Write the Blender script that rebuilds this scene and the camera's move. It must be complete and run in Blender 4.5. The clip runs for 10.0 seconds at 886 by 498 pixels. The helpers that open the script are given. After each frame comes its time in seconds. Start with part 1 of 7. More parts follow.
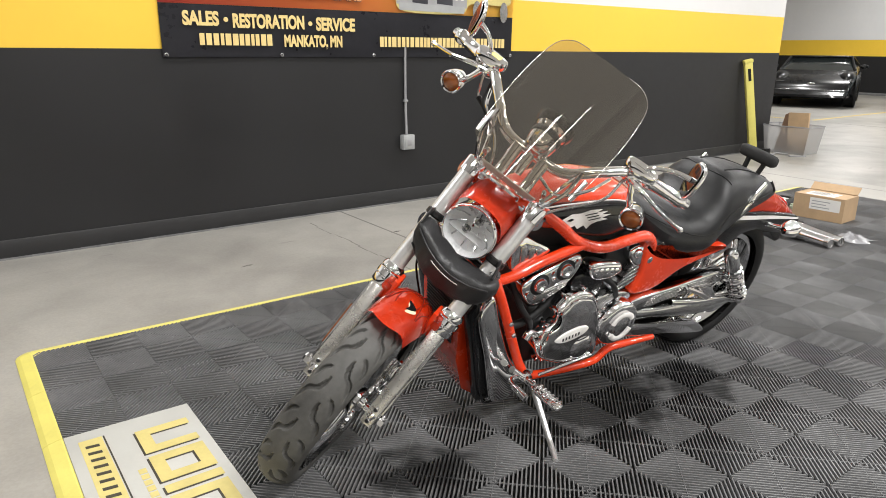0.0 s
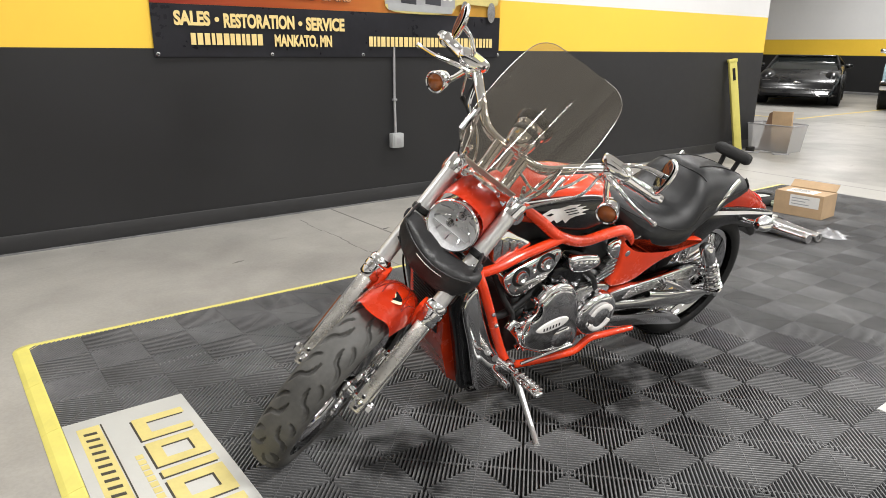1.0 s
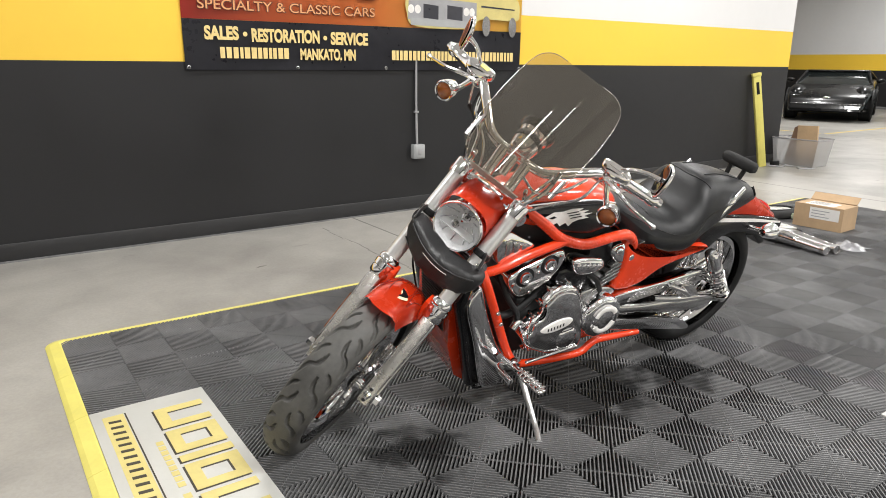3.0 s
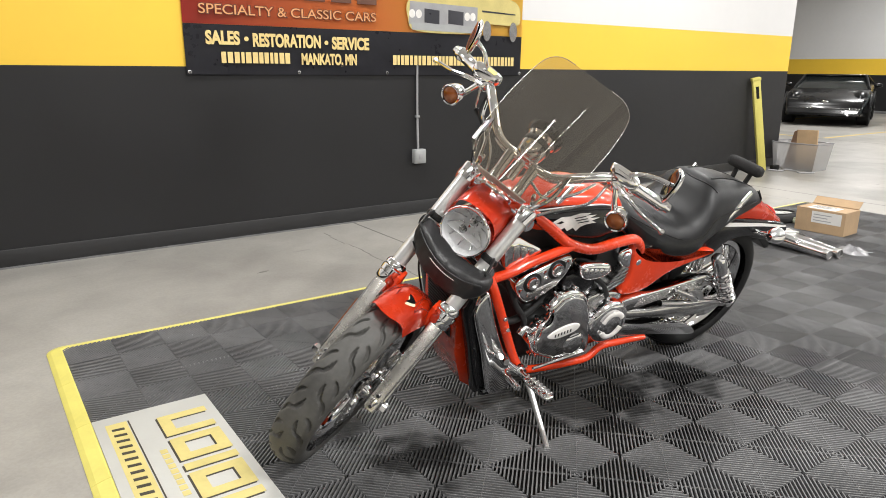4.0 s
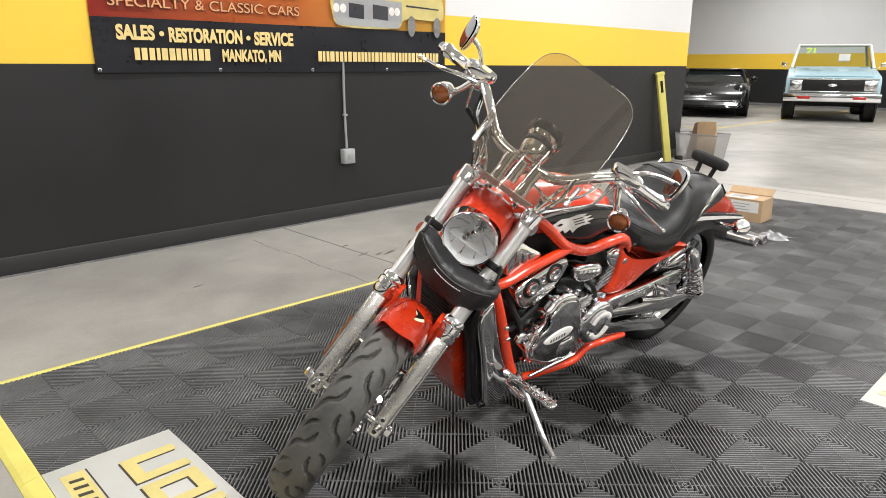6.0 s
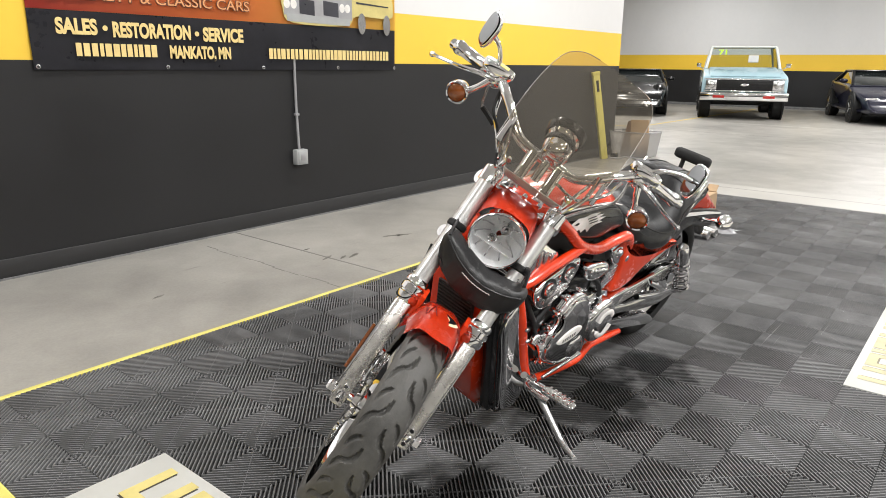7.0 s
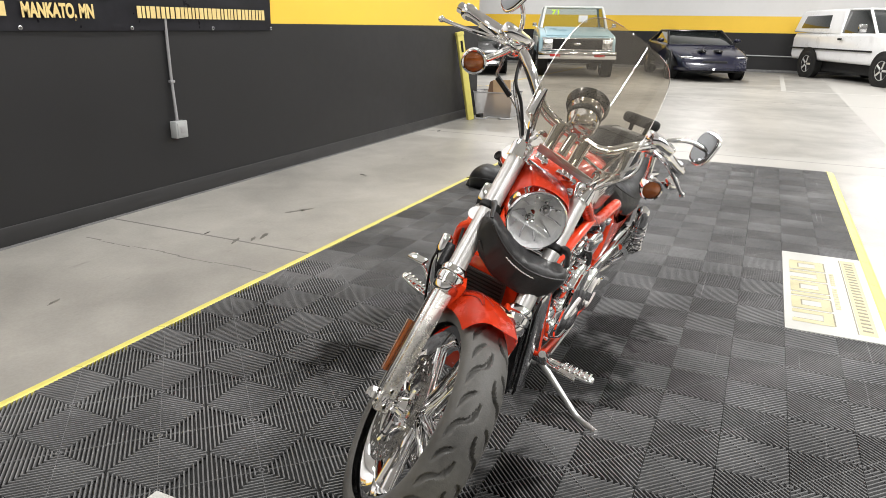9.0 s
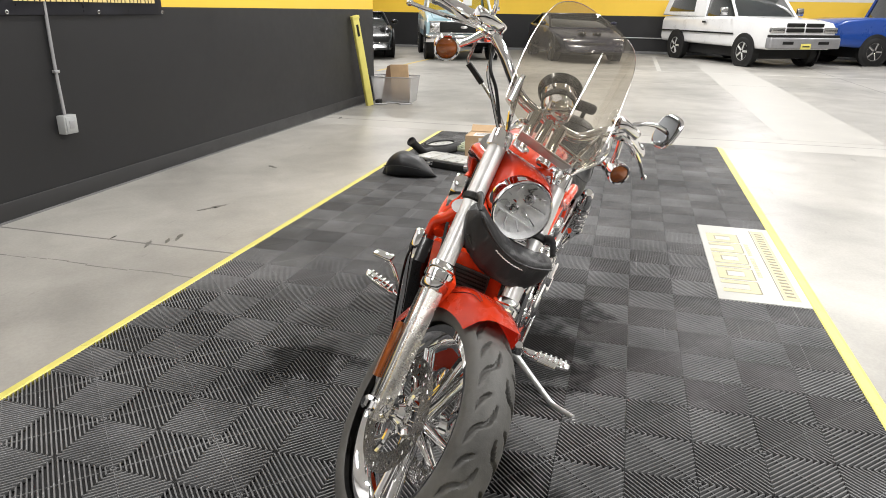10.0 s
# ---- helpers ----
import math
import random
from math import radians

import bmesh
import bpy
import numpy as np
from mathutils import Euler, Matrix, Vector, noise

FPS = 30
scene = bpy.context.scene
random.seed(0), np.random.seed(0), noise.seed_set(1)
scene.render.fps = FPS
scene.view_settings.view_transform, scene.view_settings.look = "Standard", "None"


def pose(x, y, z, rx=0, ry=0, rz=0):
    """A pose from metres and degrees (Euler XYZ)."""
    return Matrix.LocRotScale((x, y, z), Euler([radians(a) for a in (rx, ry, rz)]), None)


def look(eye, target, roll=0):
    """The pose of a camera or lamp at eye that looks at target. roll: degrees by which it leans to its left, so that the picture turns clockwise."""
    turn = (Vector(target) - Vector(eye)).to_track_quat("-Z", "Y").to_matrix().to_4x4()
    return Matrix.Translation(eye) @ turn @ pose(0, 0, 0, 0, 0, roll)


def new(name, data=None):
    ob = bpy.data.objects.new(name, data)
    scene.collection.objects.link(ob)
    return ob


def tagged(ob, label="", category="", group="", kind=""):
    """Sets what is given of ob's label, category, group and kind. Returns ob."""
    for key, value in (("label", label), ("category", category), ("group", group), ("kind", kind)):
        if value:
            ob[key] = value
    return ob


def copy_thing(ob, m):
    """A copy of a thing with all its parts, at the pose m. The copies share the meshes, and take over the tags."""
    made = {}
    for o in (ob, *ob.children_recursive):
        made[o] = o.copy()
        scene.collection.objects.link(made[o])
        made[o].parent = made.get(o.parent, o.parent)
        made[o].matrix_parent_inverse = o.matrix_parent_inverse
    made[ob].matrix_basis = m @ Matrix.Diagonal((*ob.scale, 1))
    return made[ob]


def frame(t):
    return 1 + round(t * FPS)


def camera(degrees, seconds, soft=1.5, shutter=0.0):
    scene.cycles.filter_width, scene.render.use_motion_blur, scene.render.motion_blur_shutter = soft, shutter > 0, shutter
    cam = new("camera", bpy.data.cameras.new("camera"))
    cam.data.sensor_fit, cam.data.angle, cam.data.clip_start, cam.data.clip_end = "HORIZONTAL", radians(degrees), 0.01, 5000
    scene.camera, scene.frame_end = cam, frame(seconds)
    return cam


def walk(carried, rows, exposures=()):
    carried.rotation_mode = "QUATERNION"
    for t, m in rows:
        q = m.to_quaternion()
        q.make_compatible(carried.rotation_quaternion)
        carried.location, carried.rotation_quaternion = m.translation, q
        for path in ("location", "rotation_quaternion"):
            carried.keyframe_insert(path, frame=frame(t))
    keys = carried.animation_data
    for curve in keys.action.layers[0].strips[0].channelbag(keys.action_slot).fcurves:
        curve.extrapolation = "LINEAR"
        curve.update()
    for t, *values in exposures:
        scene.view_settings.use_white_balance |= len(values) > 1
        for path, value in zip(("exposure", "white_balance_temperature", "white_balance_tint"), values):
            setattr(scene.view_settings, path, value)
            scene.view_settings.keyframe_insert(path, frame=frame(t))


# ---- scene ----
cam = camera(66.2, 10.0, soft=0.9)
PATH = [
    (0, (-0.17, -0.315, 1.239), (0.973, 1.226, 0.674), 0.5),
    (0.5, (-0.218, -0.343, 1.253), (0.941, 1.185, 0.686), 0.6),
    (1, (-0.209, -0.399, 1.25), (0.954, 1.125, 0.681), 0.6),
    (1.5, (-0.207, -0.445, 1.238), (0.948, 1.085, 0.668), 0.7),
    (2, (-0.219, -0.488, 1.241), (0.912, 1.062, 0.674), 0.7),
    (2.5, (-0.216, -0.524, 1.237), (0.889, 1.052, 0.694), 0.7),
    (4, (-0.231, -0.492, 1.23), (0.881, 1.088, 0.715), 0.5),
    (4.5, (-0.287, -0.441, 1.248), (0.87, 1.107, 0.731), 0.3),
    (5, (-0.359, -0.388, 1.256), (0.861, 1.11, 0.736), 0.3),
    (6.5, (-0.426, -0.053, 1.225), (0.989, 1.26, 0.701), 0.4),
    (7, (-0.549, 0.076, 1.226), (0.948, 1.293, 0.701), 0.6),
    (7.5, (-0.64, 0.192, 1.231), (0.931, 1.301, 0.68), 0.5),
    (8, (-0.625, 0.338, 1.229), (0.999, 1.349, 0.647), 0.6),
    (8.5, (-0.613, 0.477, 1.23), (1.057, 1.397, 0.626), 0.7),
    (9, (-0.708, 0.631, 1.242), (1.018, 1.421, 0.614), 0.9),
    (9.5, (-0.763, 0.774, 1.256), (1.029, 1.375, 0.603), 0.9),
    (10, (-0.716, 0.899, 1.24), (1.108, 1.378, 0.575), 0.9),
]
walk(cam, [(t, look(eye, target, roll)) for t, eye, target, roll in PATH])

# ---- light ----
world = bpy.data.worlds.new("hall_air")
scene.world = world
world.use_nodes = True
world.node_tree.nodes["Background"].inputs[0].default_value = (0.9, 0.95, 1.0, 1)
world.node_tree.nodes["Background"].inputs[1].default_value = 0.02
scene.view_settings.exposure = 0.0
CEILING = 4.6
LAMP_W = 159.0
LAMP_XY = [(x, y) for x in (-2.6, 1.4, 5.6, 10.0, 14.4, 18.8) for y in (-6.5, -2.2, 2.1 if x > 8 else 3.0)] + [(11.0, 8.0), (15.4, 8.0), (19.8, 8.0)]


# ---- materials ----
def node_mat(name, base, rough=0.5, metal=0.0, vary=0.0, scale=8.0, bump=0.0, bump_scale=60.0, coat=0.0, spec=0.5, hue=None):
    """A principled surface whose colour and roughness wander at two scales, with a fine relief."""
    m = bpy.data.materials.new(name)
    m.use_nodes = True
    nt = m.node_tree
    p = nt.nodes["Principled BSDF"]
    p.inputs["Base Color"].default_value = (*base, 1)
    p.inputs["Roughness"].default_value = rough
    p.inputs["Metallic"].default_value = metal
    p.inputs["Coat Weight"].default_value = coat
    p.inputs["Coat Roughness"].default_value = 0.04
    p.inputs["Specular IOR Level"].default_value = spec
    tc = nt.nodes.new("ShaderNodeTexCoord")
    if vary > 0:
        big, fine = nt.nodes.new("ShaderNodeTexNoise"), nt.nodes.new("ShaderNodeTexNoise")
        big.inputs["Scale"].default_value, fine.inputs["Scale"].default_value = scale, scale * 9
        big.inputs["Detail"].default_value, fine.inputs["Detail"].default_value = 5, 3
        mix = nt.nodes.new("ShaderNodeMath")
        mix.operation = "MULTIPLY_ADD"
        mix.inputs[1].default_value = 0.4
        ramp = nt.nodes.new("ShaderNodeValToRGB")
        lo, hi = 1 - vary, 1 + vary
        other = hue or base
        ramp.color_ramp.elements[0].position, ramp.color_ramp.elements[1].position = 0.42, 0.95
        ramp.color_ramp.elements[0].color = (*[min(1, c * lo) for c in other], 1)
        ramp.color_ramp.elements[1].color = (*[min(1, c * hi) for c in base], 1)
        nt.links.new(tc.outputs["Object"], big.inputs["Vector"])
        nt.links.new(tc.outputs["Object"], fine.inputs["Vector"])
        nt.links.new(fine.outputs["Fac"], mix.inputs[0])
        nt.links.new(big.outputs["Fac"], mix.inputs[2])
        nt.links.new(mix.outputs[0], ramp.inputs["Fac"])
        nt.links.new(ramp.outputs["Color"], p.inputs["Base Color"])
        mr = nt.nodes.new("ShaderNodeMapRange")
        mr.inputs["From Min"].default_value, mr.inputs["From Max"].default_value = 0.4, 1.0
        mr.inputs["To Min"].default_value, mr.inputs["To Max"].default_value = max(0.02, rough * 0.8), min(1, rough * 1.2)
        nt.links.new(mix.outputs[0], mr.inputs["Value"])
        nt.links.new(mr.outputs["Result"], p.inputs["Roughness"])
    if bump > 0:
        bn = nt.nodes.new("ShaderNodeTexNoise")
        bn.inputs["Scale"].default_value, bn.inputs["Detail"].default_value = bump_scale, 4
        bb = nt.nodes.new("ShaderNodeBump")
        bb.inputs["Strength"].default_value, bb.inputs["Distance"].default_value = bump, 0.002
        nt.links.new(tc.outputs["Object"], bn.inputs["Vector"])
        nt.links.new(bn.outputs["Fac"], bb.inputs["Height"])
        nt.links.new(bb.outputs["Normal"], p.inputs["Normal"])
    return m


def glass_mat(name, tint, rough=0.0, haze=None, cloud=0.11):
    """A thin clear sheet: mostly seen through, with a mirror gloss that rises at grazing angles."""
    m = bpy.data.materials.new(name)
    m.use_nodes = True
    nt = m.node_tree
    nt.nodes.remove(nt.nodes["Principled BSDF"])
    out = nt.nodes["Material Output"]
    tr, gl, mx, fr = (nt.nodes.new(k) for k in ("ShaderNodeBsdfTransparent", "ShaderNodeBsdfGlossy", "ShaderNodeMixShader", "ShaderNodeFresnel"))
    tr.inputs["Color"].default_value = (*tint, 1)
    gl.inputs["Roughness"].default_value = rough
    fr.inputs["IOR"].default_value = 1.45
    nt.links.new(fr.outputs[0], mx.inputs[0])
    nt.links.new(tr.outputs[0], mx.inputs[1])
    nt.links.new(gl.outputs[0], mx.inputs[2])
    last = mx
    if haze:
        # fine scratches and dust scatter a little light
        df, mh = nt.nodes.new("ShaderNodeBsdfDiffuse"), nt.nodes.new("ShaderNodeMixShader")
        df.inputs["Color"].default_value = (*haze, 1)
        mh.inputs[0].default_value = cloud
        nt.links.new(mx.outputs[0], mh.inputs[1])
        nt.links.new(df.outputs[0], mh.inputs[2])
        last = mh
    nt.links.new(last.outputs[0], out.inputs["Surface"])
    return m


def concrete_mat():
    """Sealed concrete: broad cloudy stains, darker scuffs, fine speckle, a soft sheen."""
    m = node_mat("sealed_concrete", (0.37, 0.355, 0.325), 0.3, spec=0.5)
    nt = m.node_tree
    p = nt.nodes["Principled BSDF"]
    tc = nt.nodes.new("ShaderNodeTexCoord")
    col = None
    for scale, detail, lo, hi, a, b in ((0.55, 6, 0.35, 0.7, 0.68, 1.10), (2.6, 9, 0.3, 0.72, 0.84, 1.08), (70, 2, 0.35, 0.65, 0.95, 1.04)):
        n, r = nt.nodes.new("ShaderNodeTexNoise"), nt.nodes.new("ShaderNodeMapRange")
        n.inputs["Scale"].default_value, n.inputs["Detail"].default_value = scale, detail
        n.inputs["Distortion"].default_value = 0.6
        r.inputs["From Min"].default_value, r.inputs["From Max"].default_value = lo, hi
        r.inputs["To Min"].default_value, r.inputs["To Max"].default_value = a, b
        nt.links.new(tc.outputs["Object"], n.inputs["Vector"])
        nt.links.new(n.outputs["Fac"], r.inputs["Value"])
        if col is None:
            col = r.outputs["Result"]
        else:
            k = nt.nodes.new("ShaderNodeMath")
            k.operation = "MULTIPLY"
            nt.links.new(col, k.inputs[0])
            nt.links.new(r.outputs["Result"], k.inputs[1])
            col = k.outputs[0]
    # short dark tyre scuffs
    sc, sr = nt.nodes.new("ShaderNodeTexNoise"), nt.nodes.new("ShaderNodeMapRange")
    mp = nt.nodes.new("ShaderNodeMapping")
    mp.inputs["Scale"].default_value = (1.2, 5.0, 1)
    mp.inputs["Rotation"].default_value = (0, 0, 0.3)
    sc.inputs["Scale"].default_value, sc.inputs["Detail"].default_value = 2.2, 5
    sr.inputs["From Min"].default_value, sr.inputs["From Max"].default_value = 0.68, 0.76
    sr.inputs["To Min"].default_value, sr.inputs["To Max"].default_value = 1.0, 0.72
    nt.links.new(tc.outputs["Object"], mp.inputs["Vector"])
    nt.links.new(mp.outputs[0], sc.inputs["Vector"])
    nt.links.new(sc.outputs["Fac"], sr.inputs["Value"])
    k = nt.nodes.new("ShaderNodeMath")
    k.operation = "MULTIPLY"
    nt.links.new(col, k.inputs[0])
    nt.links.new(sr.outputs["Result"], k.inputs[1])
    mul = nt.nodes.new("ShaderNodeVectorMath")
    mul.operation = "SCALE"
    mul.inputs[0].default_value = (0.37, 0.355, 0.325)
    nt.links.new(k.outputs[0], mul.inputs["Scale"])
    nt.links.new(mul.outputs[0], p.inputs["Base Color"])
    rr = nt.nodes.new("ShaderNodeMapRange")
    rr.inputs["To Min"].default_value, rr.inputs["To Max"].default_value = 0.52, 0.33
    nt.links.new(k.outputs[0], rr.inputs["Value"])
    nt.links.new(rr.outputs["Result"], p.inputs["Roughness"])
    return m


def rubber_tile_mat():
    """Charcoal moulded plastic, each tile a little different, with pale dust rubbed into it."""
    m = node_mat("charcoal_tile", (0.182, 0.182, 0.184), 0.5, spec=0.18, vary=0.25, scale=5, bump=0.25, bump_scale=300)
    nt = m.node_tree
    p = nt.nodes["Principled BSDF"]
    src = p.inputs["Base Color"].links[0].from_socket
    oi = nt.nodes.new("ShaderNodeObjectInfo")
    mr = nt.nodes.new("ShaderNodeMapRange")
    mr.inputs["To Min"].default_value, mr.inputs["To Max"].default_value = 0.86, 1.16
    nt.links.new(oi.outputs["Random"], mr.inputs["Value"])
    dust, dr, geo = nt.nodes.new("ShaderNodeTexNoise"), nt.nodes.new("ShaderNodeMapRange"), nt.nodes.new("ShaderNodeNewGeometry")
    dust.inputs["Scale"].default_value, dust.inputs["Detail"].default_value = 1.6, 7
    dr.inputs["From Min"].default_value, dr.inputs["From Max"].default_value = 0.45, 0.8
    dr.inputs["To Min"].default_value, dr.inputs["To Max"].default_value = 0.72, 1.35
    nt.links.new(geo.outputs["Position"], dust.inputs["Vector"])
    nt.links.new(dust.outputs["Fac"], dr.inputs["Value"])
    k = nt.nodes.new("ShaderNodeMath")
    k.operation = "MULTIPLY"
    nt.links.new(mr.outputs["Result"], k.inputs[0])
    nt.links.new(dr.outputs["Result"], k.inputs[1])
    # noise-edged dark patches below the engine, oily stains beside the front wheel
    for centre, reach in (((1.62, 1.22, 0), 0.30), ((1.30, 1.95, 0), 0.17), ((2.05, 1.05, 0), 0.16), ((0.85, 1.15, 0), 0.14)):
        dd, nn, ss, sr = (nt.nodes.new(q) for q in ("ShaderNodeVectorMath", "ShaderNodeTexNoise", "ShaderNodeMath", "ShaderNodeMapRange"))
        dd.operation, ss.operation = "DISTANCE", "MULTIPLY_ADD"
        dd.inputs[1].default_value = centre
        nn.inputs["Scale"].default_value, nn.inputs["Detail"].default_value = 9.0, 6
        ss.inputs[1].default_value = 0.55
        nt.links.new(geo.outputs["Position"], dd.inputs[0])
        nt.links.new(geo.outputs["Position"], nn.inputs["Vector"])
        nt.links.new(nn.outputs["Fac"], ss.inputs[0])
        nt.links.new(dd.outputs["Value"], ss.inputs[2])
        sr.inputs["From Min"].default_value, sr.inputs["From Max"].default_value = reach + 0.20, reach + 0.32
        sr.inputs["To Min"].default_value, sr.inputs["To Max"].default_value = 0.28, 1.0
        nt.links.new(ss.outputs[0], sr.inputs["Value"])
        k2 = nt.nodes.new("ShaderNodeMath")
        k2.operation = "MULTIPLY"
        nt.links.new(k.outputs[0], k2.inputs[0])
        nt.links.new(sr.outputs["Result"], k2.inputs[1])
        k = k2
    # thin pale scratches in two directions
    for turn, across in ((0.55, 60.0), (-0.9, 75.0)):
        mp, ns, ms, k3 = (nt.nodes.new(q) for q in ("ShaderNodeMapping", "ShaderNodeTexNoise", "ShaderNodeMapRange", "ShaderNodeMath"))
        mp.inputs["Rotation"].default_value = (0, 0, turn)
        mp.inputs["Scale"].default_value = (0.9, across, 1)
        ns.inputs["Scale"].default_value, ns.inputs["Detail"].default_value = 1.3, 2
        ms.inputs["From Min"].default_value, ms.inputs["From Max"].default_value = 0.70, 0.77
        ms.inputs["To Min"].default_value, ms.inputs["To Max"].default_value = 1.0, 1.9
        k3.operation = "MULTIPLY"
        nt.links.new(geo.outputs["Position"], mp.inputs["Vector"])
        nt.links.new(mp.outputs[0], ns.inputs["Vector"])
        nt.links.new(ns.outputs["Fac"], ms.inputs["Value"])
        nt.links.new(k.outputs[0], k3.inputs[0])
        nt.links.new(ms.outputs["Result"], k3.inputs[1])
        k = k3
    # grit caught between the ribs
    ns, ms, k4 = (nt.nodes.new(q) for q in ("ShaderNodeTexNoise", "ShaderNodeMapRange", "ShaderNodeMath"))
    ns.inputs["Scale"].default_value, ns.inputs["Detail"].default_value = 95.0, 2
    ms.inputs["From Min"].default_value, ms.inputs["From Max"].default_value = 0.72, 0.78
    ms.inputs["To Min"].default_value, ms.inputs["To Max"].default_value = 1.0, 2.4
    k4.operation = "MULTIPLY"
    nt.links.new(geo.outputs["Position"], ns.inputs["Vector"])
    nt.links.new(ns.outputs["Fac"], ms.inputs["Value"])
    nt.links.new(k.outputs[0], k4.inputs[0])
    nt.links.new(ms.outputs["Result"], k4.inputs[1])
    k = k4
    mul = nt.nodes.new("ShaderNodeVectorMath")
    mul.operation = "SCALE"
    nt.links.new(src, mul.inputs[0])
    nt.links.new(k.outputs[0], mul.inputs["Scale"])
    nt.links.new(mul.outputs[0], p.inputs["Base Color"])
    return m


def banner_mat():
    """Printed vinyl: red at one end of the upper field, running through orange to yellow."""
    m = node_mat("printed_vinyl", (0.8, 0.3, 0.05), 0.38, bump=0.15, bump_scale=25)
    nt = m.node_tree
    p = nt.nodes["Principled BSDF"]
    tc, sep, ramp = (nt.nodes.new(k) for k in ("ShaderNodeTexCoord", "ShaderNodeSeparateXYZ", "ShaderNodeValToRGB"))
    mr = nt.nodes.new("ShaderNodeMapRange")
    mr.inputs["From Min"].default_value, mr.inputs["From Max"].default_value = 1.08, 4.1
    e = ramp.color_ramp.elements
    e[0].color, e[1].color = (0.42, 0.03, 0.02, 1), (0.85, 0.55, 0.08, 1)
    mid = ramp.color_ramp.elements.new(0.45)
    mid.color = (0.75, 0.2, 0.04, 1)
    nt.links.new(tc.outputs["Object"], sep.inputs[0])
    nt.links.new(sep.outputs["X"], mr.inputs["Value"])
    nt.links.new(mr.outputs["Result"], ramp.inputs["Fac"])
    nt.links.new(ramp.outputs["Color"], p.inputs["Base Color"])
    return m


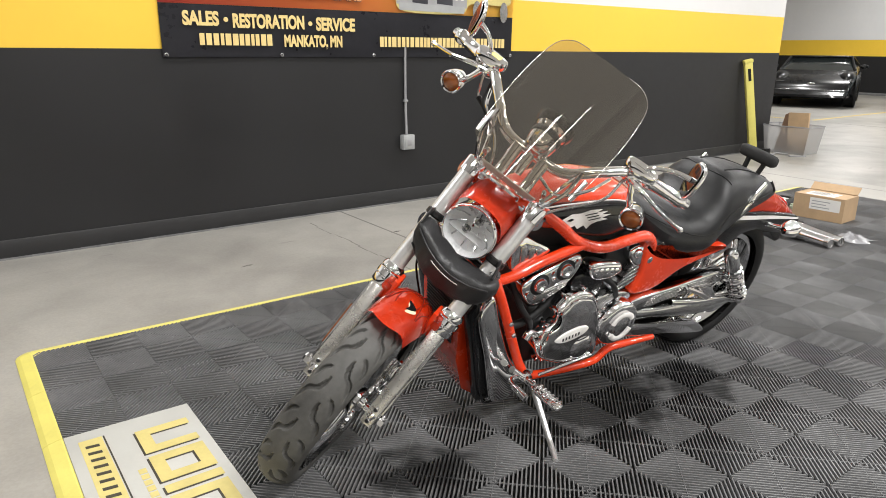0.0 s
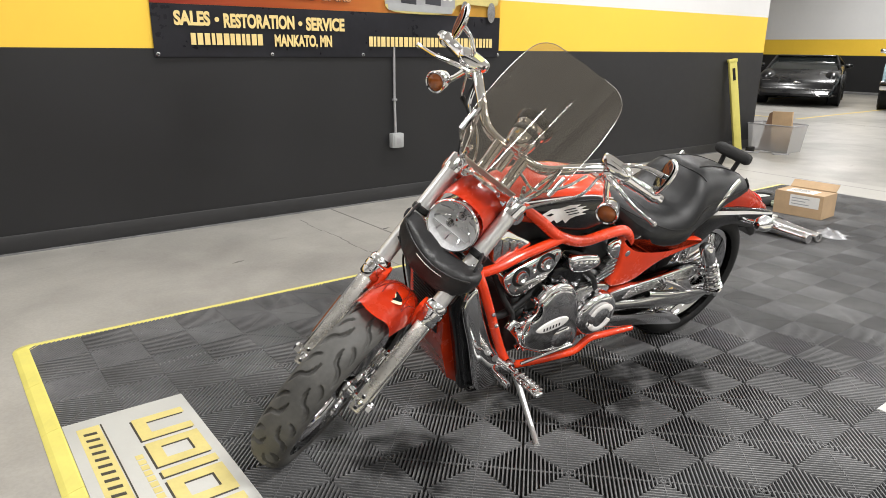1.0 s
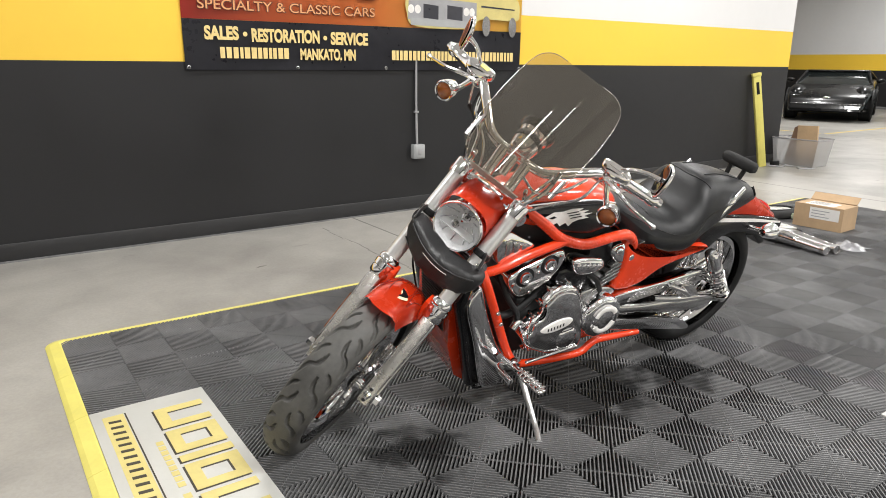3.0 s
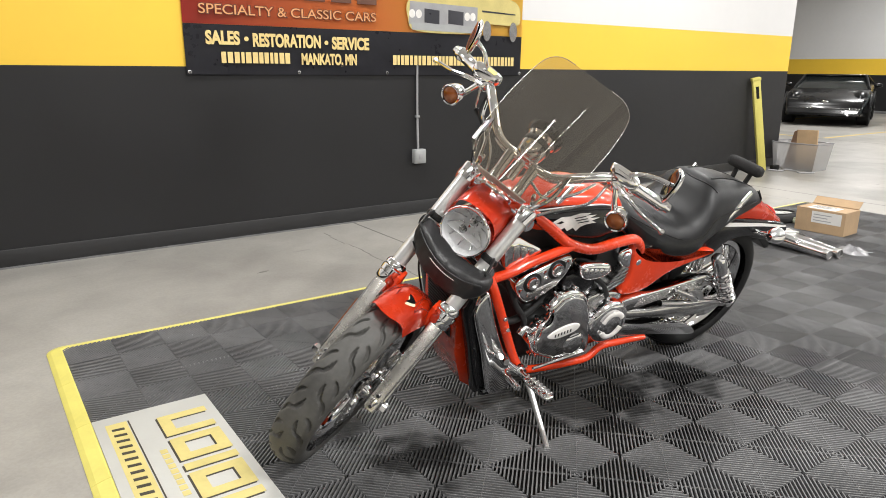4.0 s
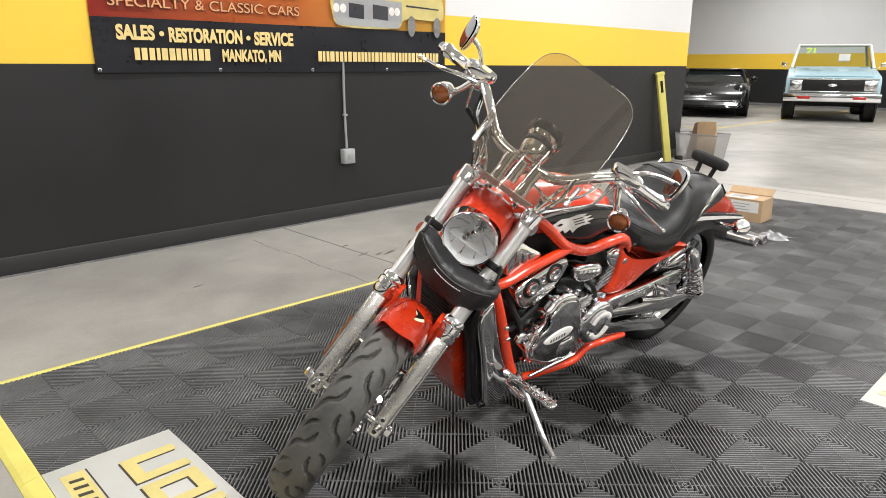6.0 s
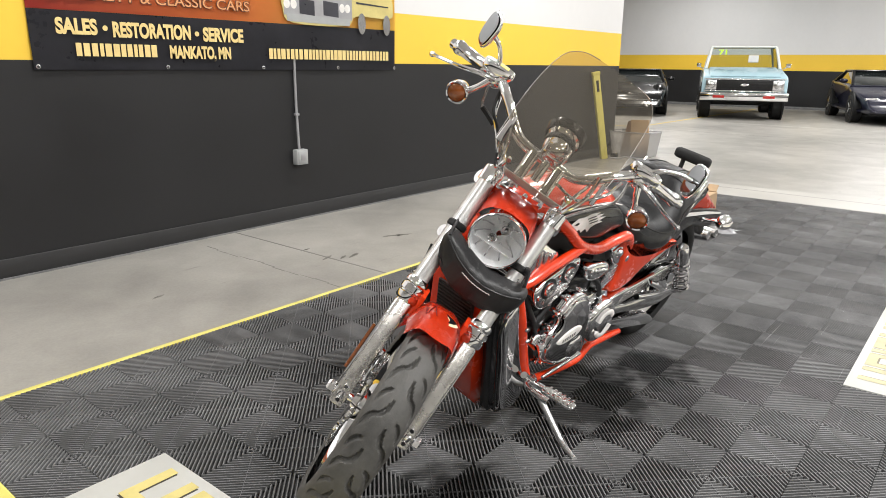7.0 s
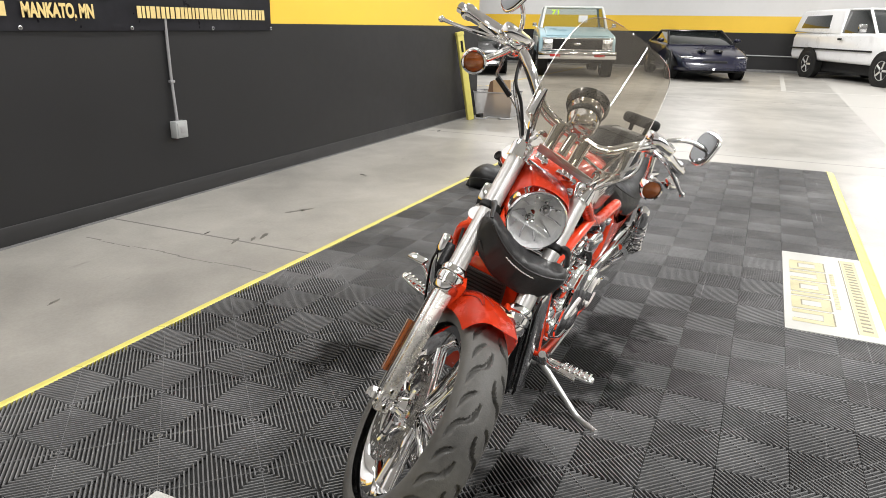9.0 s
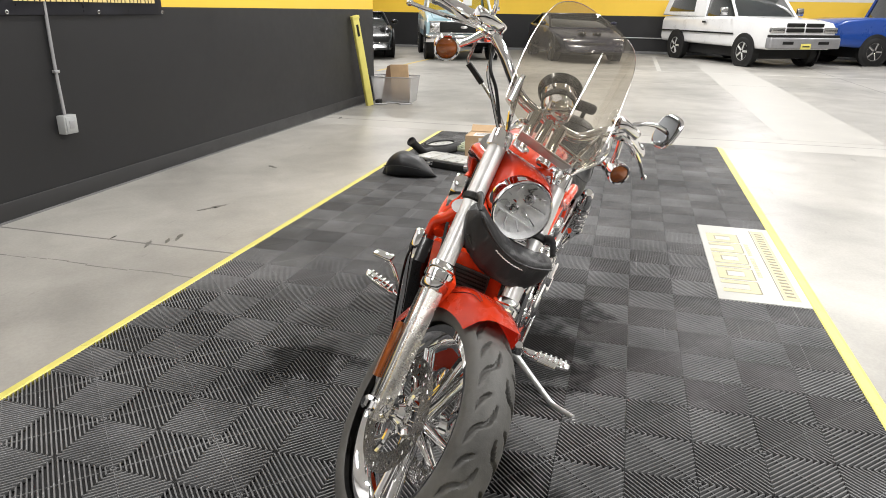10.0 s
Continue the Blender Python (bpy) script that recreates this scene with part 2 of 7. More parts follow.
M = dict(
    concrete=concrete_mat(),
    wall_dark=node_mat("charcoal_wall_paint", (0.0155, 0.0155, 0.0165), 0.5, spec=0.35, vary=0.12, scale=1.3, bump=0.2, bump_scale=120),
    wall_yellow=node_mat("yellow_wall_paint", (0.86, 0.555, 0.05), 0.5, vary=0.03, scale=1.5, bump=0.15, bump_scale=120),
    wall_white=node_mat("white_wall_paint", (0.70, 0.695, 0.69), 0.6, vary=0.03, scale=1.0, bump=0.15, bump_scale=120),
    ceiling=node_mat("ceiling_grey", (0.72, 0.72, 0.72), 0.8, vary=0.05, scale=0.8),
    base_black=node_mat("black_baseboard", (0.018, 0.018, 0.019), 0.45, vary=0.15, scale=4),
    base_edge=node_mat("worn_baseboard_lip", (0.16, 0.16, 0.16), 0.6, vary=0.3, scale=12),
    joint=node_mat("joint_filler", (0.17, 0.165, 0.153), 0.7, vary=0.2, scale=9),
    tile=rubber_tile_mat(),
    # slot shade painted in: same plastic as the tile, coloured nearly black
    under=node_mat("tile_slot_shade", (0.010, 0.010, 0.010), 0.7, vary=0.2, scale=10),
    edge_yellow=node_mat("yellow_edging", (0.66, 0.59, 0.15), 0.42, vary=0.08, scale=7, bump=0.15, bump_scale=150),
    sign_white=node_mat("white_sign_tile", (0.50, 0.50, 0.47), 0.4, vary=0.05, scale=6, bump=0.1, bump_scale=150),
    sign_yellow=node_mat("sign_gold", (0.58, 0.49, 0.18), 0.45, vary=0.12, scale=9),
    sign_dark=node_mat("sign_ink", (0.035, 0.03, 0.02), 0.5, vary=0.2, scale=12),
    line_yellow=node_mat("floor_line_yellow", (0.55, 0.42, 0.12), 0.5, vary=0.25, scale=6),
    line_white=node_mat("floor_line_pale", (0.44, 0.43, 0.40), 0.4, vary=0.25, scale=4),
    vinyl_print=banner_mat(),
    vinyl_black=node_mat("black_vinyl", (0.036, 0.036, 0.044), 0.30, vary=0.25, scale=2.5, bump=0.3, bump_scale=6),
    gold_ink=node_mat("gold_ink", (0.78, 0.60, 0.25), 0.4, vary=0.1, scale=10),
    peach_ink=node_mat("peach_ink", (0.68, 0.30, 0.12), 0.4, vary=0.1, scale=10),
    brown_ink=node_mat("brown_ink", (0.12, 0.05, 0.03), 0.4, vary=0.1, scale=10),
    grey_plastic=node_mat("grey_plastic", (0.36, 0.37, 0.37), 0.45, vary=0.08, scale=14),
    conduit_dark=node_mat("dull_grey_lip", (0.055, 0.055, 0.056), 0.6, vary=0.3, scale=12),
    conduit=node_mat("painted_conduit", (0.35, 0.35, 0.36), 0.4, vary=0.1, scale=14, metal=0.3),
    chrome=node_mat("chrome", (0.87, 0.87, 0.88), 0.05, metal=1.0, vary=0.04, scale=30),
    steel=node_mat("brushed_steel", (0.55, 0.54, 0.53), 0.24, metal=1.0, vary=0.12, scale=25, bump=0.1, bump_scale=200),
    fork_alloy=node_mat("satin_fork_tube", (0.72, 0.72, 0.71), 0.34, metal=0.75, vary=0.06, scale=25),
    fork_satin=node_mat("satin_slider", (0.74, 0.72, 0.68), 0.27, metal=0.86, vary=0.08, scale=22, bump=0.06, bump_scale=180),
    alloy=node_mat("satin_alloy", (0.66, 0.66, 0.66), 0.2, metal=1.0, vary=0.08, scale=25),
    red=node_mat("orange_red_lacquer", (0.78, 0.056, 0.010), 0.26, spec=0.35, vary=0.06, scale=9, coat=0.9, hue=(0.73, 0.044, 0.009)),
    dark_red=node_mat("dark_red_pinstripe", (0.16, 0.008, 0.006), 0.3, vary=0.1, scale=20),
    black_gloss=node_mat("black_lacquer", (0.007, 0.007, 0.008), 0.22, spec=0.35, coat=0.15, vary=0.2, scale=8),
    black_satin=node_mat("black_satin", (0.011, 0.011, 0.011), 0.42, spec=0.3, vary=0.25, scale=20),
    leather=node_mat("black_leather", (0.022, 0.022, 0.023), 0.42, vary=0.25, scale=12, bump=0.45, bump_scale=260),
    vinyl_seat=node_mat("seat_vinyl", (0.013, 0.0135, 0.0145), 0.42, spec=0.4, vary=0.2, scale=7, bump=0.35, bump_scale=320),
    rubber=node_mat("tyre_rubber", (0.080, 0.078, 0.073), 0.6, vary=0.35, scale=8, bump=0.3, bump_scale=240),
    rubber_dark=node_mat("black_rubber", (0.013, 0.013, 0.013), 0.6, spec=0.3, vary=0.25, scale=14),
    foam=node_mat("black_foam", (0.016, 0.016, 0.016), 0.85, vary=0.3, scale=30, bump=0.8, bump_scale=400),
    reflector_silver=node_mat("silver_reflector", (0.98, 0.98, 0.98), 0.16, metal=0.22, vary=0.05, scale=40),
    amber=node_mat("amber_lens", (0.24, 0.065, 0.012), 0.12, vary=0.2, scale=40, coat=1.0),
    red_lens=node_mat("red_lens", (0.42, 0.015, 0.012), 0.12, vary=0.15, scale=40, coat=1.0),
    silver_ink=node_mat("silver_ink", (0.76, 0.74, 0.71), 0.4, vary=0.12, scale=20),
    cream_ink=node_mat("cream_ink", (0.75, 0.66, 0.45), 0.4, vary=0.12, scale=20),
    radiator=node_mat("radiator_core", (0.05, 0.045, 0.045), 0.5, vary=0.3, scale=60, bump=0.8, bump_scale=500),
    cardboard=node_mat("cardboard", (0.46, 0.32, 0.19), 0.8, vary=0.12, scale=8, bump=0.2, bump_scale=120),
    # darker copy of the cardboard, with the folded side's shade in its colour
    card_shaded=node_mat("shaded_cardboard", (0.20, 0.12, 0.075), 0.8, vary=0.15, scale=8),
    paper=node_mat("label_paper", (0.75, 0.74, 0.72), 0.6, vary=0.04, scale=20),
    poly=node_mat("cloudy_plastic_bag", (0.26, 0.26, 0.27), 0.22, vary=0.15, scale=15),
    case_lining=node_mat("silver_case_lining", (0.52, 0.52, 0.49), 0.3, vary=0.15, scale=18, metal=0.3),
    foam_pad=node_mat("pale_green_foam", (0.42, 0.46, 0.34), 0.75, vary=0.15, scale=25, bump=0.4, bump_scale=160),
    smoke=glass_mat("smoked_screen", (0.70, 0.66, 0.585), haze=(0.42, 0.38, 0.32)),
    mirror=node_mat("mirror_glass", (0.26, 0.27, 0.28), 0.03, metal=1.0, vary=0.05, scale=20),
    lens=glass_mat("clear_lens", (0.95, 0.95, 0.95)),
    bin_clear=glass_mat("frosted_bin", (0.88, 0.88, 0.89), 0.25, (0.75, 0.75, 0.75), 0.30),
    clear_glass=glass_mat("clear_car_glass", (0.82, 0.86, 0.84)),
    car_glass=node_mat("dark_car_glass", (0.015, 0.018, 0.018), 0.06, vary=0.1, scale=3, coat=1.0),
    lamp_case=node_mat("lamp_case", (0.6, 0.6, 0.6), 0.5),
)


# ---- small builders ----
def to_mesh(name, bm, material, smooth=None):
    me = bpy.data.meshes.new(name)
    bmesh.ops.recalc_face_normals(bm, faces=bm.faces)
    bm.to_mesh(me)
    bm.free()
    me.materials.append(material)
    if smooth is not None:
        me.shade_smooth()
        me.set_sharp_from_angle(angle=radians(smooth))
    return me


def part(name, bm, material, parent, label="", m=None, smooth=40):
    ob = new(name, to_mesh(name, bm, material, smooth))
    ob.parent = parent
    if m is not None:
        ob.matrix_basis = m
    if label:
        tagged(ob, label)
    return ob


def thing(name, label, category, m=None, group="", kind=""):
    ob = new(name)
    ob.empty_display_size = 0.1
    if m is not None:
        ob.matrix_basis = m
    return tagged(ob, label, category, group, kind)


def solid(name, bm, material, label, category, m=None, group="", kind="", smooth=40):
    ob = new(name, to_mesh(name, bm, material, smooth))
    if m is not None:
        ob.matrix_basis = m
    return tagged(ob, label, category, group, kind)


def box(x0, y0, z0, x1, y1, z1, bevel=0.0, seg=2, bm=None):
    bm = bm or bmesh.new()
    r = bmesh.ops.create_cube(bm, size=1.0)
    vs = r["verts"]
    for v in vs:
        v.co = Vector((x0 + (v.co.x + 0.5) * (x1 - x0), y0 + (v.co.y + 0.5) * (y1 - y0), z0 + (v.co.z + 0.5) * (z1 - z0)))
    if bevel:
        es = list({e for v in vs for e in v.link_edges})
        bmesh.ops.bevel(bm, geom=es, offset=bevel, segments=seg, profile=0.5, affect="EDGES")
    return bm


def lathe(profile, centre, axis, seg=32, bm=None, close=False):
    """A turned body: profile of (radius, along) about an axis through centre."""
    bm = bm or bmesh.new()
    q = Vector(axis).to_track_quat("Z", "Y")
    rings = []
    for r, h in profile:
        if r < 1e-5:
            rings.append([bm.verts.new(Vector(centre) + q @ Vector((0, 0, h)))])
        else:
            rings.append([bm.verts.new(Vector(centre) + q @ Vector((r * math.cos(a), r * math.sin(a), h))) for a in [2 * math.pi * i / seg for i in range(seg)]])
    for a, b in zip(rings, rings[1:] + ([rings[0]] if close else [])):
        for i in range(seg):
            j = (i + 1) % seg
            f = [a[i % len(a)], a[j % len(a)], b[j % len(b)], b[i % len(b)]]
            f = list(dict.fromkeys(f))
            if len(f) > 2:
                bm.faces.new(f)
    return bm


def rod(a, b, r, r2=None, seg=16, bm=None, cap=0.15):
    """A round bar from a to b with softened ends."""
    a, b = Vector(a), Vector(b)
    n, r2 = (b - a).length, r if r2 is None else r2
    e = min(cap * r, n * 0.2)
    return lathe([(0, 0), (r - e, 0), (r, e), (r2, n - e), (r2 - e, n), (0, n)], a, b - a, seg, bm)


def smooth_path(pts, steps=6):
    """Points along a Catmull-Rom curve."""
    p = [Vector(q) for q in pts]
    p = [2 * p[0] - p[1]] + p + [2 * p[-1] - p[-2]]
    out = []
    for i in range(1, len(p) - 2):
        for k in range(steps):
            t = k / steps
            a, b, c, d = p[i - 1], p[i], p[i + 1], p[i + 2]
            out.append(0.5 * (2 * b + (c - a) * t + (2 * a - 5 * b + 4 * c - d) * t * t + (3 * b - a - 3 * c + d) * t * t * t))
    out.append(p[-2])
    return out


def tube(pts, r, seg=14, steps=6, bm=None, flat=1.0, side=None):
    """A bent bar along a smooth path; r is one radius or one per given point, flat squashes it across side."""
    bm = bm or bmesh.new()
    path = smooth_path(pts, steps)
    rs = r if isinstance(r, (list, tuple)) else [r] * len(pts)
    rings, up = [], None
    for i, q in enumerate(path):
        d = (path[min(i + 1, len(path) - 1)] - path[max(i - 1, 0)]).normalized()
        if side is not None:
            s = (Vector(side) - d * d.dot(Vector(side))).normalized()
        else:
            up = up or (Vector((0, 0, 1)) if abs(d.z) < 0.9 else Vector((1, 0, 0)))
            s = d.cross(up).normalized()
            up = s.cross(d).normalized()
        w = s.cross(d)
        f = i / steps
        k = min(int(f), len(rs) - 2)
        rad = rs[k] + (rs[k + 1] - rs[k]) * (f - k)
        rings.append([bm.verts.new(q + s * (rad * flat * math.cos(a)) + w * (rad * math.sin(a))) for a in [2 * math.pi * j / seg for j in range(seg)]])
    for a, b in zip(rings, rings[1:]):
        for j in range(seg):
            bm.faces.new([a[j], a[(j + 1) % seg], b[(j + 1) % seg], b[j]])
    bm.faces.new(rings[0])
    bm.faces.new(rings[-1])
    return bm


def slab(outline, y0, y1, bevel=0.0, seg=2, plane="xz", bm=None):
    """A plate cut to an outline, from y0 to y1 across it."""
    bm = bm or bmesh.new()
    put = {"xz": lambda a, b, c: (a, c, b), "xy": lambda a, b, c: (a, b, c), "yz": lambda a, b, c: (c, a, b)}[plane]
    lo = [bm.verts.new(put(a, b, y0)) for a, b in outline]
    hi = [bm.verts.new(put(a, b, y1)) for a, b in outline]
    n = len(outline)
    faces = [bm.faces.new(lo), bm.faces.new(hi)]
    sides = [bm.faces.new([lo[i], lo[(i + 1) % n], hi[(i + 1) % n], hi[i]]) for i in range(n)]
    bmesh.ops.recalc_face_normals(bm, faces=faces + sides)
    if bevel:
        es = [e for f in faces for e in f.edges]
        bmesh.ops.bevel(bm, geom=es, offset=bevel, segments=seg, profile=0.5, affect="EDGES")
    return bm


def round_outline(pts, steps=5):
    """A closed smooth outline through the given corners."""
    p = [Vector((a, b, 0)) for a, b in pts]
    n, out = len(p), []
    for i in range(n):
        a, b, c, d = p[i - 1], p[i], p[(i + 1) % n], p[(i + 2) % n]
        for k in range(steps):
            t = k / steps
            v = 0.5 * (2 * b + (c - a) * t + (2 * a - 5 * b + 4 * c - d) * t * t + (3 * b - a - 3 * c + d) * t * t * t)
            out.append((v.x, v.y))
    return out


def loft(sections, seg_close=True, bm=None, caps=True):
    """Skin through rings of points."""
    bm = bm or bmesh.new()
    rings = [[bm.verts.new(q) for q in s] for s in sections]
    n = len(rings[0])
    for a, b in zip(rings, rings[1:]):
        for j in range(n if seg_close else n - 1):
            bm.faces.new([a[j], a[(j + 1) % n], b[(j + 1) % n], b[j]])
    if caps and seg_close:
        bm.faces.new(rings[0])
        bm.faces.new(rings[-1])
    return bm


def ball(c, r, sx=1, sy=1, sz=1, seg=20, bm=None):
    bm = bm or bmesh.new()
    res = bmesh.ops.create_uvsphere(bm, u_segments=seg, v_segments=max(8, seg // 2), radius=r)
    for v in res["verts"]:
        v.co = Vector((c[0] + v.co.x * sx, c[1] + v.co.y * sy, c[2] + v.co.z * sz))
    return bm


def lettering(name, text, size, material, parent, m, width=None, label="", depth=0.001, bold=0.034):
    """Flat raised lettering in the built-in font, stretched to a width."""
    cu = bpy.data.curves.new(name, "FONT")
    cu.body, cu.size, cu.extrude, cu.offset = text, size, depth, size * bold
    tmp = new(name + "_tmp", cu)
    bpy.context.view_layer.update()
    me = bpy.data.meshes.new_from_object(tmp.evaluated_get(bpy.context.evaluated_depsgraph_get()))
    bpy.data.objects.remove(tmp)
    bpy.data.curves.remove(cu)
    xs = [v.co.x for v in me.vertices]
    k = width / (max(xs) - min(xs)) if width else 1
    for v in me.vertices:
        v.co.x = (v.co.x - min(xs)) * k
    # every letter becomes a piece of its own
    whole = bmesh.new()
    whole.from_mesh(me)
    bpy.data.meshes.remove(me)
    left = set(whole.verts)
    pieces = []
    while left:
        seed = min(left, key=lambda v: v.index)
        piece, todo = {seed}, [seed]
        while todo:
            for e in todo.pop().link_edges:
                for v in e.verts:
                    if v not in piece:
                        piece.add(v)
                        todo.append(v)
        left -= piece
        pieces.append(piece)
    for piece in pieces:
        bm, at = bmesh.new(), {}
        for v in sorted(piece, key=lambda q: q.index):
            at[v] = bm.verts.new(v.co)
        for f in whole.faces:
            if f.verts[0] in piece:
                bm.faces.new([at[v] for v in f.verts])
        part(name, bm, material, parent, label, m, smooth=None)
    whole.free()


# ---- the hall ----
FLOOR = -0.018
WALL_Y, WALL_END, FAR_X = 4.45, 8.74, 23.0
floor = solid("floor", box(-7, -13, FLOOR - 0.2, FAR_X, 15, FLOOR), M["concrete"], "grey sealed concrete showroom floor with cloudy stains", "floor", kind="structure")
for x0, y0, x1, y1 in ((2.32, 2.86, 2.335, WALL_Y - 0.02), (6.95, -13, 6.965, WALL_Y - 0.02), (13.2, -13, 13.215, 15), (-7, -3.4, FAR_X, -3.385)):
    part("joint", box(x0, y0, FLOOR, x1, y1, FLOOR + 0.0008), M["joint"], floor)


def band_wall(name, p0, p1, thick, bands, label):
    """A wall of stacked painted bands; p0 to p1 is its face's foot, thick goes away from the room."""
    ob = thing(name, label, "wall", kind="structure")
    (xa, ya), (xb, yb) = p0, p1
    for nm, z0, z1, mat in bands:
        part(nm, box(min(xa, xb), min(ya, yb), z0, max(xa, xb) + (thick[0]), max(ya, yb) + thick[1], z1), mat, ob)
    return ob


NEAR = (("dark_band", FLOOR, 1.225, M["wall_dark"]), ("yellow_band", 1.225, 1.66, M["wall_yellow"]), ("white_band", 1.66, CEILING, M["wall_white"]))
FAR = (("dark_band", FLOOR, 1.13, M["wall_dark"]), ("yellow_band", 1.13, 1.61, M["wall_yellow"]), ("white_band", 1.61, CEILING, M["wall_white"]))
wall_north = band_wall("wall_north", (-7, WALL_Y), (WALL_END, WALL_Y), (0, 0.2), NEAR, "charcoal, yellow and white banded showroom wall")
wall_east = band_wall("wall_east", (FAR_X, -13), (FAR_X, 15), (0.2, 0), FAR, "distant banded wall, charcoal below yellow and white")
# added walls, never in view; the tall dark band deepens chrome reflections
TALL = (("dark_band", FLOOR, 1.7, M["wall_dark"]), ("white_band", 1.7, CEILING, M["wall_white"]))
wall_south = band_wall("wall_south", (-7, -13.2), (FAR_X, -13.2), (0, 0.2), TALL, "unseen hall wall added to close the room, painted in bands")
wall_west = band_wall("wall_west", (-7.2, -13), (-7.2, 15), (0.2, 0), TALL, "unseen hall wall added to close the room, painted in bands")
wall_back = band_wall("wall_back", (WALL_END, 15), (FAR_X, 15), (0, 0.2), FAR, "unseen hall wall added to close the room, painted in bands")
# ceiling out of view, its tone chosen for bounce light and chrome reflections
solid("ceiling", box(-7.2, -13.2, CEILING, FAR_X + 0.2, 15.2, CEILING + 0.15), M["ceiling"], "unseen pale grey hall ceiling", "ceiling", kind="structure")
bb = thing("baseboard", "black rubber baseboard along the wall", "baseboard", kind="structure")
part("board", box(-7, WALL_Y - 0.012, FLOOR, WALL_END, WALL_Y - 0.002, 0.100, 0.003), M["base_black"], bb)
part("lip", box(-7, WALL_Y - 0.010, 0.100, WALL_END, WALL_Y - 0.002, 0.103), M["conduit_dark"], bb)
part("foot", box(-7, WALL_Y - 0.018, FLOOR, WALL_END, WALL_Y - 0.012, FLOOR + 0.012), M["base_edge"], bb)
base_far = solid("trim", box(FAR_X - 0.015, -13, FLOOR, FAR_X - 0.002, 15, 0.06, 0.003), M["base_edge"], "pale foot strip of the distant wall", "trim", kind="structure")

# ceiling lamps: long trays, each with its own area light
lamp0 = None
for i, (x, y) in enumerate(LAMP_XY):
    if lamp0 is None:
        lamp0 = thing("ceiling_light", "white ceiling light tray with a bright diffuser", "ceiling light", group="hall lights")
        part("frame", box(-0.66, -0.2, 0, 0.66, 0.2, 0.09, 0.01), M["lamp_case"], lamp0)
        for k in (-0.5, 0.5):
            part("hanger", rod((k, 0, 0.09), (k, 0, 0.252), 0.006, seg=8), M["lamp_case"], lamp0)
        lamp0.matrix_basis = pose(x, y, CEILING - 0.25)
        one = lamp0
    else:
        one = copy_thing(lamp0, pose(x, y, CEILING - 0.25))
    ld = bpy.data.lights.new("tray_lamp", "AREA")
    ld.shape, ld.size, ld.size_y, ld.energy, ld.color = "RECTANGLE", 1.25, 0.34, LAMP_W * (0.45 if x < 0 else 0.74 if x < 8 and y > 2 else 1.6 if x < 5 else 0.88 if x < 8 else 0.70 if x < 12 else 1.05), (1.0, 0.985, 0.97)
    lo = new("tray_lamp", ld)
    lo.matrix_basis = pose(x, y, CEILING - 0.256)

# ---- the mat of snap tiles ----
SQ, MAT_X, MAT_Y = 0.2, 6.4, 2.8
PARITY = 1


def tile_mesh():
    """Two by two squares of slanting ribs: narrow scuffed tops, sloped flanks, slots with shade painted in."""
    verts, faces, mats = [], [], []
    n, top, foot, deep = 11, 0.155, 0.22, -0.0115
    pitch, m = SQ / n, 0.001
    lo, hi = m, SQ - m
    for i in range(2):
        for j in range(2):
            anti = (i + j + PARITY) % 2
            for k in range(2 * n):
                c = (k + 0.5) * pitch
                rails = []
                for dc, z in ((-foot, -0.0155), (-foot, deep), (-top, 0.0), (top, 0.0), (foot, deep), (foot, -0.0155)):
                    q = min(max(c + dc * pitch, 2 * lo), 2 * hi)
                    xa, xb = max(lo, q - hi), min(hi, q - lo)
                    ends = [(xa, q - xa), (xb, q - xb)]
                    rails.append([(i * SQ + (x if anti else SQ - x), j * SQ + y, z) for x, y in ends])
                b = len(verts)
                for r in rails:
                    verts += r
                for s in range(5):
                    faces.append([b + 2 * s, b + 2 * s + 1, b + 2 * s + 3, b + 2 * s + 2])
                    # lower rib sides take the painted slot shade
                    mats.append(1 if s in (0, 4) else 0)
                for e in (0, 1):
                    faces.append([b + 2 + e, b + 4 + e, b + 6 + e, b + 8 + e])
                    mats.append(0)
            # a thin moulded web crosses the ribs from corner to corner
            e, z0, z1 = 0.0013, -0.006, -0.0012
            b = len(verts)
            for z in (z0, z1):
                for x, y in ((lo + e, lo), (lo, lo + e), (hi - e, hi), (hi, hi - e)):
                    verts.append((i * SQ + (x if anti else SQ - x), j * SQ + y, z))
            faces += [[b + 4, b + 5, b + 6, b + 7], [b, b + 3, b + 7, b + 4], [b + 1, b + 2, b + 6, b + 5]]
            mats += [0, 0, 0]
    b = len(verts)
    w = 2 * SQ - 0.001
    verts += [(0.001, 0.001, -0.0155), (w, 0.001, -0.0155), (w, w, -0.0155), (0.001, w, -0.0155), (0.001, 0.001, -0.0175), (w, 0.001, -0.0175), (w, w, -0.0175), (0.001, w, -0.0175)]
    faces += [[b, b + 1, b + 2, b + 3], [b + 4, b + 7, b + 6, b + 5]] + [[b + s, b + 4 + s, b + 4 + (s + 1) % 4, b + (s + 1) % 4] for s in range(4)]
    mats += [1] * 6
    me = bpy.data.meshes.new("tile")
    me.from_pydata(verts, [], faces)
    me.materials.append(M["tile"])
    me.materials.append(M["under"])
    me.polygons.foreach_set("material_index", mats)
    return me


mat_floor = thing("tile_mat", "charcoal ribbed snap-tile mat with yellow edging on concrete", "floor mat")
rib_tile = tile_mesh()
for i in range(16):
    for j in range(7):
        if (i == 0 and 2 <= j <= 4) or (6 <= i <= 8 and j == 0):
            continue
        t = new("tile", rib_tile)
        t.parent = mat_floor
        t.matrix_basis = pose(i * 0.4, j * 0.4, 0)


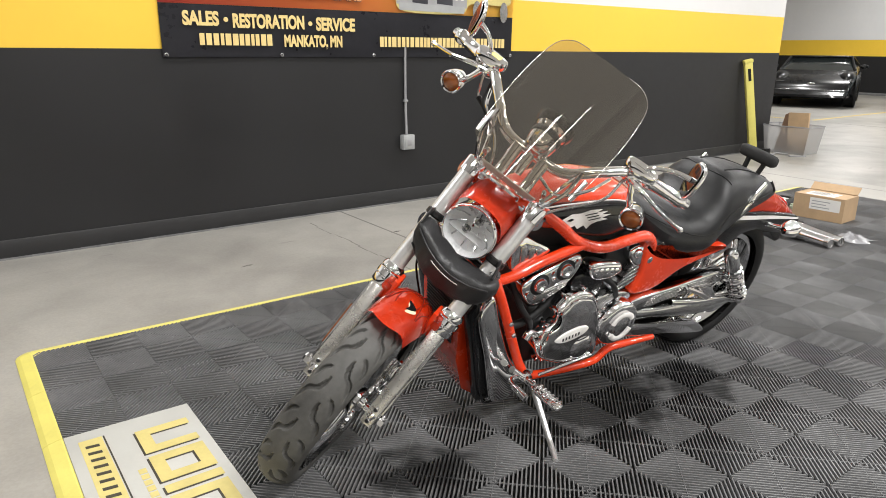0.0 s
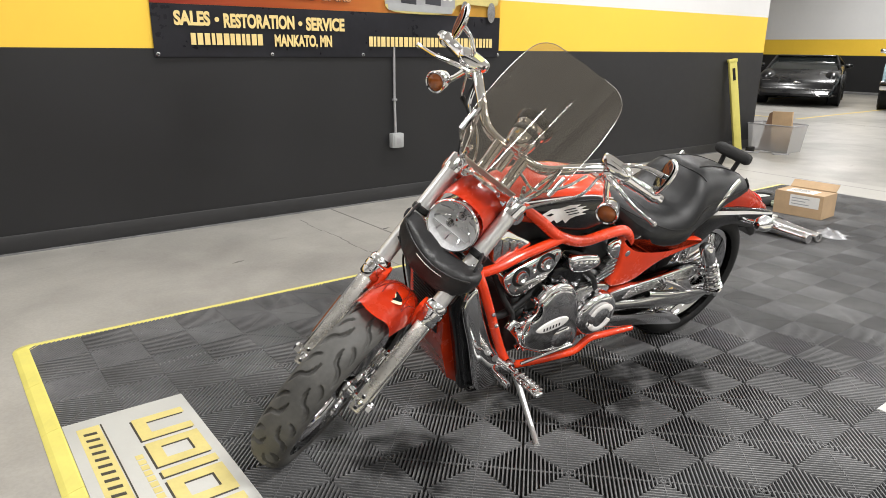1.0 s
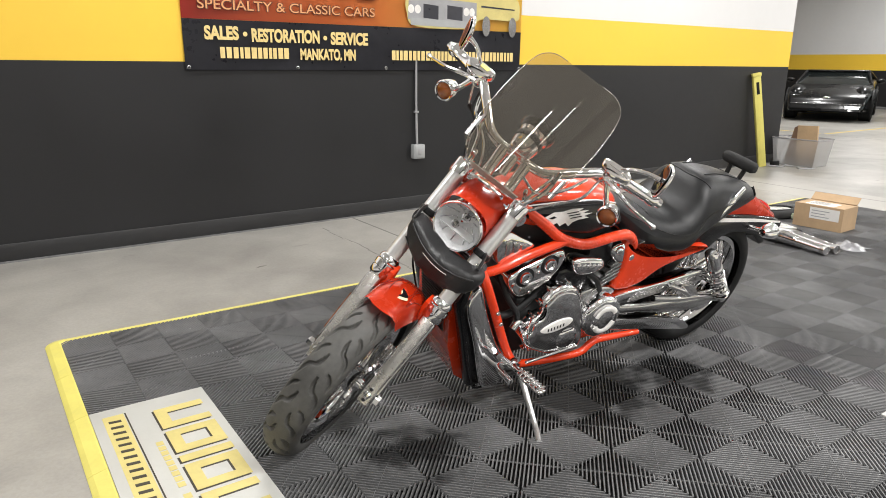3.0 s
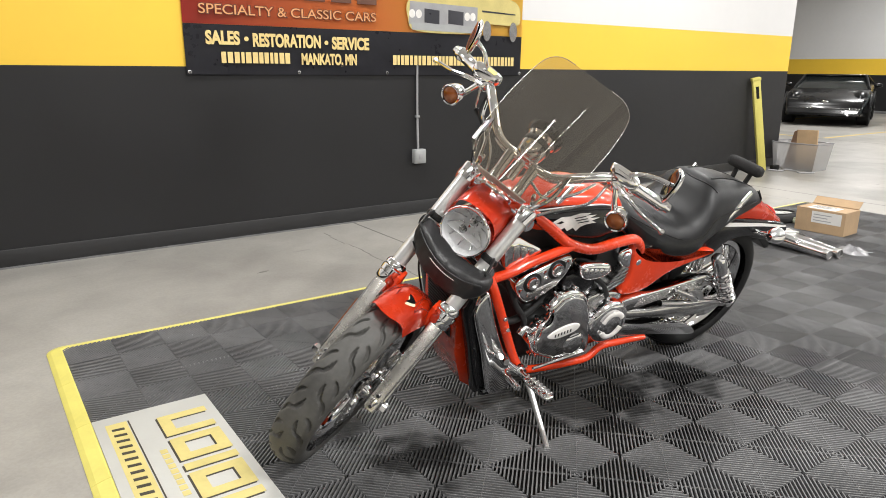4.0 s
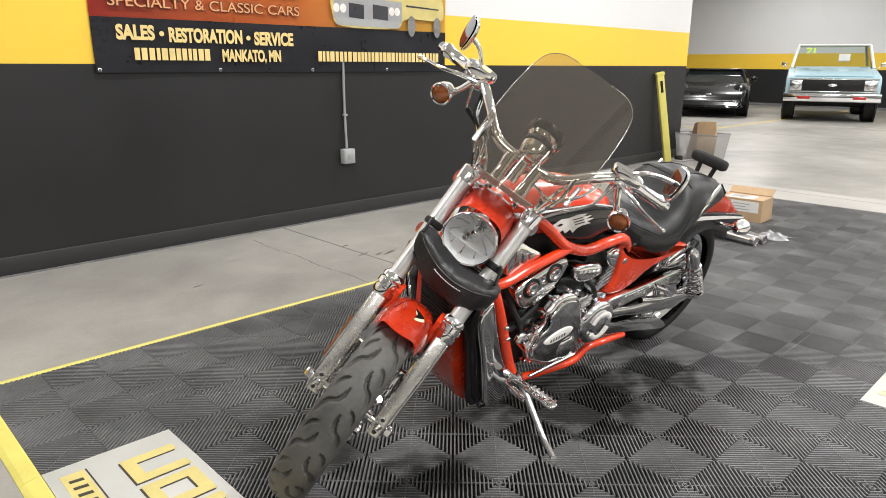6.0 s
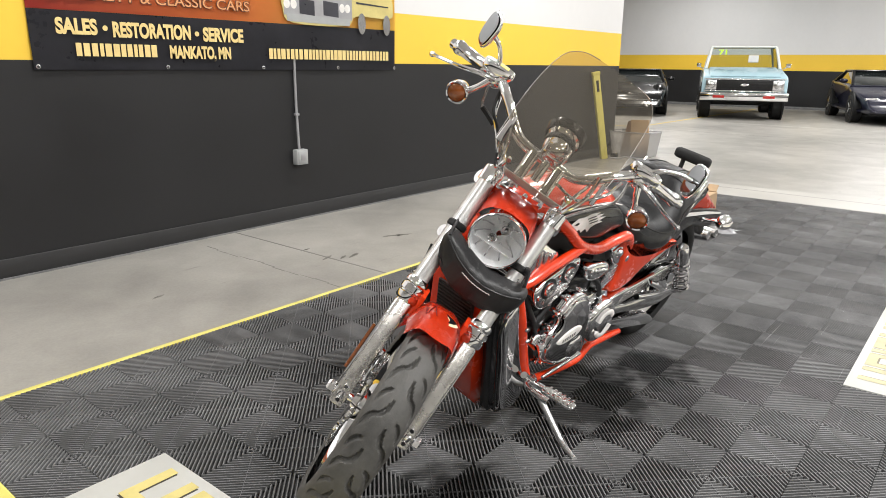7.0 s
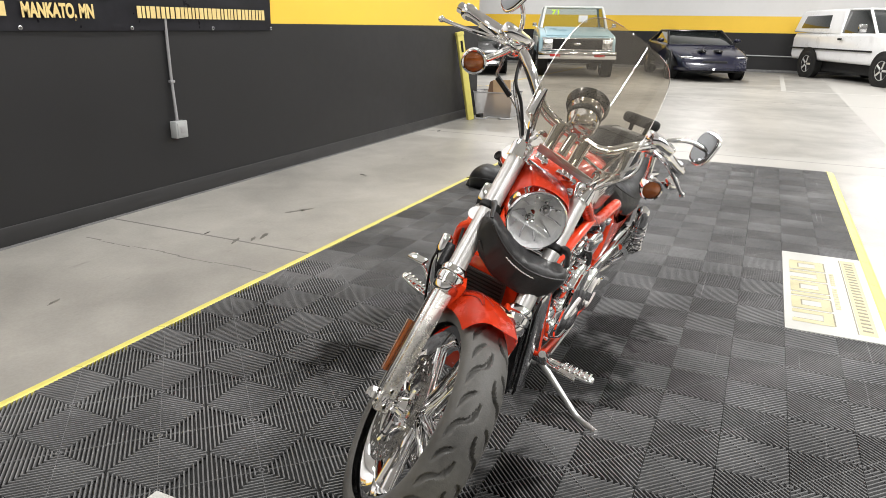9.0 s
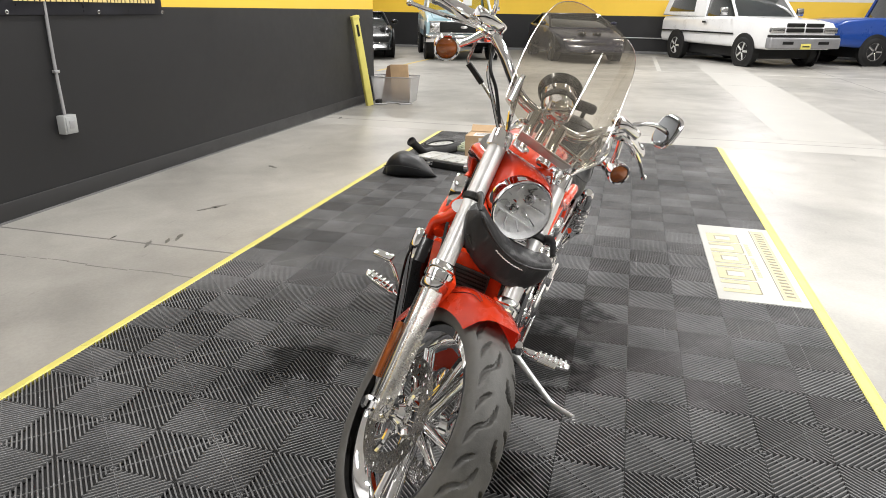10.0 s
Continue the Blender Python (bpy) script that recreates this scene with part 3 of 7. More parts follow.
def edging_mesh(n):
    """One ramped edging strip of n metres along x, falling towards -y, with a notched inner side."""
    bm = bmesh.new()
    prof = [(0.0, -0.0005), (-0.006, 0.0015), (-0.045, -0.007), (-0.062, -0.0155), (-0.062, -0.0178), (0.0, -0.0178)]
    rings = [[bm.verts.new((x, y, z)) for y, z in prof] for x in (0.0008, n - 0.0008)]
    for k in range(len(prof)):
        bm.faces.new([rings[0][k], rings[0][(k + 1) % len(prof)], rings[1][(k + 1) % len(prof)], rings[1][k]])
    bm.faces.new(rings[0])
    bm.faces.new(rings[1])
    return to_mesh("edging", bm, M["edge_yellow"])


edge_me = edging_mesh(0.4)
spots = [pose(i * 0.4, 0, 0) for i in range(16)] + [pose(0.4 * (i + 1), MAT_Y, 0, 0, 0, 180) for i in range(16)]
spots += [pose(0, 0.4 * (i + 1), 0, 0, 0, -90) for i in range(7)]
for m in spots:
    e = new("edging", edge_me)
    e.parent = mat_floor
    e.matrix_basis = m
corner = bmesh.new()
lathe([(0.0, -0.0005), (0.006, 0.0015), (0.045, -0.007), (0.060, -0.0155), (0.060, -0.0178), (0, -0.0178)], (0, 0, 0), (0, 0, 1), 24, corner)
corner_me = to_mesh("corner", corner, M["edge_yellow"], 30)
for x, y in ((0, 0), (0, MAT_Y), (MAT_X, 0), (MAT_X, MAT_Y)):
    e = new("corner", corner_me)
    e.parent = mat_floor
    e.matrix_basis = pose(x, y, -0.0006)


def sign_tile(m, gold, ink):
    """A white printed panel laid in the mat: slanting gold block shapes for the mark, a gold strip with dark bars."""
    s = thing("floor_sign", "white floor sign tile with gold and dark printed marks", "sign", m, group="signs in the mat")
    part("panel", box(0.001, 0.001, -0.0175, 1.199, 0.399, 0.0025, 0.0015), M["sign_white"], s)
    # mark: six slanted block shapes with a dark shadow each
    def shape(polys, z, mat, name, dx=0.0, dy=0.0):
        if name == "print":
            for poly in polys:
                part(name, slab(poly, z, z + 0.0006, plane="xy"), mat, s)
            return
        bm = bmesh.new()
        for poly in polys:
            slab([(a + dx, b + dy) for a, b in poly], z, z + 0.0006, plane="xy", bm=bm)
        part(name, bm, mat, s)
    x, h, y0, k = 0.10, 0.168, 0.198, 0.0
    glyphs = []
    for w in (0.155, 0.155, 0.036, 0.155, 0.155, 0.155):
        t = 0.040
        f = lambda u, v: (x + u + v * k / h, y0 + v)
        r = lambda u0, v0, u1, v1: [f(u0, v0), f(u1, v0), f(u1, v1), f(u0, v1)]
        if w < 0.1:
            glyphs.append([r(0, 0, t, h)])
        else:
            glyphs.append([r(0, 0, t, h), r(w - t, 0, w, h), r(t, 0, w - t, t)] + ([r(t, h - t, w - t, h)] if len(glyphs) % 2 else []))
        x += w + 0.024
    for g in glyphs:
        shape(g, 0.0026, ink, "mark_shadow", 0.007, -0.007)
    for g in glyphs:
        shape(g, 0.0034, gold, "mark")
    bars = [[(0.33 + i * 0.034, 0.155), (0.357 + i * 0.034, 0.155), (0.357 + i * 0.034, 0.178), (0.33 + i * 0.034, 0.178)] for i in range(16) if i != 9]
    shape(bars, 0.0028, gold, "print")
    shape([[(0.06, 0.035), (1.14, 0.035), (1.14, 0.105), (0.06, 0.105)]], 0.0026, gold, "strip")
    shape([[(0.06, 0.108), (1.14, 0.108), (1.14, 0.113), (0.06, 0.113)]], 0.0026, ink, "rule")
    bars = [[(0.10 + i * 0.044, 0.05), (0.116 + i * 0.044, 0.05), (0.121 + i * 0.044, 0.09), (0.105 + i * 0.044, 0.09)] for i in range(23)]
    shape(bars, 0.0034, ink, "print")
    return s


sign_tile(pose(0, 2.0, 0, 0, 0, -90), M["sign_yellow"], M["sign_dark"])
sign_tile(pose(2.4, 0, 0), node_mat("pale_sign_gold", (0.46, 0.42, 0.25), 0.45, vary=0.2, scale=9), node_mat("pale_sign_ink", (0.20, 0.18, 0.12), 0.5, vary=0.25, scale=12))

# ---- the motorcycle: x forward from the rear axle, y to its left, z up from the ground ----
bike = thing("motorcycle", "orange-red and chrome cruiser motorcycle leaning on its side stand", "motorcycle")
bike.matrix_basis = Matrix.Translation((2.388, 1.354, 0.004)) @ Matrix.Rotation(radians(175.907), 4, "Z") @ Matrix.Rotation(radians(0.70), 4, "Y") @ Matrix.Rotation(radians(-16.07), 4, "X")
RAKE = radians(36)
PIVOT = Vector((1.714 - 0.1 * math.cos(RAKE), 0.0, 0.325 - 0.1 * math.sin(RAKE)))
STEER = Matrix.Translation(PIVOT) @ Matrix.Rotation(radians(36.87), 4, Vector((-math.sin(RAKE), 0, math.cos(RAKE)))) @ Matrix.Translation((0, 0.010, 0)) @ Matrix.Translation(-PIVOT)


def bp(name, bm, mat, label="", front=False, parent=None, smooth=40):
    """A part of the motorcycle; the steered ones turn with the fork."""
    return part(name, bm, M[mat], parent or bike, label, STEER if front and parent is None else None, smooth)


def tyre_bm(c, R, rim, width, n_groove, seg_t, seg_s, crown=1.9):
    """A tyre about the y axis with curved grooves sunk into its tread."""
    bm = bmesh.new()
    h, rings = R - rim, []
    for i in range(seg_t):
        th, ring = 2 * math.pi * i / seg_t, []
        for j in range(seg_s + 1):
            f = radians(-118 + 236 * j / seg_s)
            sn, cs = math.sin(f), math.cos(f)
            y = width / 2 * math.copysign(abs(sn) ** 0.9, sn)
            r = R - h * (1 - cs) * (0.62 if cs > 0 else 0.62) if cs > 0 else R - h * 0.62 + h * 0.38 * cs * 1.6
            yv = abs(y) / (width / 2)
            if cs > -0.05 and 0.06 < yv < 0.9:
                k = (yv - 0.06) / 0.84
                bend = 0.15 * math.sin((k - 0.5) * math.pi) + 0.06 * math.sin(k * 2 * math.pi)
                step = 2 * math.pi / n_groove
                for ph, k0, k1, w in ((0.0, 0.03, 0.97, 0.0062), (0.5, 0.40, 0.94, 0.0052)):
                    d = (th + bend + (step / 2 if y > 0 else 0) + ph * step) % step
                    d = min(d, step - d) * R
                    slope = R * (0.15 * math.pi * math.cos((k - 0.5) * math.pi) + 0.12 * math.pi * math.cos(k * 2 * math.pi)) / (0.42 * width)
                    w = w * min(5.0, math.hypot(1, slope))
                    if d < w and k0 < k < k1:
                        r -= 0.0105 * min(1.0, 2.6 * (1 - d / w)) * min(1, (k - k0) * 9, (k1 - k) * 9)
            ring.append(bm.verts.new((c[0] + r * math.cos(th), c[1] + y, c[2] + r * math.sin(th))))
        rings.append(ring)
    for i in range(seg_t):
        a, b = rings[i], rings[(i + 1) % seg_t]
        for j in range(seg_s):
            bm.faces.new([a[j], a[j + 1], b[j + 1], b[j]])
    return bm


def disc_bm(c, y, r0, r1, seg=90, rows=6, thick=0.005):
    """A drilled brake disc: a ring of cells with some of them left out, thickened."""
    bm = bmesh.new()
    g = [[bm.verts.new((c[0] + (r0 + (r1 - r0) * k / rows) * math.cos(2 * math.pi * i / seg), y, c[2] + (r0 + (r1 - r0) * k / rows) * math.sin(2 * math.pi * i / seg))) for k in range(rows + 1)] for i in range(seg)]
    for i in range(seg):
        for k in range(rows):
            if (i + 2 * k) % 6 == 0 and k in (1, 3, 5 if rows > 6 else 4):
                continue
            bm.faces.new([g[i][k], g[i][k + 1], g[(i + 1) % seg][k + 1], g[(i + 1) % seg][k]])
    bmesh.ops.solidify(bm, geom=list(bm.faces), thickness=thick)
    return bm


def wheel(name, c, R, rim_r, width, front, label, twin=5, w_rim=0.05, grooves=15, tread="rubber"):
    """A wheel: polished rim with tyre, hub and twin spokes as its pieces."""
    rimbm = lathe([(rim_r + 0.004, -w_rim), (rim_r + 0.006, -w_rim + 0.006), (rim_r - 0.012, -w_rim + 0.012), (rim_r - 0.032, -w_rim * 0.5), (rim_r - 0.036, 0), (rim_r - 0.032, w_rim * 0.5), (rim_r - 0.012, w_rim - 0.012), (rim_r + 0.006, w_rim - 0.006), (rim_r + 0.004, w_rim), (rim_r - 0.016, w_rim), (rim_r - 0.042, w_rim * 0.45), (rim_r - 0.045, 0), (rim_r - 0.042, -w_rim * 0.45), (rim_r - 0.016, -w_rim)], c, (0, 1, 0), 64, close=True)
    w = bp(name, rimbm, "chrome", label, front)
    bp("tyre", tyre_bm(c, R, rim_r, width, grooves, 600, 64), tread, "worn black tyre with curved tread grooves", parent=w, smooth=35)
    bp("hub", lathe([(0, -0.075), (0.022, -0.075), (0.03, -0.06), (0.048, -0.055), (0.05, -0.03), (0.034, -0.02), (0.034, 0.02), (0.05, 0.03), (0.048, 0.055), (0.03, 0.06), (0.022, 0.075), (0, 0.075)], c, (0, 1, 0), 32), "chrome", parent=w)
    for i in range(twin):
        a = 2 * math.pi * i / twin + 0.35
        for s in (-1, 1):
            a0, a1 = a + s * 0.35, a + s * 0.16
            p0 = (c[0] + 0.034 * math.cos(a0), c[1], c[2] + 0.034 * math.sin(a0))
            p1 = (c[0] + (rim_r - 0.04) * math.cos(a1), c[1], c[2] + (rim_r - 0.04) * math.sin(a1))
            pm = [(u + v) / 2 for u, v in zip(p0, p1)]
            bp("spoke", tube([p0, pm, p1], [0.016, 0.0105, 0.012], 10, 3, flat=1.5, side=(0, 1, 0)), "chrome", parent=w)
    return w


def mirror_pair(fn):
    for s in (1, -1):
        fn(s)


# front wheel
FA = (1.714, 0.0, 0.325)
fw = wheel("front_wheel", FA, 0.325, 0.246, 0.122, True, "polished twin-spoke front wheel with drilled discs", w_rim=0.042)
for s in (1, -1):
    bp("brake_disc", disc_bm(FA, s * 0.066, 0.098, 0.148), "steel", "drilled steel brake disc", parent=fw)
    for k in range(5):
        a = 2 * math.pi * k / 5 + 0.2
        bp("carrier", tube([(FA[0] + 0.045 * math.cos(a), s * 0.062, FA[2] + 0.045 * math.sin(a)), (FA[0] + 0.075 * math.cos(a + 0.1), s * 0.066, FA[2] + 0.075 * math.sin(a + 0.1)), (FA[0] + 0.094 * math.cos(a), s * 0.067, FA[2] + 0.104 * math.sin(a))], 0.009, 8, 3), "chrome", parent=fw)
bp("front_axle", rod((FA[0], -0.128, FA[2]), (FA[0], 0.128, FA[2]), 0.013), "chrome", front=True)

# fork legs
FD, FN = Vector((-0.600, 0, 0.800)), Vector((0.800, 0, 0.600))
FORK = Vector((1.712, 0, 0.315))


def fork_box(y, d0, d1, half, f0, f1, bevel):
    """A bar lying along the fork: from d0 to d1 up it, half its width across, f0 to f1 before its axis."""
    bm = box(f0, -half, d0, f1, half, d1, bevel, 2)
    for v in bm.verts:
        f, yy, d = v.co
        v.co = FORK + FD * d + FN * f + Vector((0, y + yy, 0))
    return bm


def fork_leg(s):
    y = s * 0.112
    base = FORK + Vector((0, y, 0))
    at = lambda d, dx=0.0: base + FD * d + Vector((dx, 0, 0))
    leg = bp("fork_leg", tube([at(-0.022), at(0.05), at(0.2), at(0.335)], [0.022, 0.0255, 0.026, 0.0275], 20, 4), "chrome", "chromed fork slider", True)
    bp("flat", fork_box(y, -0.030, 0.322, 0.0205, 0.006, 0.0285, 0.006), "fork_satin", "flat milled front face of the slider", parent=leg)
    bp("flat", fork_box(y + s * 0.022, 0.02, 0.315, 0.007, -0.018, 0.014, 0.004), "alloy", "flat milled side of the slider", parent=leg)
    bp("axle_clamp", tube([at(-0.02, -0.005), (1.714, y, 0.322), (1.688, y, 0.325)], [0.024, 0.028, 0.02], 14, 3), "chrome", parent=leg)
    bp("axle_nut", lathe([(0, 0), (0.013, 0), (0.018, 0.004), (0.018, 0.02), (0.012, 0.026), (0, 0.026)], (1.710, y + s * 0.022, 0.318), (0, s, 0), 6), "chrome", parent=leg)
    for d in (-0.012, 0.03):
        bp("pinch_bolt", lathe([(0, 0.012), (0.006, 0.012), (0.008, 0.009), (0.008, 0)], at(d) + FN * 0.026, FN, 8), "chrome", parent=leg)
    bp("collar", lathe([(0.022, -0.012), (0.033, -0.010), (0.0365, -0.004), (0.0365, 0.012), (0.0330, 0.015), (0.0330, 0.019), (0.038, 0.022), (0.038, 0.038), (0.0335, 0.041), (0.0335, 0.045), (0.036, 0.048), (0.0355, 0.058), (0.030, 0.066), (0.022, 0.068)], at(0.330), FD, 28), "chrome", "ridged chrome fork collar", parent=leg)
    bp("stanchion", rod(at(0.39), at(0.775), 0.0255), "fork_alloy", "polished upper fork tube", parent=leg)
    bp("cap", lathe([(0, 0.026), (0.016, 0.026), (0.018, 0.022), (0.029, 0.018), (0.031, 0.012), (0.031, -0.03), (0.024, -0.03)], at(0.768), FD, 24), "chrome", parent=leg)
    bp("pinch_clamp", rod(at(0.585) - FD * 0.011, at(0.585) + FD * 0.011, 0.0305), "black_satin", "black strap clamp on the fork tube", parent=leg)
    bp("bracket", slab([(1.485, 0.555), (1.535, 0.55), (1.515, 0.615), (1.475, 0.62)], y - s * 0.046, y - s * 0.026, 0.004), "red", "red fender bracket", parent=leg)
    cal = bp("caliper", slab(round_outline([(1.60, 0.36), (1.64, 0.31), (1.60, 0.28), (1.545, 0.31), (1.54, 0.38), (1.57, 0.41)], 3), s * 0.05, s * 0.098, 0.008), "chrome", "chrome four-piston brake caliper", parent=leg)
    for x, z in ((1.585, 0.365), (1.59, 0.315)):
        bp("piston_cap", lathe([(0, 0.006), (0.016, 0.005), (0.019, 0)], (x, s * 0.097, z), (0, s, 0), 16), "alloy", parent=cal)
    return leg


legL, legR = fork_leg(1), fork_leg(-1)
bp("reflector", slab([(1.662, 0.362), (1.640, 0.346), (1.552, 0.464), (1.574, 0.480)], -0.150, -0.141, 0.001), "amber", "amber side reflector strip", parent=legR)

# clamps, headlight and cowl
for d, w in ((0.745, 0.024), (0.55, 0.02)):
    c = FORK + FD * d
    bm = tube([(c.x, -0.137, c.z), (c.x - 0.03, -0.07, c.z - 0.02), (c.x - 0.045, 0, c.z - 0.03), (c.x - 0.03, 0.07, c.z - 0.02), (c.x, 0.137, c.z)], [0.03, 0.03, 0.036, 0.03, 0.03], 14, 5, flat=w / 0.03, side=tuple(FD))
    bp("triple_clamp", bm, "chrome", "chromed fork yoke", True)
for y in (-0.05, 0.0, 0.05):
    bp("yoke_bolt", lathe([(0, 0.012), (0.006, 0.012), (0.008, 0.009), (0.008, 0)], (1.285, y, 0.945), (0.5, 0, 0.85), 12), "chrome", front=True)
HL = Vector((1.383, 0.004, 0.834))
shell = bp("headlight", lathe([(0.03, -0.14), (0.055, -0.125), (0.073, -0.09), (0.081, -0.03), (0.083, 0.0), (0.084, 0.006), (0.084, 0.014), (0.082, 0.018), (0.079, 0.017)], HL, (0.985, 0, 0.17), 48), "chrome", "round chrome headlight with clear lens", True)
bowl = lathe([(0.079, 0.014), (0.077, 0.0), (0.072, -0.014), (0.062, -0.028), (0.050, -0.040), (0.036, -0.050), (0.022, -0.056), (0.008, -0.058)], HL, (0.985, 0, 0.17), 30)
bp("reflector_bowl", bowl, "reflector_silver", "faceted silver reflector", parent=shell, smooth=8)
for dy, dz, r in ((0.006, 0.036, 0.012), (-0.014, -0.008, 0.010)):
    c = HL + Vector((0.0, dy, dz))
    bp("bulb_cup", lathe([(r, -0.012), (r + 0.004, -0.008), (r + 0.004, -0.04), (r, -0.045)], c, (0.985, 0, 0.17), 20, close=True), "chrome", parent=shell)
    bp("bulb_shield", lathe([(0, -0.006), (0.004, -0.008), (0.006, -0.014), (0.006, -0.026), (0.004, -0.03)], c, (0.985, 0, 0.17), 14), "steel", "grey bulb tip", parent=shell)
for a in range(5):
    y = -0.03 + 0.016 * a
    bp("flute", tube([HL + Vector((-0.016, y, 0.058 - 0.35 * abs(y))), HL + Vector((-0.026, y, 0.045))], 0.0022, 6, 2), "steel", parent=shell)
for k in range(10):
    a = 2 * math.pi * (k + 0.5) / 10
    c0, c1 = Vector((-0.044, 0.030 * math.cos(a), 0.030 * math.sin(a))), Vector((-0.006, 0.073 * math.cos(a), 0.073 * math.sin(a)))
    bp("flute", tube([HL + c0, HL + (c0 + c1) / 2 + Vector((-0.006, 0, 0)), HL + c1], 0.0028, 6, 3), "chrome", parent=shell)
bp("shelf", slab([(HL.x - 0.03, HL.z - 0.024), (HL.x + 0.002, HL.z - 0.026), (HL.x + 0.002, HL.z - 0.029), (HL.x - 0.03, HL.z - 0.028)], HL.y - 0.062, HL.y + 0.062), "reflector_silver", parent=shell)
bp("lens", lathe([(0.0, 0.034), (0.03, 0.0325), (0.06, 0.0265), (0.072, 0.020), (0.080, 0.014)], HL, (0.985, 0, 0.17), 40), "lens", "clear domed lens", parent=shell).visible_shadow = False


def arc_rows(back, front, n, rows, lift):
    """A panel skinned between two smooth edges, lifted in the middle."""
    a, b = smooth_path(back, n), smooth_path(front, n)
    out = []
    for k in range(rows + 1):
        t = k / rows
        out.append([p.lerp(q, t) + Vector((0, 0, lift * math.sin(math.pi * t))) for p, q in zip(a, b)])
    return out


back_edge = [(1.345, -0.084, 0.775), (1.312, -0.086, 0.82), (1.270, -0.086, 0.876), (1.250, -0.064, 0.912), (1.246, 0, 0.920), (1.250, 0.064, 0.912), (1.270, 0.086, 0.876), (1.312, 0.086, 0.82), (1.345, 0.084, 0.775)]
front_edge = [(1.370 - 0.012 * (1 - abs(math.sin(radians(a)))), 0.086 * math.copysign(abs(math.cos(radians(a))) ** 0.72, math.cos(radians(a))), 0.835 + 0.0855 * math.copysign(abs(math.sin(radians(a))) ** 0.9, math.sin(radians(a)))) for a in (196, 176, 150, 120, 90, 60, 30, 4, -16)]
bm = loft(arc_rows(back_edge, front_edge, 6, 8, 0.008), False, caps=False)
bmesh.ops.solidify(bm, geom=list(bm.faces), thickness=0.004)
bp("headlight_cowl", bm, "red", "orange-red headlight cowl between the fork tubes", True)

# leather bag slung under the headlight
def bag_sections(ys, grow=0.0):
    out = []
    for y in ys:
        k = min(1.0, abs(y) / 0.150)
        cx, cz = 1.434 - 0.014 * k ** 2, 0.706 + 0.050 * k ** 2 - 0.10 * y
        hh, dd = (0.052 - 0.004 * k ** 3) * (1 - k ** 8) ** 0.5 + grow + 1e-3, (0.047 - 0.008 * k ** 2) * (1 - k ** 8) ** 0.5 + grow + 1e-3
        ring = []
        for i in range(32):
            a = 2 * math.pi * i / 32
            ca, sa = math.cos(a), math.sin(a)
            sag = 0.0035 * noise.noise(Vector((y * 26, a * 1.3, 4))) + 0.002 * noise.noise(Vector((y * 70, a * 3, 9)))
            ring.append((cx + (dd + sag) * math.copysign(abs(ca) ** 0.55, ca), 0.022 + y, cz + (hh + sag) * math.copysign(abs(sa) ** 0.6, sa)))
        out.append(ring)
    return out


bag = bp("fork_bag", loft(bag_sections([-0.150 + 0.300 * i / 60 for i in range(61)])), "leather", "black leather tool bag strapped under the headlight", True, smooth=70)
flap = [(1.434 - 0.014 * (y / 0.150) ** 2 + 0.044 - 0.008 * (y / 0.150) ** 2, 0.022 + y, 0.706 + 0.034 + 0.048 * (abs(y) / 0.150) ** 2 - 0.10 * y) for y in [-0.13 + 0.26 * i / 10 for i in range(11)]]
bp("piping", tube(flap, 0.0032, 8, 3), "leather", "shiny seam along the bag's flap", parent=bag)
bp("piping", tube([(x - 0.002, y, z - 0.062) for x, y, z in flap], 0.0028, 8, 3), "leather", parent=bag)
script = [(1.434 - 0.014 * (y / 0.150) ** 2 + 0.0485, 0.022 + y, 0.706 + 0.022 + 0.048 * (abs(y) / 0.150) ** 2 - 0.10 * y) for y in [-0.05 + 0.1 * i / 20 for i in range(21)]]
bp("script", tube([(x, y, z + (0.0014 if i % 2 else -0.0014)) for i, (x, y, z) in enumerate(script)], 0.0011, 6, 2), "silver_ink", "thin silver stitched mark", parent=bag)
for s in (1, -1):
    bp("strap", tube([(1.44, 0.012 + s * 0.128, 0.79), (1.40, 0.006 + s * 0.126, 0.812), (1.362, s * 0.118, 0.79)], 0.012, 8, 3, flat=0.4, side=(0, 1, 0)), "leather", parent=bag)

# front fender
def fender_rows(c, R, a0, a1, half, drop, n=22, m=13):
    rows = []
    for i in range(n + 1):
        t = i / n
        a = radians(a0 + (a1 - a0) * t)
        taper = 1 - 0.12 * max(0, 0.25 - t) / 0.25
        row = []
        for j in range(m):
            u = -1 + 2 * j / (m - 1)
            r = R - drop * (0.30 * u * u + 0.70 * abs(u) ** 5)
            aa = a - radians(8) * (1 - u * u) * (1 - t) ** 2
            row.append((c[0] + r * math.cos(aa), c[1] + half * taper * math.copysign(abs(u) ** 0.85, u), c[2] + r * math.sin(aa)))
        rows.append(row)
    return rows


bm = loft(fender_rows(FA, 0.362, 96, 172, 0.081, 0.080), False, caps=False)
bmesh.ops.solidify(bm, geom=list(bm.faces), thickness=0.004)
ff = bp("front_fender", bm, "red", "short orange-red front fender", True, smooth=60)
for s in (1, -1):
    for k in range(3):
        line = []
        for i in range(9):
            a = radians(104 + 7 * i)
            u = s * (0.25 + 0.22 * k + 0.10 * math.sin(i * 1.15 + 2.1 * k))
            r = 0.3625 - 0.080 * (0.30 * u * u + 0.70 * abs(u) ** 5)
            line.append((FA[0] + r * math.cos(a), 0.081 * math.copysign(abs(u) ** 0.85, u), FA[2] + r * math.sin(a)))
        bp("flame_line", tube(line, 0.0012, 6, 3), "dark_red", "thin dark red flame line", parent=ff)
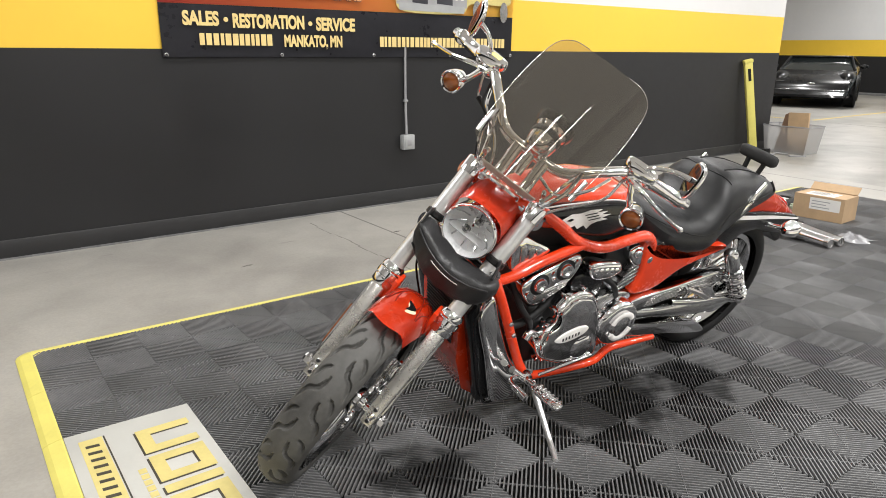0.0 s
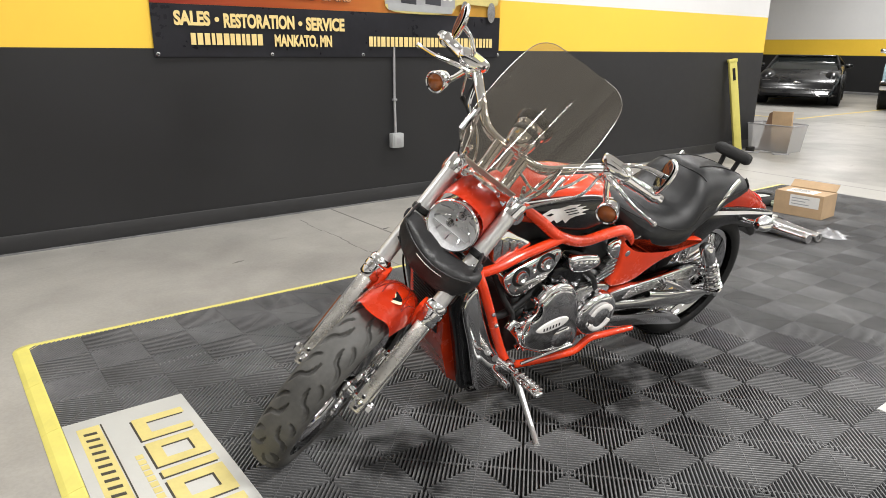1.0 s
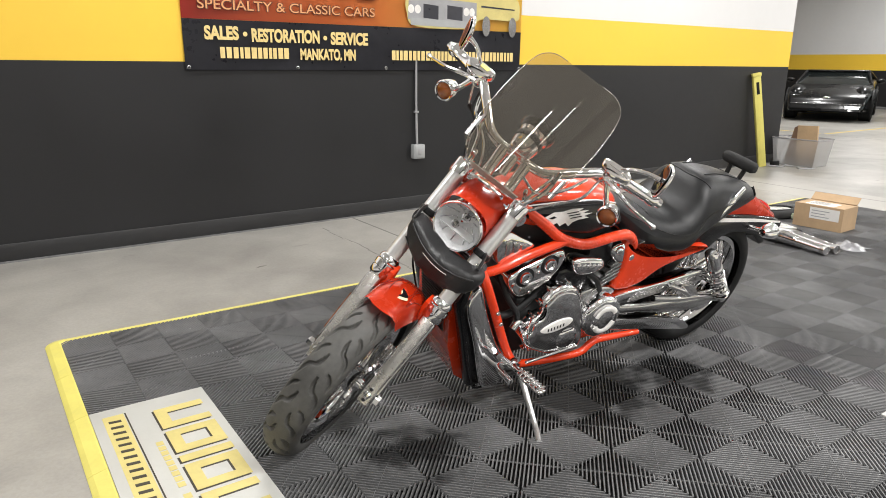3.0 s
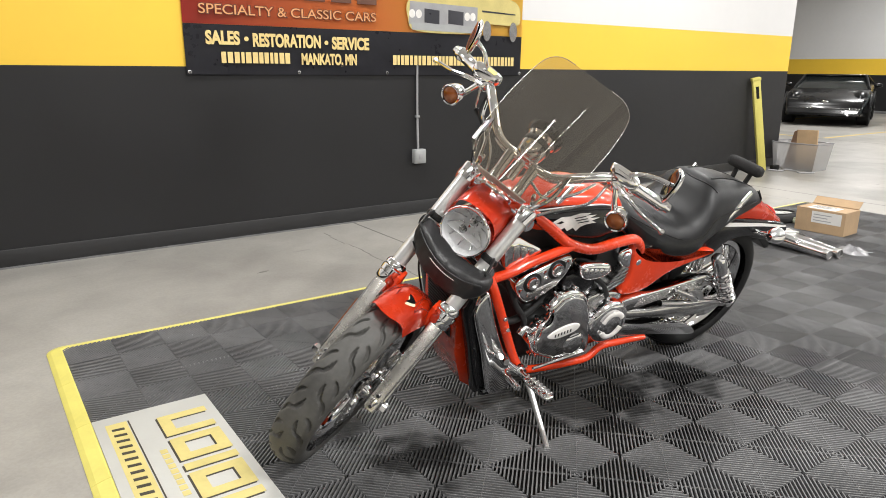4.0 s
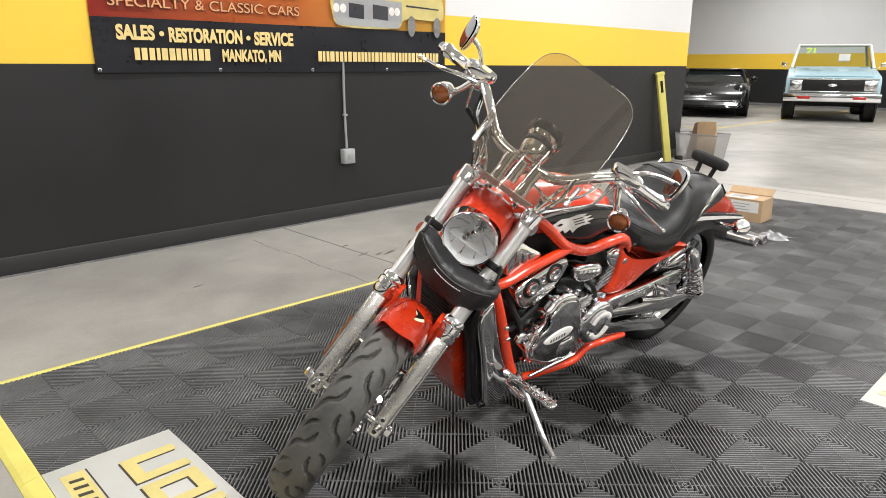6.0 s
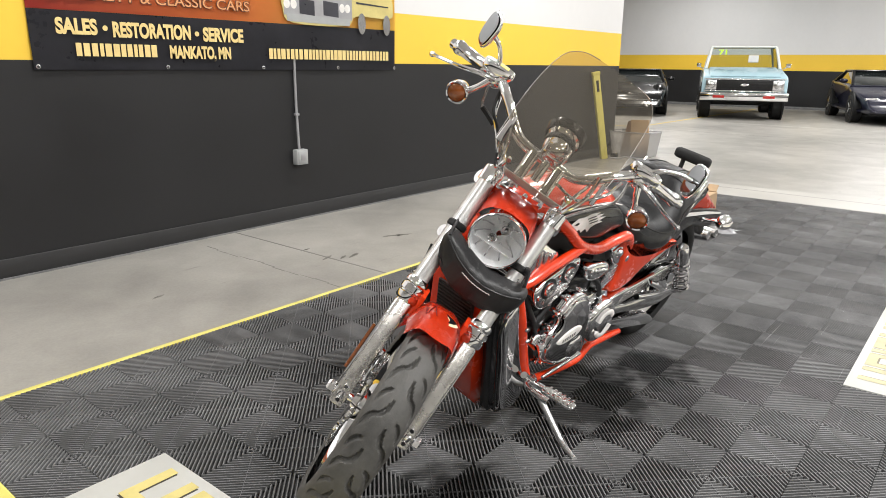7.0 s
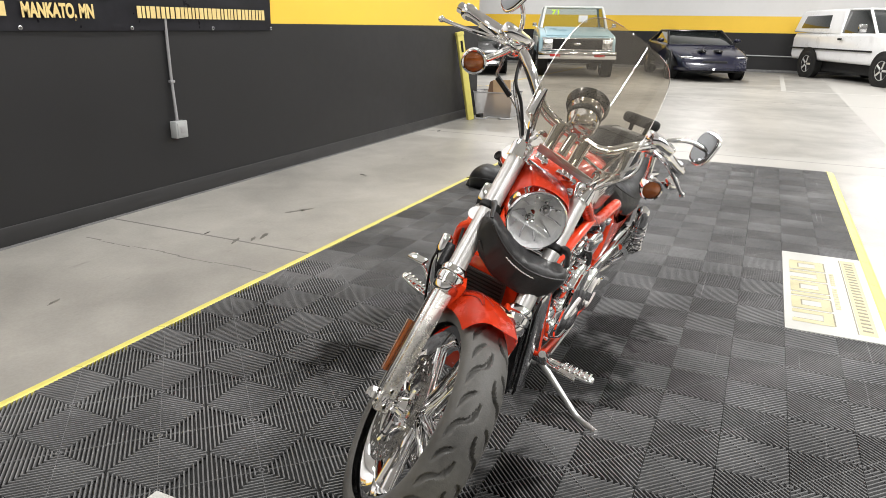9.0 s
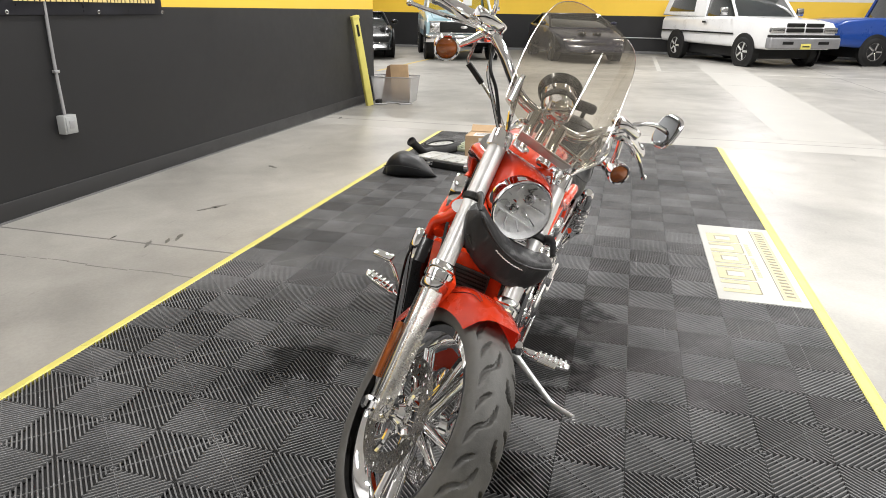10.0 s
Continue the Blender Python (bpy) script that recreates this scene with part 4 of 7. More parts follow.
for mat, da, a0, a1, yc, half in (("cream_ink", 0.0008, 102, 110, 0.016, 0.013), ("black_gloss", 0.0016, 104, 112, 0.012, 0.011)):
    rows = []
    for i in range(11):
        a, w = radians(a0 + (a1 - a0) * i / 10), half * math.sin(math.pi * (0.04 + 0.92 * i / 10)) ** 0.7
        rows.append([(FA[0] + (0.3615 + da) * math.cos(a), yc + 0.012 * math.sin(i * 0.4) + w * (j / 2 - 1), FA[2] + (0.3615 + da) * math.sin(a)) for j in range(5)])
    bp("flash", loft(rows, False, caps=False), mat, "painted flash on the fender", parent=ff)

# handlebar with its fittings
MIRROR_TURN = {1: 112.0, -1: 120.0}
bar = bp("handlebar", tube([(0.965, -0.44, 1.085), (1.02, -0.34, 1.105), (1.065, -0.255, 1.112), (1.115, -0.19, 1.085), (1.165, -0.105, 1.035), (1.175, 0, 1.03), (1.165, 0.105, 1.035), (1.115, 0.19, 1.085), (1.065, 0.255, 1.112), (1.02, 0.34, 1.105), (0.965, 0.44, 1.085)], 0.0158, 16, 6), "chrome", "bent chrome handlebar", True)
for s in (1, -1):
    bp("riser", tube([(1.235, s * 0.045, 0.93), (1.205, s * 0.045, 0.98), (1.175, s * 0.045, 1.03)], [0.02, 0.018, 0.021], 14, 4), "chrome", parent=bar)
    bp("grip", lathe([(0, 0), (0.019, 0), (0.022, 0.006), (0.022, 0.02), (0.0195, 0.024), (0.0195, 0.115), (0.022, 0.12), (0.024, 0.135), (0.020, 0.145), (0, 0.145)], (1.045, s * 0.30, 1.112), (-0.5, s * 0.86, -0.16), 20), "chrome", "chrome ribbed hand grip", parent=bar)
    bp("switch_housing", ball((1.060, s * 0.262, 1.110), 0.037, 0.9, 0.8, 0.95), "chrome", parent=bar)
    bm = slab(round_outline([(1.045, 0.225), (1.085, 0.235), (1.09, 0.30), (1.065, 0.325), (1.035, 0.30)], 3), 1.118, 1.15, 0.008, plane="xy")
    if s < 0:
        for v in bm.verts:
            v.co.y = -v.co.y
    bp("master_cylinder", bm, "chrome", "chrome fluid reservoir", parent=bar)
    bp("decal", box(1.05, min(s * 0.245, s * 0.285), 1.1502, 1.075, max(s * 0.245, s * 0.285), 1.1508), "edge_yellow" if s < 0 else "chrome", parent=bar)
    bp("lever", tube([(1.085, s * 0.265, 1.108), (1.10, s * 0.31, 1.105), (1.082, s * 0.38, 1.078), (1.045, s * 0.44, 1.052), (1.03, s * 0.468, 1.042)], [0.011, 0.010, 0.0085, 0.0075, 0.0085], 10, 5, flat=0.7, side=(0, 0, 1)), "chrome", "chrome lever with a ball tip", parent=bar)
    bp("lever_tip", ball((1.029, s * 0.47, 1.041), 0.0095), "chrome", parent=bar)
    # mirror
    mst = bp("mirror", tube([(1.06, s * 0.285, 1.15), (1.065, s * 0.31, 1.175), (1.055, s * 0.35, 1.190), (1.05, s * 0.392, 1.196)] if s > 0 else [(1.06, -0.275, 1.13), (1.075, -0.285, 1.165), (1.085, -0.31, 1.20), (1.10, -0.345, 1.222)], [0.008, 0.007, 0.0065, 0.009], 10, 5), "chrome", "chrome teardrop mirror on a stem", True)
    face = Matrix.Translation((1.048, 0.400, 1.196) if s > 0 else (1.100, -0.354, 1.226)) @ Matrix.Rotation(radians(MIRROR_TURN[s]), 4, "Z") @ Matrix.Rotation(radians(-s * 12), 4, "X")
    for nm, mat, lab, hw, hh, x0, x1 in (("shell", "chrome", "", 0.043, 0.056, -0.006, 0.016), ("glass", "mirror", "dark reflecting mirror face", 0.037, 0.050, -0.009, -0.005)):
        bm = ball((0, 0, 0), 1.0, seg=28)
        for v in bm.verts:
            k = v.co.copy()
            sq = lambda q: math.copysign(abs(q) ** 0.72, q)
            v.co = Vector((k.x * (x1 if k.x > 0 else -x0), sq(k.y) * hw * (1 + 0.12 * k.z), sq(k.z) * hh)) if nm == "shell" else Vector((x0 + (x1 - x0) * (k.x + 1) / 2, sq(k.y) * hw * (1 + 0.12 * k.z), sq(k.z) * hh))
        bmesh.ops.transform(bm, matrix=face, verts=bm.verts)
        bp(nm, bm, mat, lab, parent=mst, smooth=60)
    # turn signal
    sg = bp("turn_signal", lathe([(0, -0.062), (0.014, -0.06), (0.026, -0.045), (0.033, -0.02), (0.035, 0.0), (0.036, 0.006), (0.033, 0.012), (0.029, 0.010)], (1.100, s * 0.338, 1.015), (1, s * 0.05, 0), 28), "chrome", "chrome bullet turn signal with amber lens", True)
    bp("lens", lathe([(0, 0.017), (0.012, 0.0155), (0.024, 0.011), (0.0295, 0.006), (0.029, -0.004)], (1.100, s * 0.338, 1.015), (1, s * 0.05, 0), 28), "amber", "amber lens", parent=sg)
    bp("stem", tube([(1.085, s * 0.275, 1.098), (1.085, s * 0.295, 1.06), (1.076, s * 0.315, 1.027)], [0.011, 0.009, 0.011], 10, 4), "chrome", parent=sg)

# gauge
G, GD = (1.148, 0.003, 1.078), (0.80, 0, -0.46)
big = lambda prof: [(r * 1.26, h * 1.26) for r, h in prof]
g = bp("gauge", lathe(big([(0, 0.050), (0.014, 0.049), (0.024, 0.044), (0.031, 0.034), (0.035, 0.020), (0.037, -0.016), (0.040, -0.020), (0.043, -0.024), (0.044, -0.034), (0.041, -0.038), (0.036, -0.036)]), G, GD, 40), "chrome", "round chrome speedometer in a cup", True)
bp("hood", lathe(big([(0.044, -0.022), (0.049, -0.034), (0.050, -0.046), (0.046, -0.048), (0.044, -0.034)]), G, GD, 40, close=True), "black_gloss", "dark gauge visor", parent=g)
bp("band", lathe(big([(0.0375, 0.006), (0.0385, 0.004), (0.0385, -0.008), (0.0375, -0.010)]), G, GD, 40, close=True), "black_satin", "dark band round the cup", parent=g)
bp("dial", lathe(big([(0, -0.036), (0.039, -0.036)]), G, GD, 36), "black_satin", parent=g)
bp("post", tube([(1.21, 0, 0.97), (1.19, 0, 1.02), (1.175, 0, 1.05)], 0.015, 12, 4), "chrome", parent=g)

# windscreen: bowed smoked sheet
def screen_point(s, u):
    hw = np.interp(s, [0, 0.2, 0.35, 0.5, 0.6, 0.7, 0.8, 0.88, 0.95, 0.98, 1.0], [0.172, 0.177, 0.180, 0.179, 0.176, 0.172, 0.164, 0.150, 0.118, 0.086, 0.012])
    y = u * hw
    s -= 0.09 * (1 - u * u) * (1 - s) ** 4
    return Vector((1.315 - 0.262 * s - 2.72 * y * y, y + 0.005 + 0.018 * s, 1.017 + 0.310 * s))


rows = [[screen_point(math.sin(math.pi / 2 * min(1, i / 34)) if i > 17 else math.sin(math.pi / 2 * i / 34), -1 + 2 * j / 24) for j in range(25)] for i in range(35)]
ws = bp("windscreen", loft(rows, False, caps=False), "smoke", "lightly smoked curved plastic windscreen", True, smooth=80)
for s in (1, -1):
    # thin steel line drawn for the highlight along the sheet's edge
    edge = [screen_point(v, s * 1.0) for v in (0.02, 0.12, 0.3, 0.5, 0.65, 0.75, 0.84, 0.91, 0.96, 0.985)]
    bp("edge", tube(edge, 0.0011, 6, 4), "steel", "bright edge highlight of the screen, drawn as a thin line", parent=ws)
    a, b = screen_point(0.03, s * 0.95), screen_point(0.20, s * 0.93)
    bp("clamp_strip", tube([a + Vector((0.006, 0, 0)), a.lerp(b, 0.5) + Vector((0.006, 0, 0)), b + Vector((0.006, 0, 0))], 0.007, 8, 3, flat=0.6, side=(1, 0, 0)), "chrome", "chrome clamp strip on the screen", parent=ws)
    bp("bracket_arm", tube([screen_point(0.03, s * 0.6) - Vector((0.006, 0, 0)), (1.25, s * 0.10, 1.0), (1.24, s * 0.11, 0.955)], 0.007, 8, 4), "chrome", parent=ws)
    bp("stay", tube([(1.190, s * 0.150, 1.088), (1.236, s * 0.148, 1.026), (1.262, s * 0.118, 0.962)], 0.0065, 8, 4), "chrome", "bent chrome stay behind the screen", parent=ws)
    bp("stay", tube([(1.190, s * 0.150, 1.088), (1.212, s * 0.128, 1.02), (1.245, s * 0.108, 0.955)], 0.0055, 8, 4), "chrome", parent=ws)
cross = bp("cross_plate", slab([(-0.095, 0.0), (0.095, 0.0), (0.085, 0.03), (-0.085, 0.03)], 0, 0.004, 0.001, plane="xy"), "fork_alloy", "steel cross plate at the foot of the screen", parent=ws)
cross.matrix_basis = Matrix.Translation((1.285, 0, 0.985)) @ Matrix.Rotation(radians(-62), 4, "Y") @ Matrix.Rotation(radians(90), 4, "Z")
for pts, mat, r in (
    ([(1.062, -0.275, 1.09), (1.064, -0.262, 1.04), (1.067, -0.250, 1.009), (1.084, -0.190, 0.990), (1.13, -0.125, 0.965), (1.189, -0.086, 0.935), (1.215, -0.08, 0.89)], "steel", 0.0042),
    ([(1.067, -0.250, 1.009), (1.075, -0.220, 1.000), (1.084, -0.190, 0.990)], "black_satin", 0.0085),
    ([(1.085, -0.225, 1.09), (1.11, -0.205, 1.03), (1.14, -0.16, 0.985), (1.20, -0.105, 0.93)], "chrome", 0.0055),
    ([(1.075, -0.235, 1.10), (1.13, -0.215, 1.045), (1.15, -0.17, 1.01), (1.20, -0.12, 0.95)], "black_satin", 0.0048),
    ([(1.07, 0.25, 1.09), (1.14, 0.24, 1.03), (1.19, 0.17, 0.96), (1.22, 0.12, 0.90)], "steel", 0.005),
    ([(1.39, -0.14, 0.70), (1.45, -0.125, 0.63), (1.51, -0.13, 0.56), (1.57, -0.125, 0.48), (1.60, -0.11, 0.42)], "black_satin", 0.004),
    ([(1.20, 0.06, 1.0), (1.24, 0.13, 1.01), (1.21, 0.19, 1.06), (1.13, 0.22, 1.09)], "chrome", 0.005),
):
    bp("cable", tube(pts, r, 8, 6), mat, "control cable", True)

# frame rails
def rail(s):
    f = lambda pts: [(x, s * y, z) for x, y, z in pts]
    bm = tube(f([(1.235, 0.06, 0.875), (1.15, 0.115, 0.868), (1.055, 0.138, 0.806), (0.963, 0.145, 0.738), (0.849, 0.15, 0.70), (0.747, 0.155, 0.712), (0.665, 0.157, 0.716), (0.612, 0.150, 0.680), (0.590, 0.140, 0.635), (0.592, 0.130, 0.58)]), 0.0195, 16, 6)
    tube(f([(1.285, 0.12, 0.632), (1.20, 0.145, 0.660), (1.10, 0.15, 0.695), (0.95, 0.15, 0.728)]), 0.017, 14, 6, bm=bm)
    tube(f([(1.26, 0.05, 0.80), (1.285, 0.10, 0.70), (1.266, 0.145, 0.65), (1.220, 0.162, 0.545), (1.146, 0.165, 0.383), (1.100, 0.166, 0.295), (1.055, 0.167, 0.240), (0.985, 0.167, 0.222), (0.833, 0.167, 0.205), (0.730, 0.167, 0.203), (0.672, 0.167, 0.242), (0.573, 0.166, 0.238), (0.42, 0.16, 0.220)]), [0.019, 0.018, 0.0165, 0.0165, 0.0165, 0.0165, 0.0155, 0.015, 0.015, 0.015, 0.015, 0.0145, 0.012], 16, 6, bm=bm)
    bp("frame_rail", bm, "red", "orange-red tubular frame rail", smooth=60)
    bm = slab(round_outline([(0.645, 0.685), (0.60, 0.652), (0.52, 0.614), (0.36, 0.590), (0.185, 0.596), (0.17, 0.572), (0.384, 0.532), (0.50, 0.476), (0.58, 0.462), (0.64, 0.478), (0.625, 0.56)], 4), s * 0.118, s * 0.162, 0.014, 3)
    bp("frame_gusset", bm, "red", "orange-red frame casting below the seat", smooth=50)
    for x, z in ((1.200, 0.505), (1.178, 0.455)):
        bp("bolt", lathe([(0, 0.008), (0.006, 0.008), (0.008, 0.005), (0.008, 0)], (x, s * 0.181, z), (0, s, 0), 8), "chrome")


mirror_pair(rail)
bp("steering_head", rod((1.30, 0, 0.66), (1.20, 0, 0.90), 0.04), "red", "orange-red steering head")

# airbox cover in place of a tank
def shell_sections(spec, n=22, power=0.6):
    """Rings round x: (x, z low, z high, half width, middle height)."""
    out = []
    for x, z0, z1, hw in spec:
        ring = []
        for i in range(n):
            a = 2 * math.pi * i / n
            ca, sa = math.cos(a), math.sin(a)
            ring.append((x, hw * math.copysign(abs(ca) ** power, ca), (z0 + z1) / 2 + (z1 - z0) / 2 * math.copysign(abs(sa) ** power, sa)))
        out.append(ring)
    return out


cover = bp("airbox_cover", loft(shell_sections([(1.185, 0.82, 0.875, 0.03), (1.175, 0.79, 0.892, 0.06), (1.12, 0.755, 0.905, 0.092), (1.0, 0.745, 0.913, 0.115), (0.88, 0.74, 0.908, 0.122), (0.78, 0.735, 0.890, 0.118), (0.71, 0.735, 0.862, 0.10), (0.665, 0.75, 0.828, 0.07), (0.655, 0.77, 0.81, 0.03)], 28, 0.7)), "red", "orange-red airbox cover with black side panels", smooth=60)
for s in (1, -1):
    out = round_outline([(1.155, 0.845), (1.10, 0.868), (0.95, 0.866), (0.78, 0.848), (0.695, 0.79), (0.69, 0.752), (0.76, 0.742), (0.845, 0.732), (0.99, 0.765), (1.08, 0.81)], 5)
    panel = bp("side_panel", slab(out, s * 0.095, s * 0.142, 0.016, 3), "black_gloss", "glossy black side panel with a silver flash", parent=cover, smooth=60)
    # silver wing-like flash, a plain shape with feathered tail
    wing = [(1.072, 0.812), (1.056, 0.834), (1.022, 0.848), (0.985, 0.846), (0.945, 0.852), (0.895, 0.848), (0.915, 0.840), (0.868, 0.838), (0.895, 0.829), (0.85, 0.825), (0.885, 0.817), (0.86, 0.808), (0.905, 0.806), (0.93, 0.800), (0.945, 0.786), (0.962, 0.801), (0.985, 0.792), (1.000, 0.806), (1.028, 0.796), (1.05, 0.806)]
    bp("flash", slab([(a, b - 0.004) for a, b in wing], s * 0.1428, s * 0.1436), "silver_ink", "silver painted flash", parent=panel)
    for k in range(3):
        x, z = 0.965 - 0.01 * k, 0.834 - 0.010 * k
        bp("slit", slab([(x, z), (x - 0.05, z + 0.002), (x - 0.05, z - 0.0015), (x, z - 0.003)], s * 0.1440, s * 0.1445), "black_gloss", parent=panel)
    bp("slit", slab([(1.040, 0.824), (1.020, 0.830), (1.008, 0.824), (1.022, 0.819)], s * 0.1440, s * 0.1445), "black_gloss", parent=panel)
    tri = round_outline([(1.225, 0.735), (1.195, 0.792), (1.135, 0.765), (1.07, 0.725), (1.12, 0.70), (1.20, 0.668)], 3)
    bp("side_cover", slab(tri, s * 0.10, s * 0.143, 0.008, 2), "chrome", "chrome ribbed cover beside the steering head")
    for k in range(3):
        x = 1.19 - 0.032 * k
        bp("rib", slab([(x, 0.705 + 0.006 * k), (x - 0.02, 0.708 + 0.006 * k), (x - 0.012, 0.765 - 0.012 * k), (x + 0.008, 0.762 - 0.012 * k)], s * 0.143, s * 0.148, 0.002), "alloy")
# added block that keeps the bright floor from showing through the frame
bp("inner_cover", slab(round_outline([(1.255, 0.71), (1.235, 0.845), (1.10, 0.865), (0.75, 0.80), (0.67, 0.70), (0.95, 0.665), (1.15, 0.665)], 3), -0.088, 0.088, 0.01, 2), "black_satin", "black block added to fill the gap inside the frame")
bp("pinstripe", tube([(1.13, 0.13, 0.874), (1.0, 0.142, 0.879), (0.86, 0.143, 0.872), (0.74, 0.135, 0.842)], 0.0022, 6, 5), "silver_ink", parent=cover)

# seat
SEAT = [(0.735, 0.80, 0.835, 0.04), (0.715, 0.775, 0.842, 0.075), (0.65, 0.715, 0.825, 0.115), (0.57, 0.645, 0.785, 0.148), (0.48, 0.600, 0.745, 0.168), (0.40, 0.582, 0.728, 0.178), (0.33, 0.576, 0.735, 0.182), (0.285, 0.582, 0.775, 0.18), (0.25, 0.597, 0.842, 0.172), (0.21, 0.605, 0.868, 0.162), (0.14, 0.64, 0.866, 0.152), (0.05, 0.69, 0.848, 0.142), (-0.05, 0.72, 0.818, 0.128), (-0.125, 0.735, 0.79, 0.105), (-0.15, 0.75, 0.775, 0.06)]
xs = [a[0] for a in SEAT][::-1]
fine = [(x,) + tuple(float(np.interp(x, xs, [a[k] for a in SEAT][::-1])) for k in (1, 2, 3)) for x in np.linspace(0.735, -0.15, 46)]
rings = []
for x, z0, z1, hw in fine:
    ring = []
    for i in range(30):
        a = 2 * math.pi * i / 30
        ca, sa = math.cos(a), math.sin(a)
        y = hw * math.copysign(abs(ca) ** 0.62, ca)
        z = (z0 + z1) / 2 + (z1 - z0) / 2 * math.copysign(abs(sa) ** (0.8 if sa > 0 else 0.5), sa)
        if sa > 0:
            z += 0.018 * (abs(y) / 0.18) ** 2 * (1 if 0.27 < x < 0.5 else 0.2) - 0.03 * (abs(y) / hw) ** 4
        else:
            z += (0.02 if abs(y) < 0.08 else 0) * 1.0
        ring.append((x, y, z))
    rings.append(ring)
seat = bp("seat", loft(rings), "vinyl_seat", "deeply dished black vinyl two-up seat", smooth=80)
for s in (1, -1):
    bp("seam", tube([(0.66, s * 0.113, 0.785), (0.55, s * 0.148, 0.735), (0.42, s * 0.182, 0.69), (0.31, s * 0.186, 0.69), (0.24, s * 0.172, 0.745), (0.12, s * 0.155, 0.765), (-0.05, s * 0.13, 0.772)], 0.0022, 6, 5), "black_satin", "stitched seam", parent=seat)



def seat_top(x, y):
    """Height of the seat's skin over a point of its plan."""
    z0, z1, hw = (float(np.interp(x, xs, [a[k] for a in SEAT][::-1])) for k in (1, 2, 3))
    ca = min(0.98, (abs(y) / hw) ** (1 / 0.62))
    z = (z0 + z1) / 2 + (z1 - z0) / 2 * math.sqrt(1 - ca * ca) ** 0.8
    return z + 0.018 * (abs(y) / 0.18) ** 2 * (1 if 0.27 < x < 0.5 else 0.2) - 0.03 * (abs(y) / hw) ** 4


for line in ([(0.235 - 1.2 * y * y, y) for y in np.linspace(-0.12, 0.12, 13)], [(x, 0.055 + 0.02 * x) for x in np.linspace(0.20, -0.10, 9)], [(x, -0.055 - 0.02 * x) for x in np.linspace(0.20, -0.10, 9)], [(0.50 + 0.9 * y * y, y) for y in np.linspace(-0.11, 0.11, 13)]):
    bp("seam", tube([(x, y, seat_top(x, y) + 0.0006) for x, y in line], 0.0022, 6, 3), "black_satin", "stitched seam", parent=seat)

# rear fender, lamps and backrest
def tail_sections(spec, n=24):
    out = []
    for x, z0, z1, hw in spec:
        ring = []
        for i in range(n):
            a = math.pi * i / (n - 1)
            ca, sa = math.cos(a), math.sin(a)
            ring.append((x, hw * math.copysign(abs(ca) ** 0.55, ca), z0 + (z1 - z0) * abs(sa) ** 0.7))
        out.append(ring)
    return out


bm = loft(tail_sections([(0.17, 0.70, 0.74, 0.124), (0.06, 0.70, 0.79, 0.121), (-0.06, 0.688, 0.79, 0.117), (-0.16, 0.667, 0.748, 0.112), (-0.26, 0.640, 0.692, 0.106), (-0.34, 0.616, 0.645, 0.097), (-0.365, 0.608, 0.618, 0.085)]), False, caps=False)
bmesh.ops.solidify(bm, geom=list(bm.faces), thickness=0.004)
tail = bp("rear_fender", bm, "red", "orange-red over black rear fender with silver stripe", smooth=60)
for s in (1, -1):
    out = round_outline([(0.21, 0.715), (0.05, 0.702), (-0.15, 0.668), (-0.345, 0.622), (-0.365, 0.575), (-0.27, 0.555), (-0.17, 0.575), (-0.07, 0.60), (0.03, 0.592), (0.12, 0.53), (0.20, 0.55)], 3)
    bp("lower_flank", slab(out, s * 0.085, s * 0.122, 0.008, 2), "black_gloss", "glossy black fender flank", parent=tail)
    bp("stripe", slab([(0.10, 0.690), (-0.15, 0.655), (-0.35, 0.617), (-0.35, 0.609), (-0.15, 0.640), (0.10, 0.672)], s * 0.1222, s * 0.1240), "silver_ink", "silver stripe", parent=tail)
    bp("side_reflector", slab([(-0.26, 0.60), (-0.335, 0.588), (-0.335, 0.572), (-0.26, 0.583)], s * 0.1222, s * 0.127, 0.001), "red_lens", "red side reflector", parent=tail)
    bp("strut", slab([(0.13, 0.705), (0.145, 0.725), (0.045, 0.835), (0.03, 0.82)], s * 0.138, s * 0.15, 0.003), "chrome", "chrome fender strut", parent=tail)
    sg = bp("turn_signal", lathe([(0, -0.06), (0.014, -0.058), (0.026, -0.043), (0.032, -0.02), (0.035, 0.0), (0.032, 0.008), (0, 0.010)], (-0.13, s * 0.222, 0.652), (-1, 0, 0), 24), "chrome", "chrome bullet turn signal on a stalk")
    bp("stem", tube([(-0.12, s * 0.11, 0.62), (-0.115, s * 0.16, 0.632), (-0.115, s * 0.21, 0.648)], [0.012, 0.009, 0.012], 10, 4), "chrome", parent=sg)
bp("tail_lamp", ball((-0.355, 0, 0.635), 0.05, 0.5, 1.1, 0.5), "red_lens", "red tail lamp", smooth=60)
bp("plate_bracket", slab([(-0.16, 0.60), (-0.35, 0.575), (-0.375, 0.475), (-0.35, 0.47), (-0.27, 0.53), (-0.17, 0.54)], -0.075, 0.075, 0.006), "black_satin", "black plate bracket and inner fender")
rest = bp("backrest", loft([[(-0.085 + 0.022 * math.copysign(abs(math.cos(a)) ** 0.7, math.cos(a)) * k, y, 0.872 + 0.024 * math.copysign(abs(math.sin(a)) ** 0.7, math.sin(a)) * k) for a in [2 * math.pi * i / 18 for i in range(18)]] for y, k in ((-0.084, 0.3), (-0.080, 0.72), (-0.068, 0.95), (-0.03, 1.0), (0.03, 1.0), (0.068, 0.95), (0.080, 0.72), (0.084, 0.3))]), "foam", "small black passenger backrest pad", smooth=70)
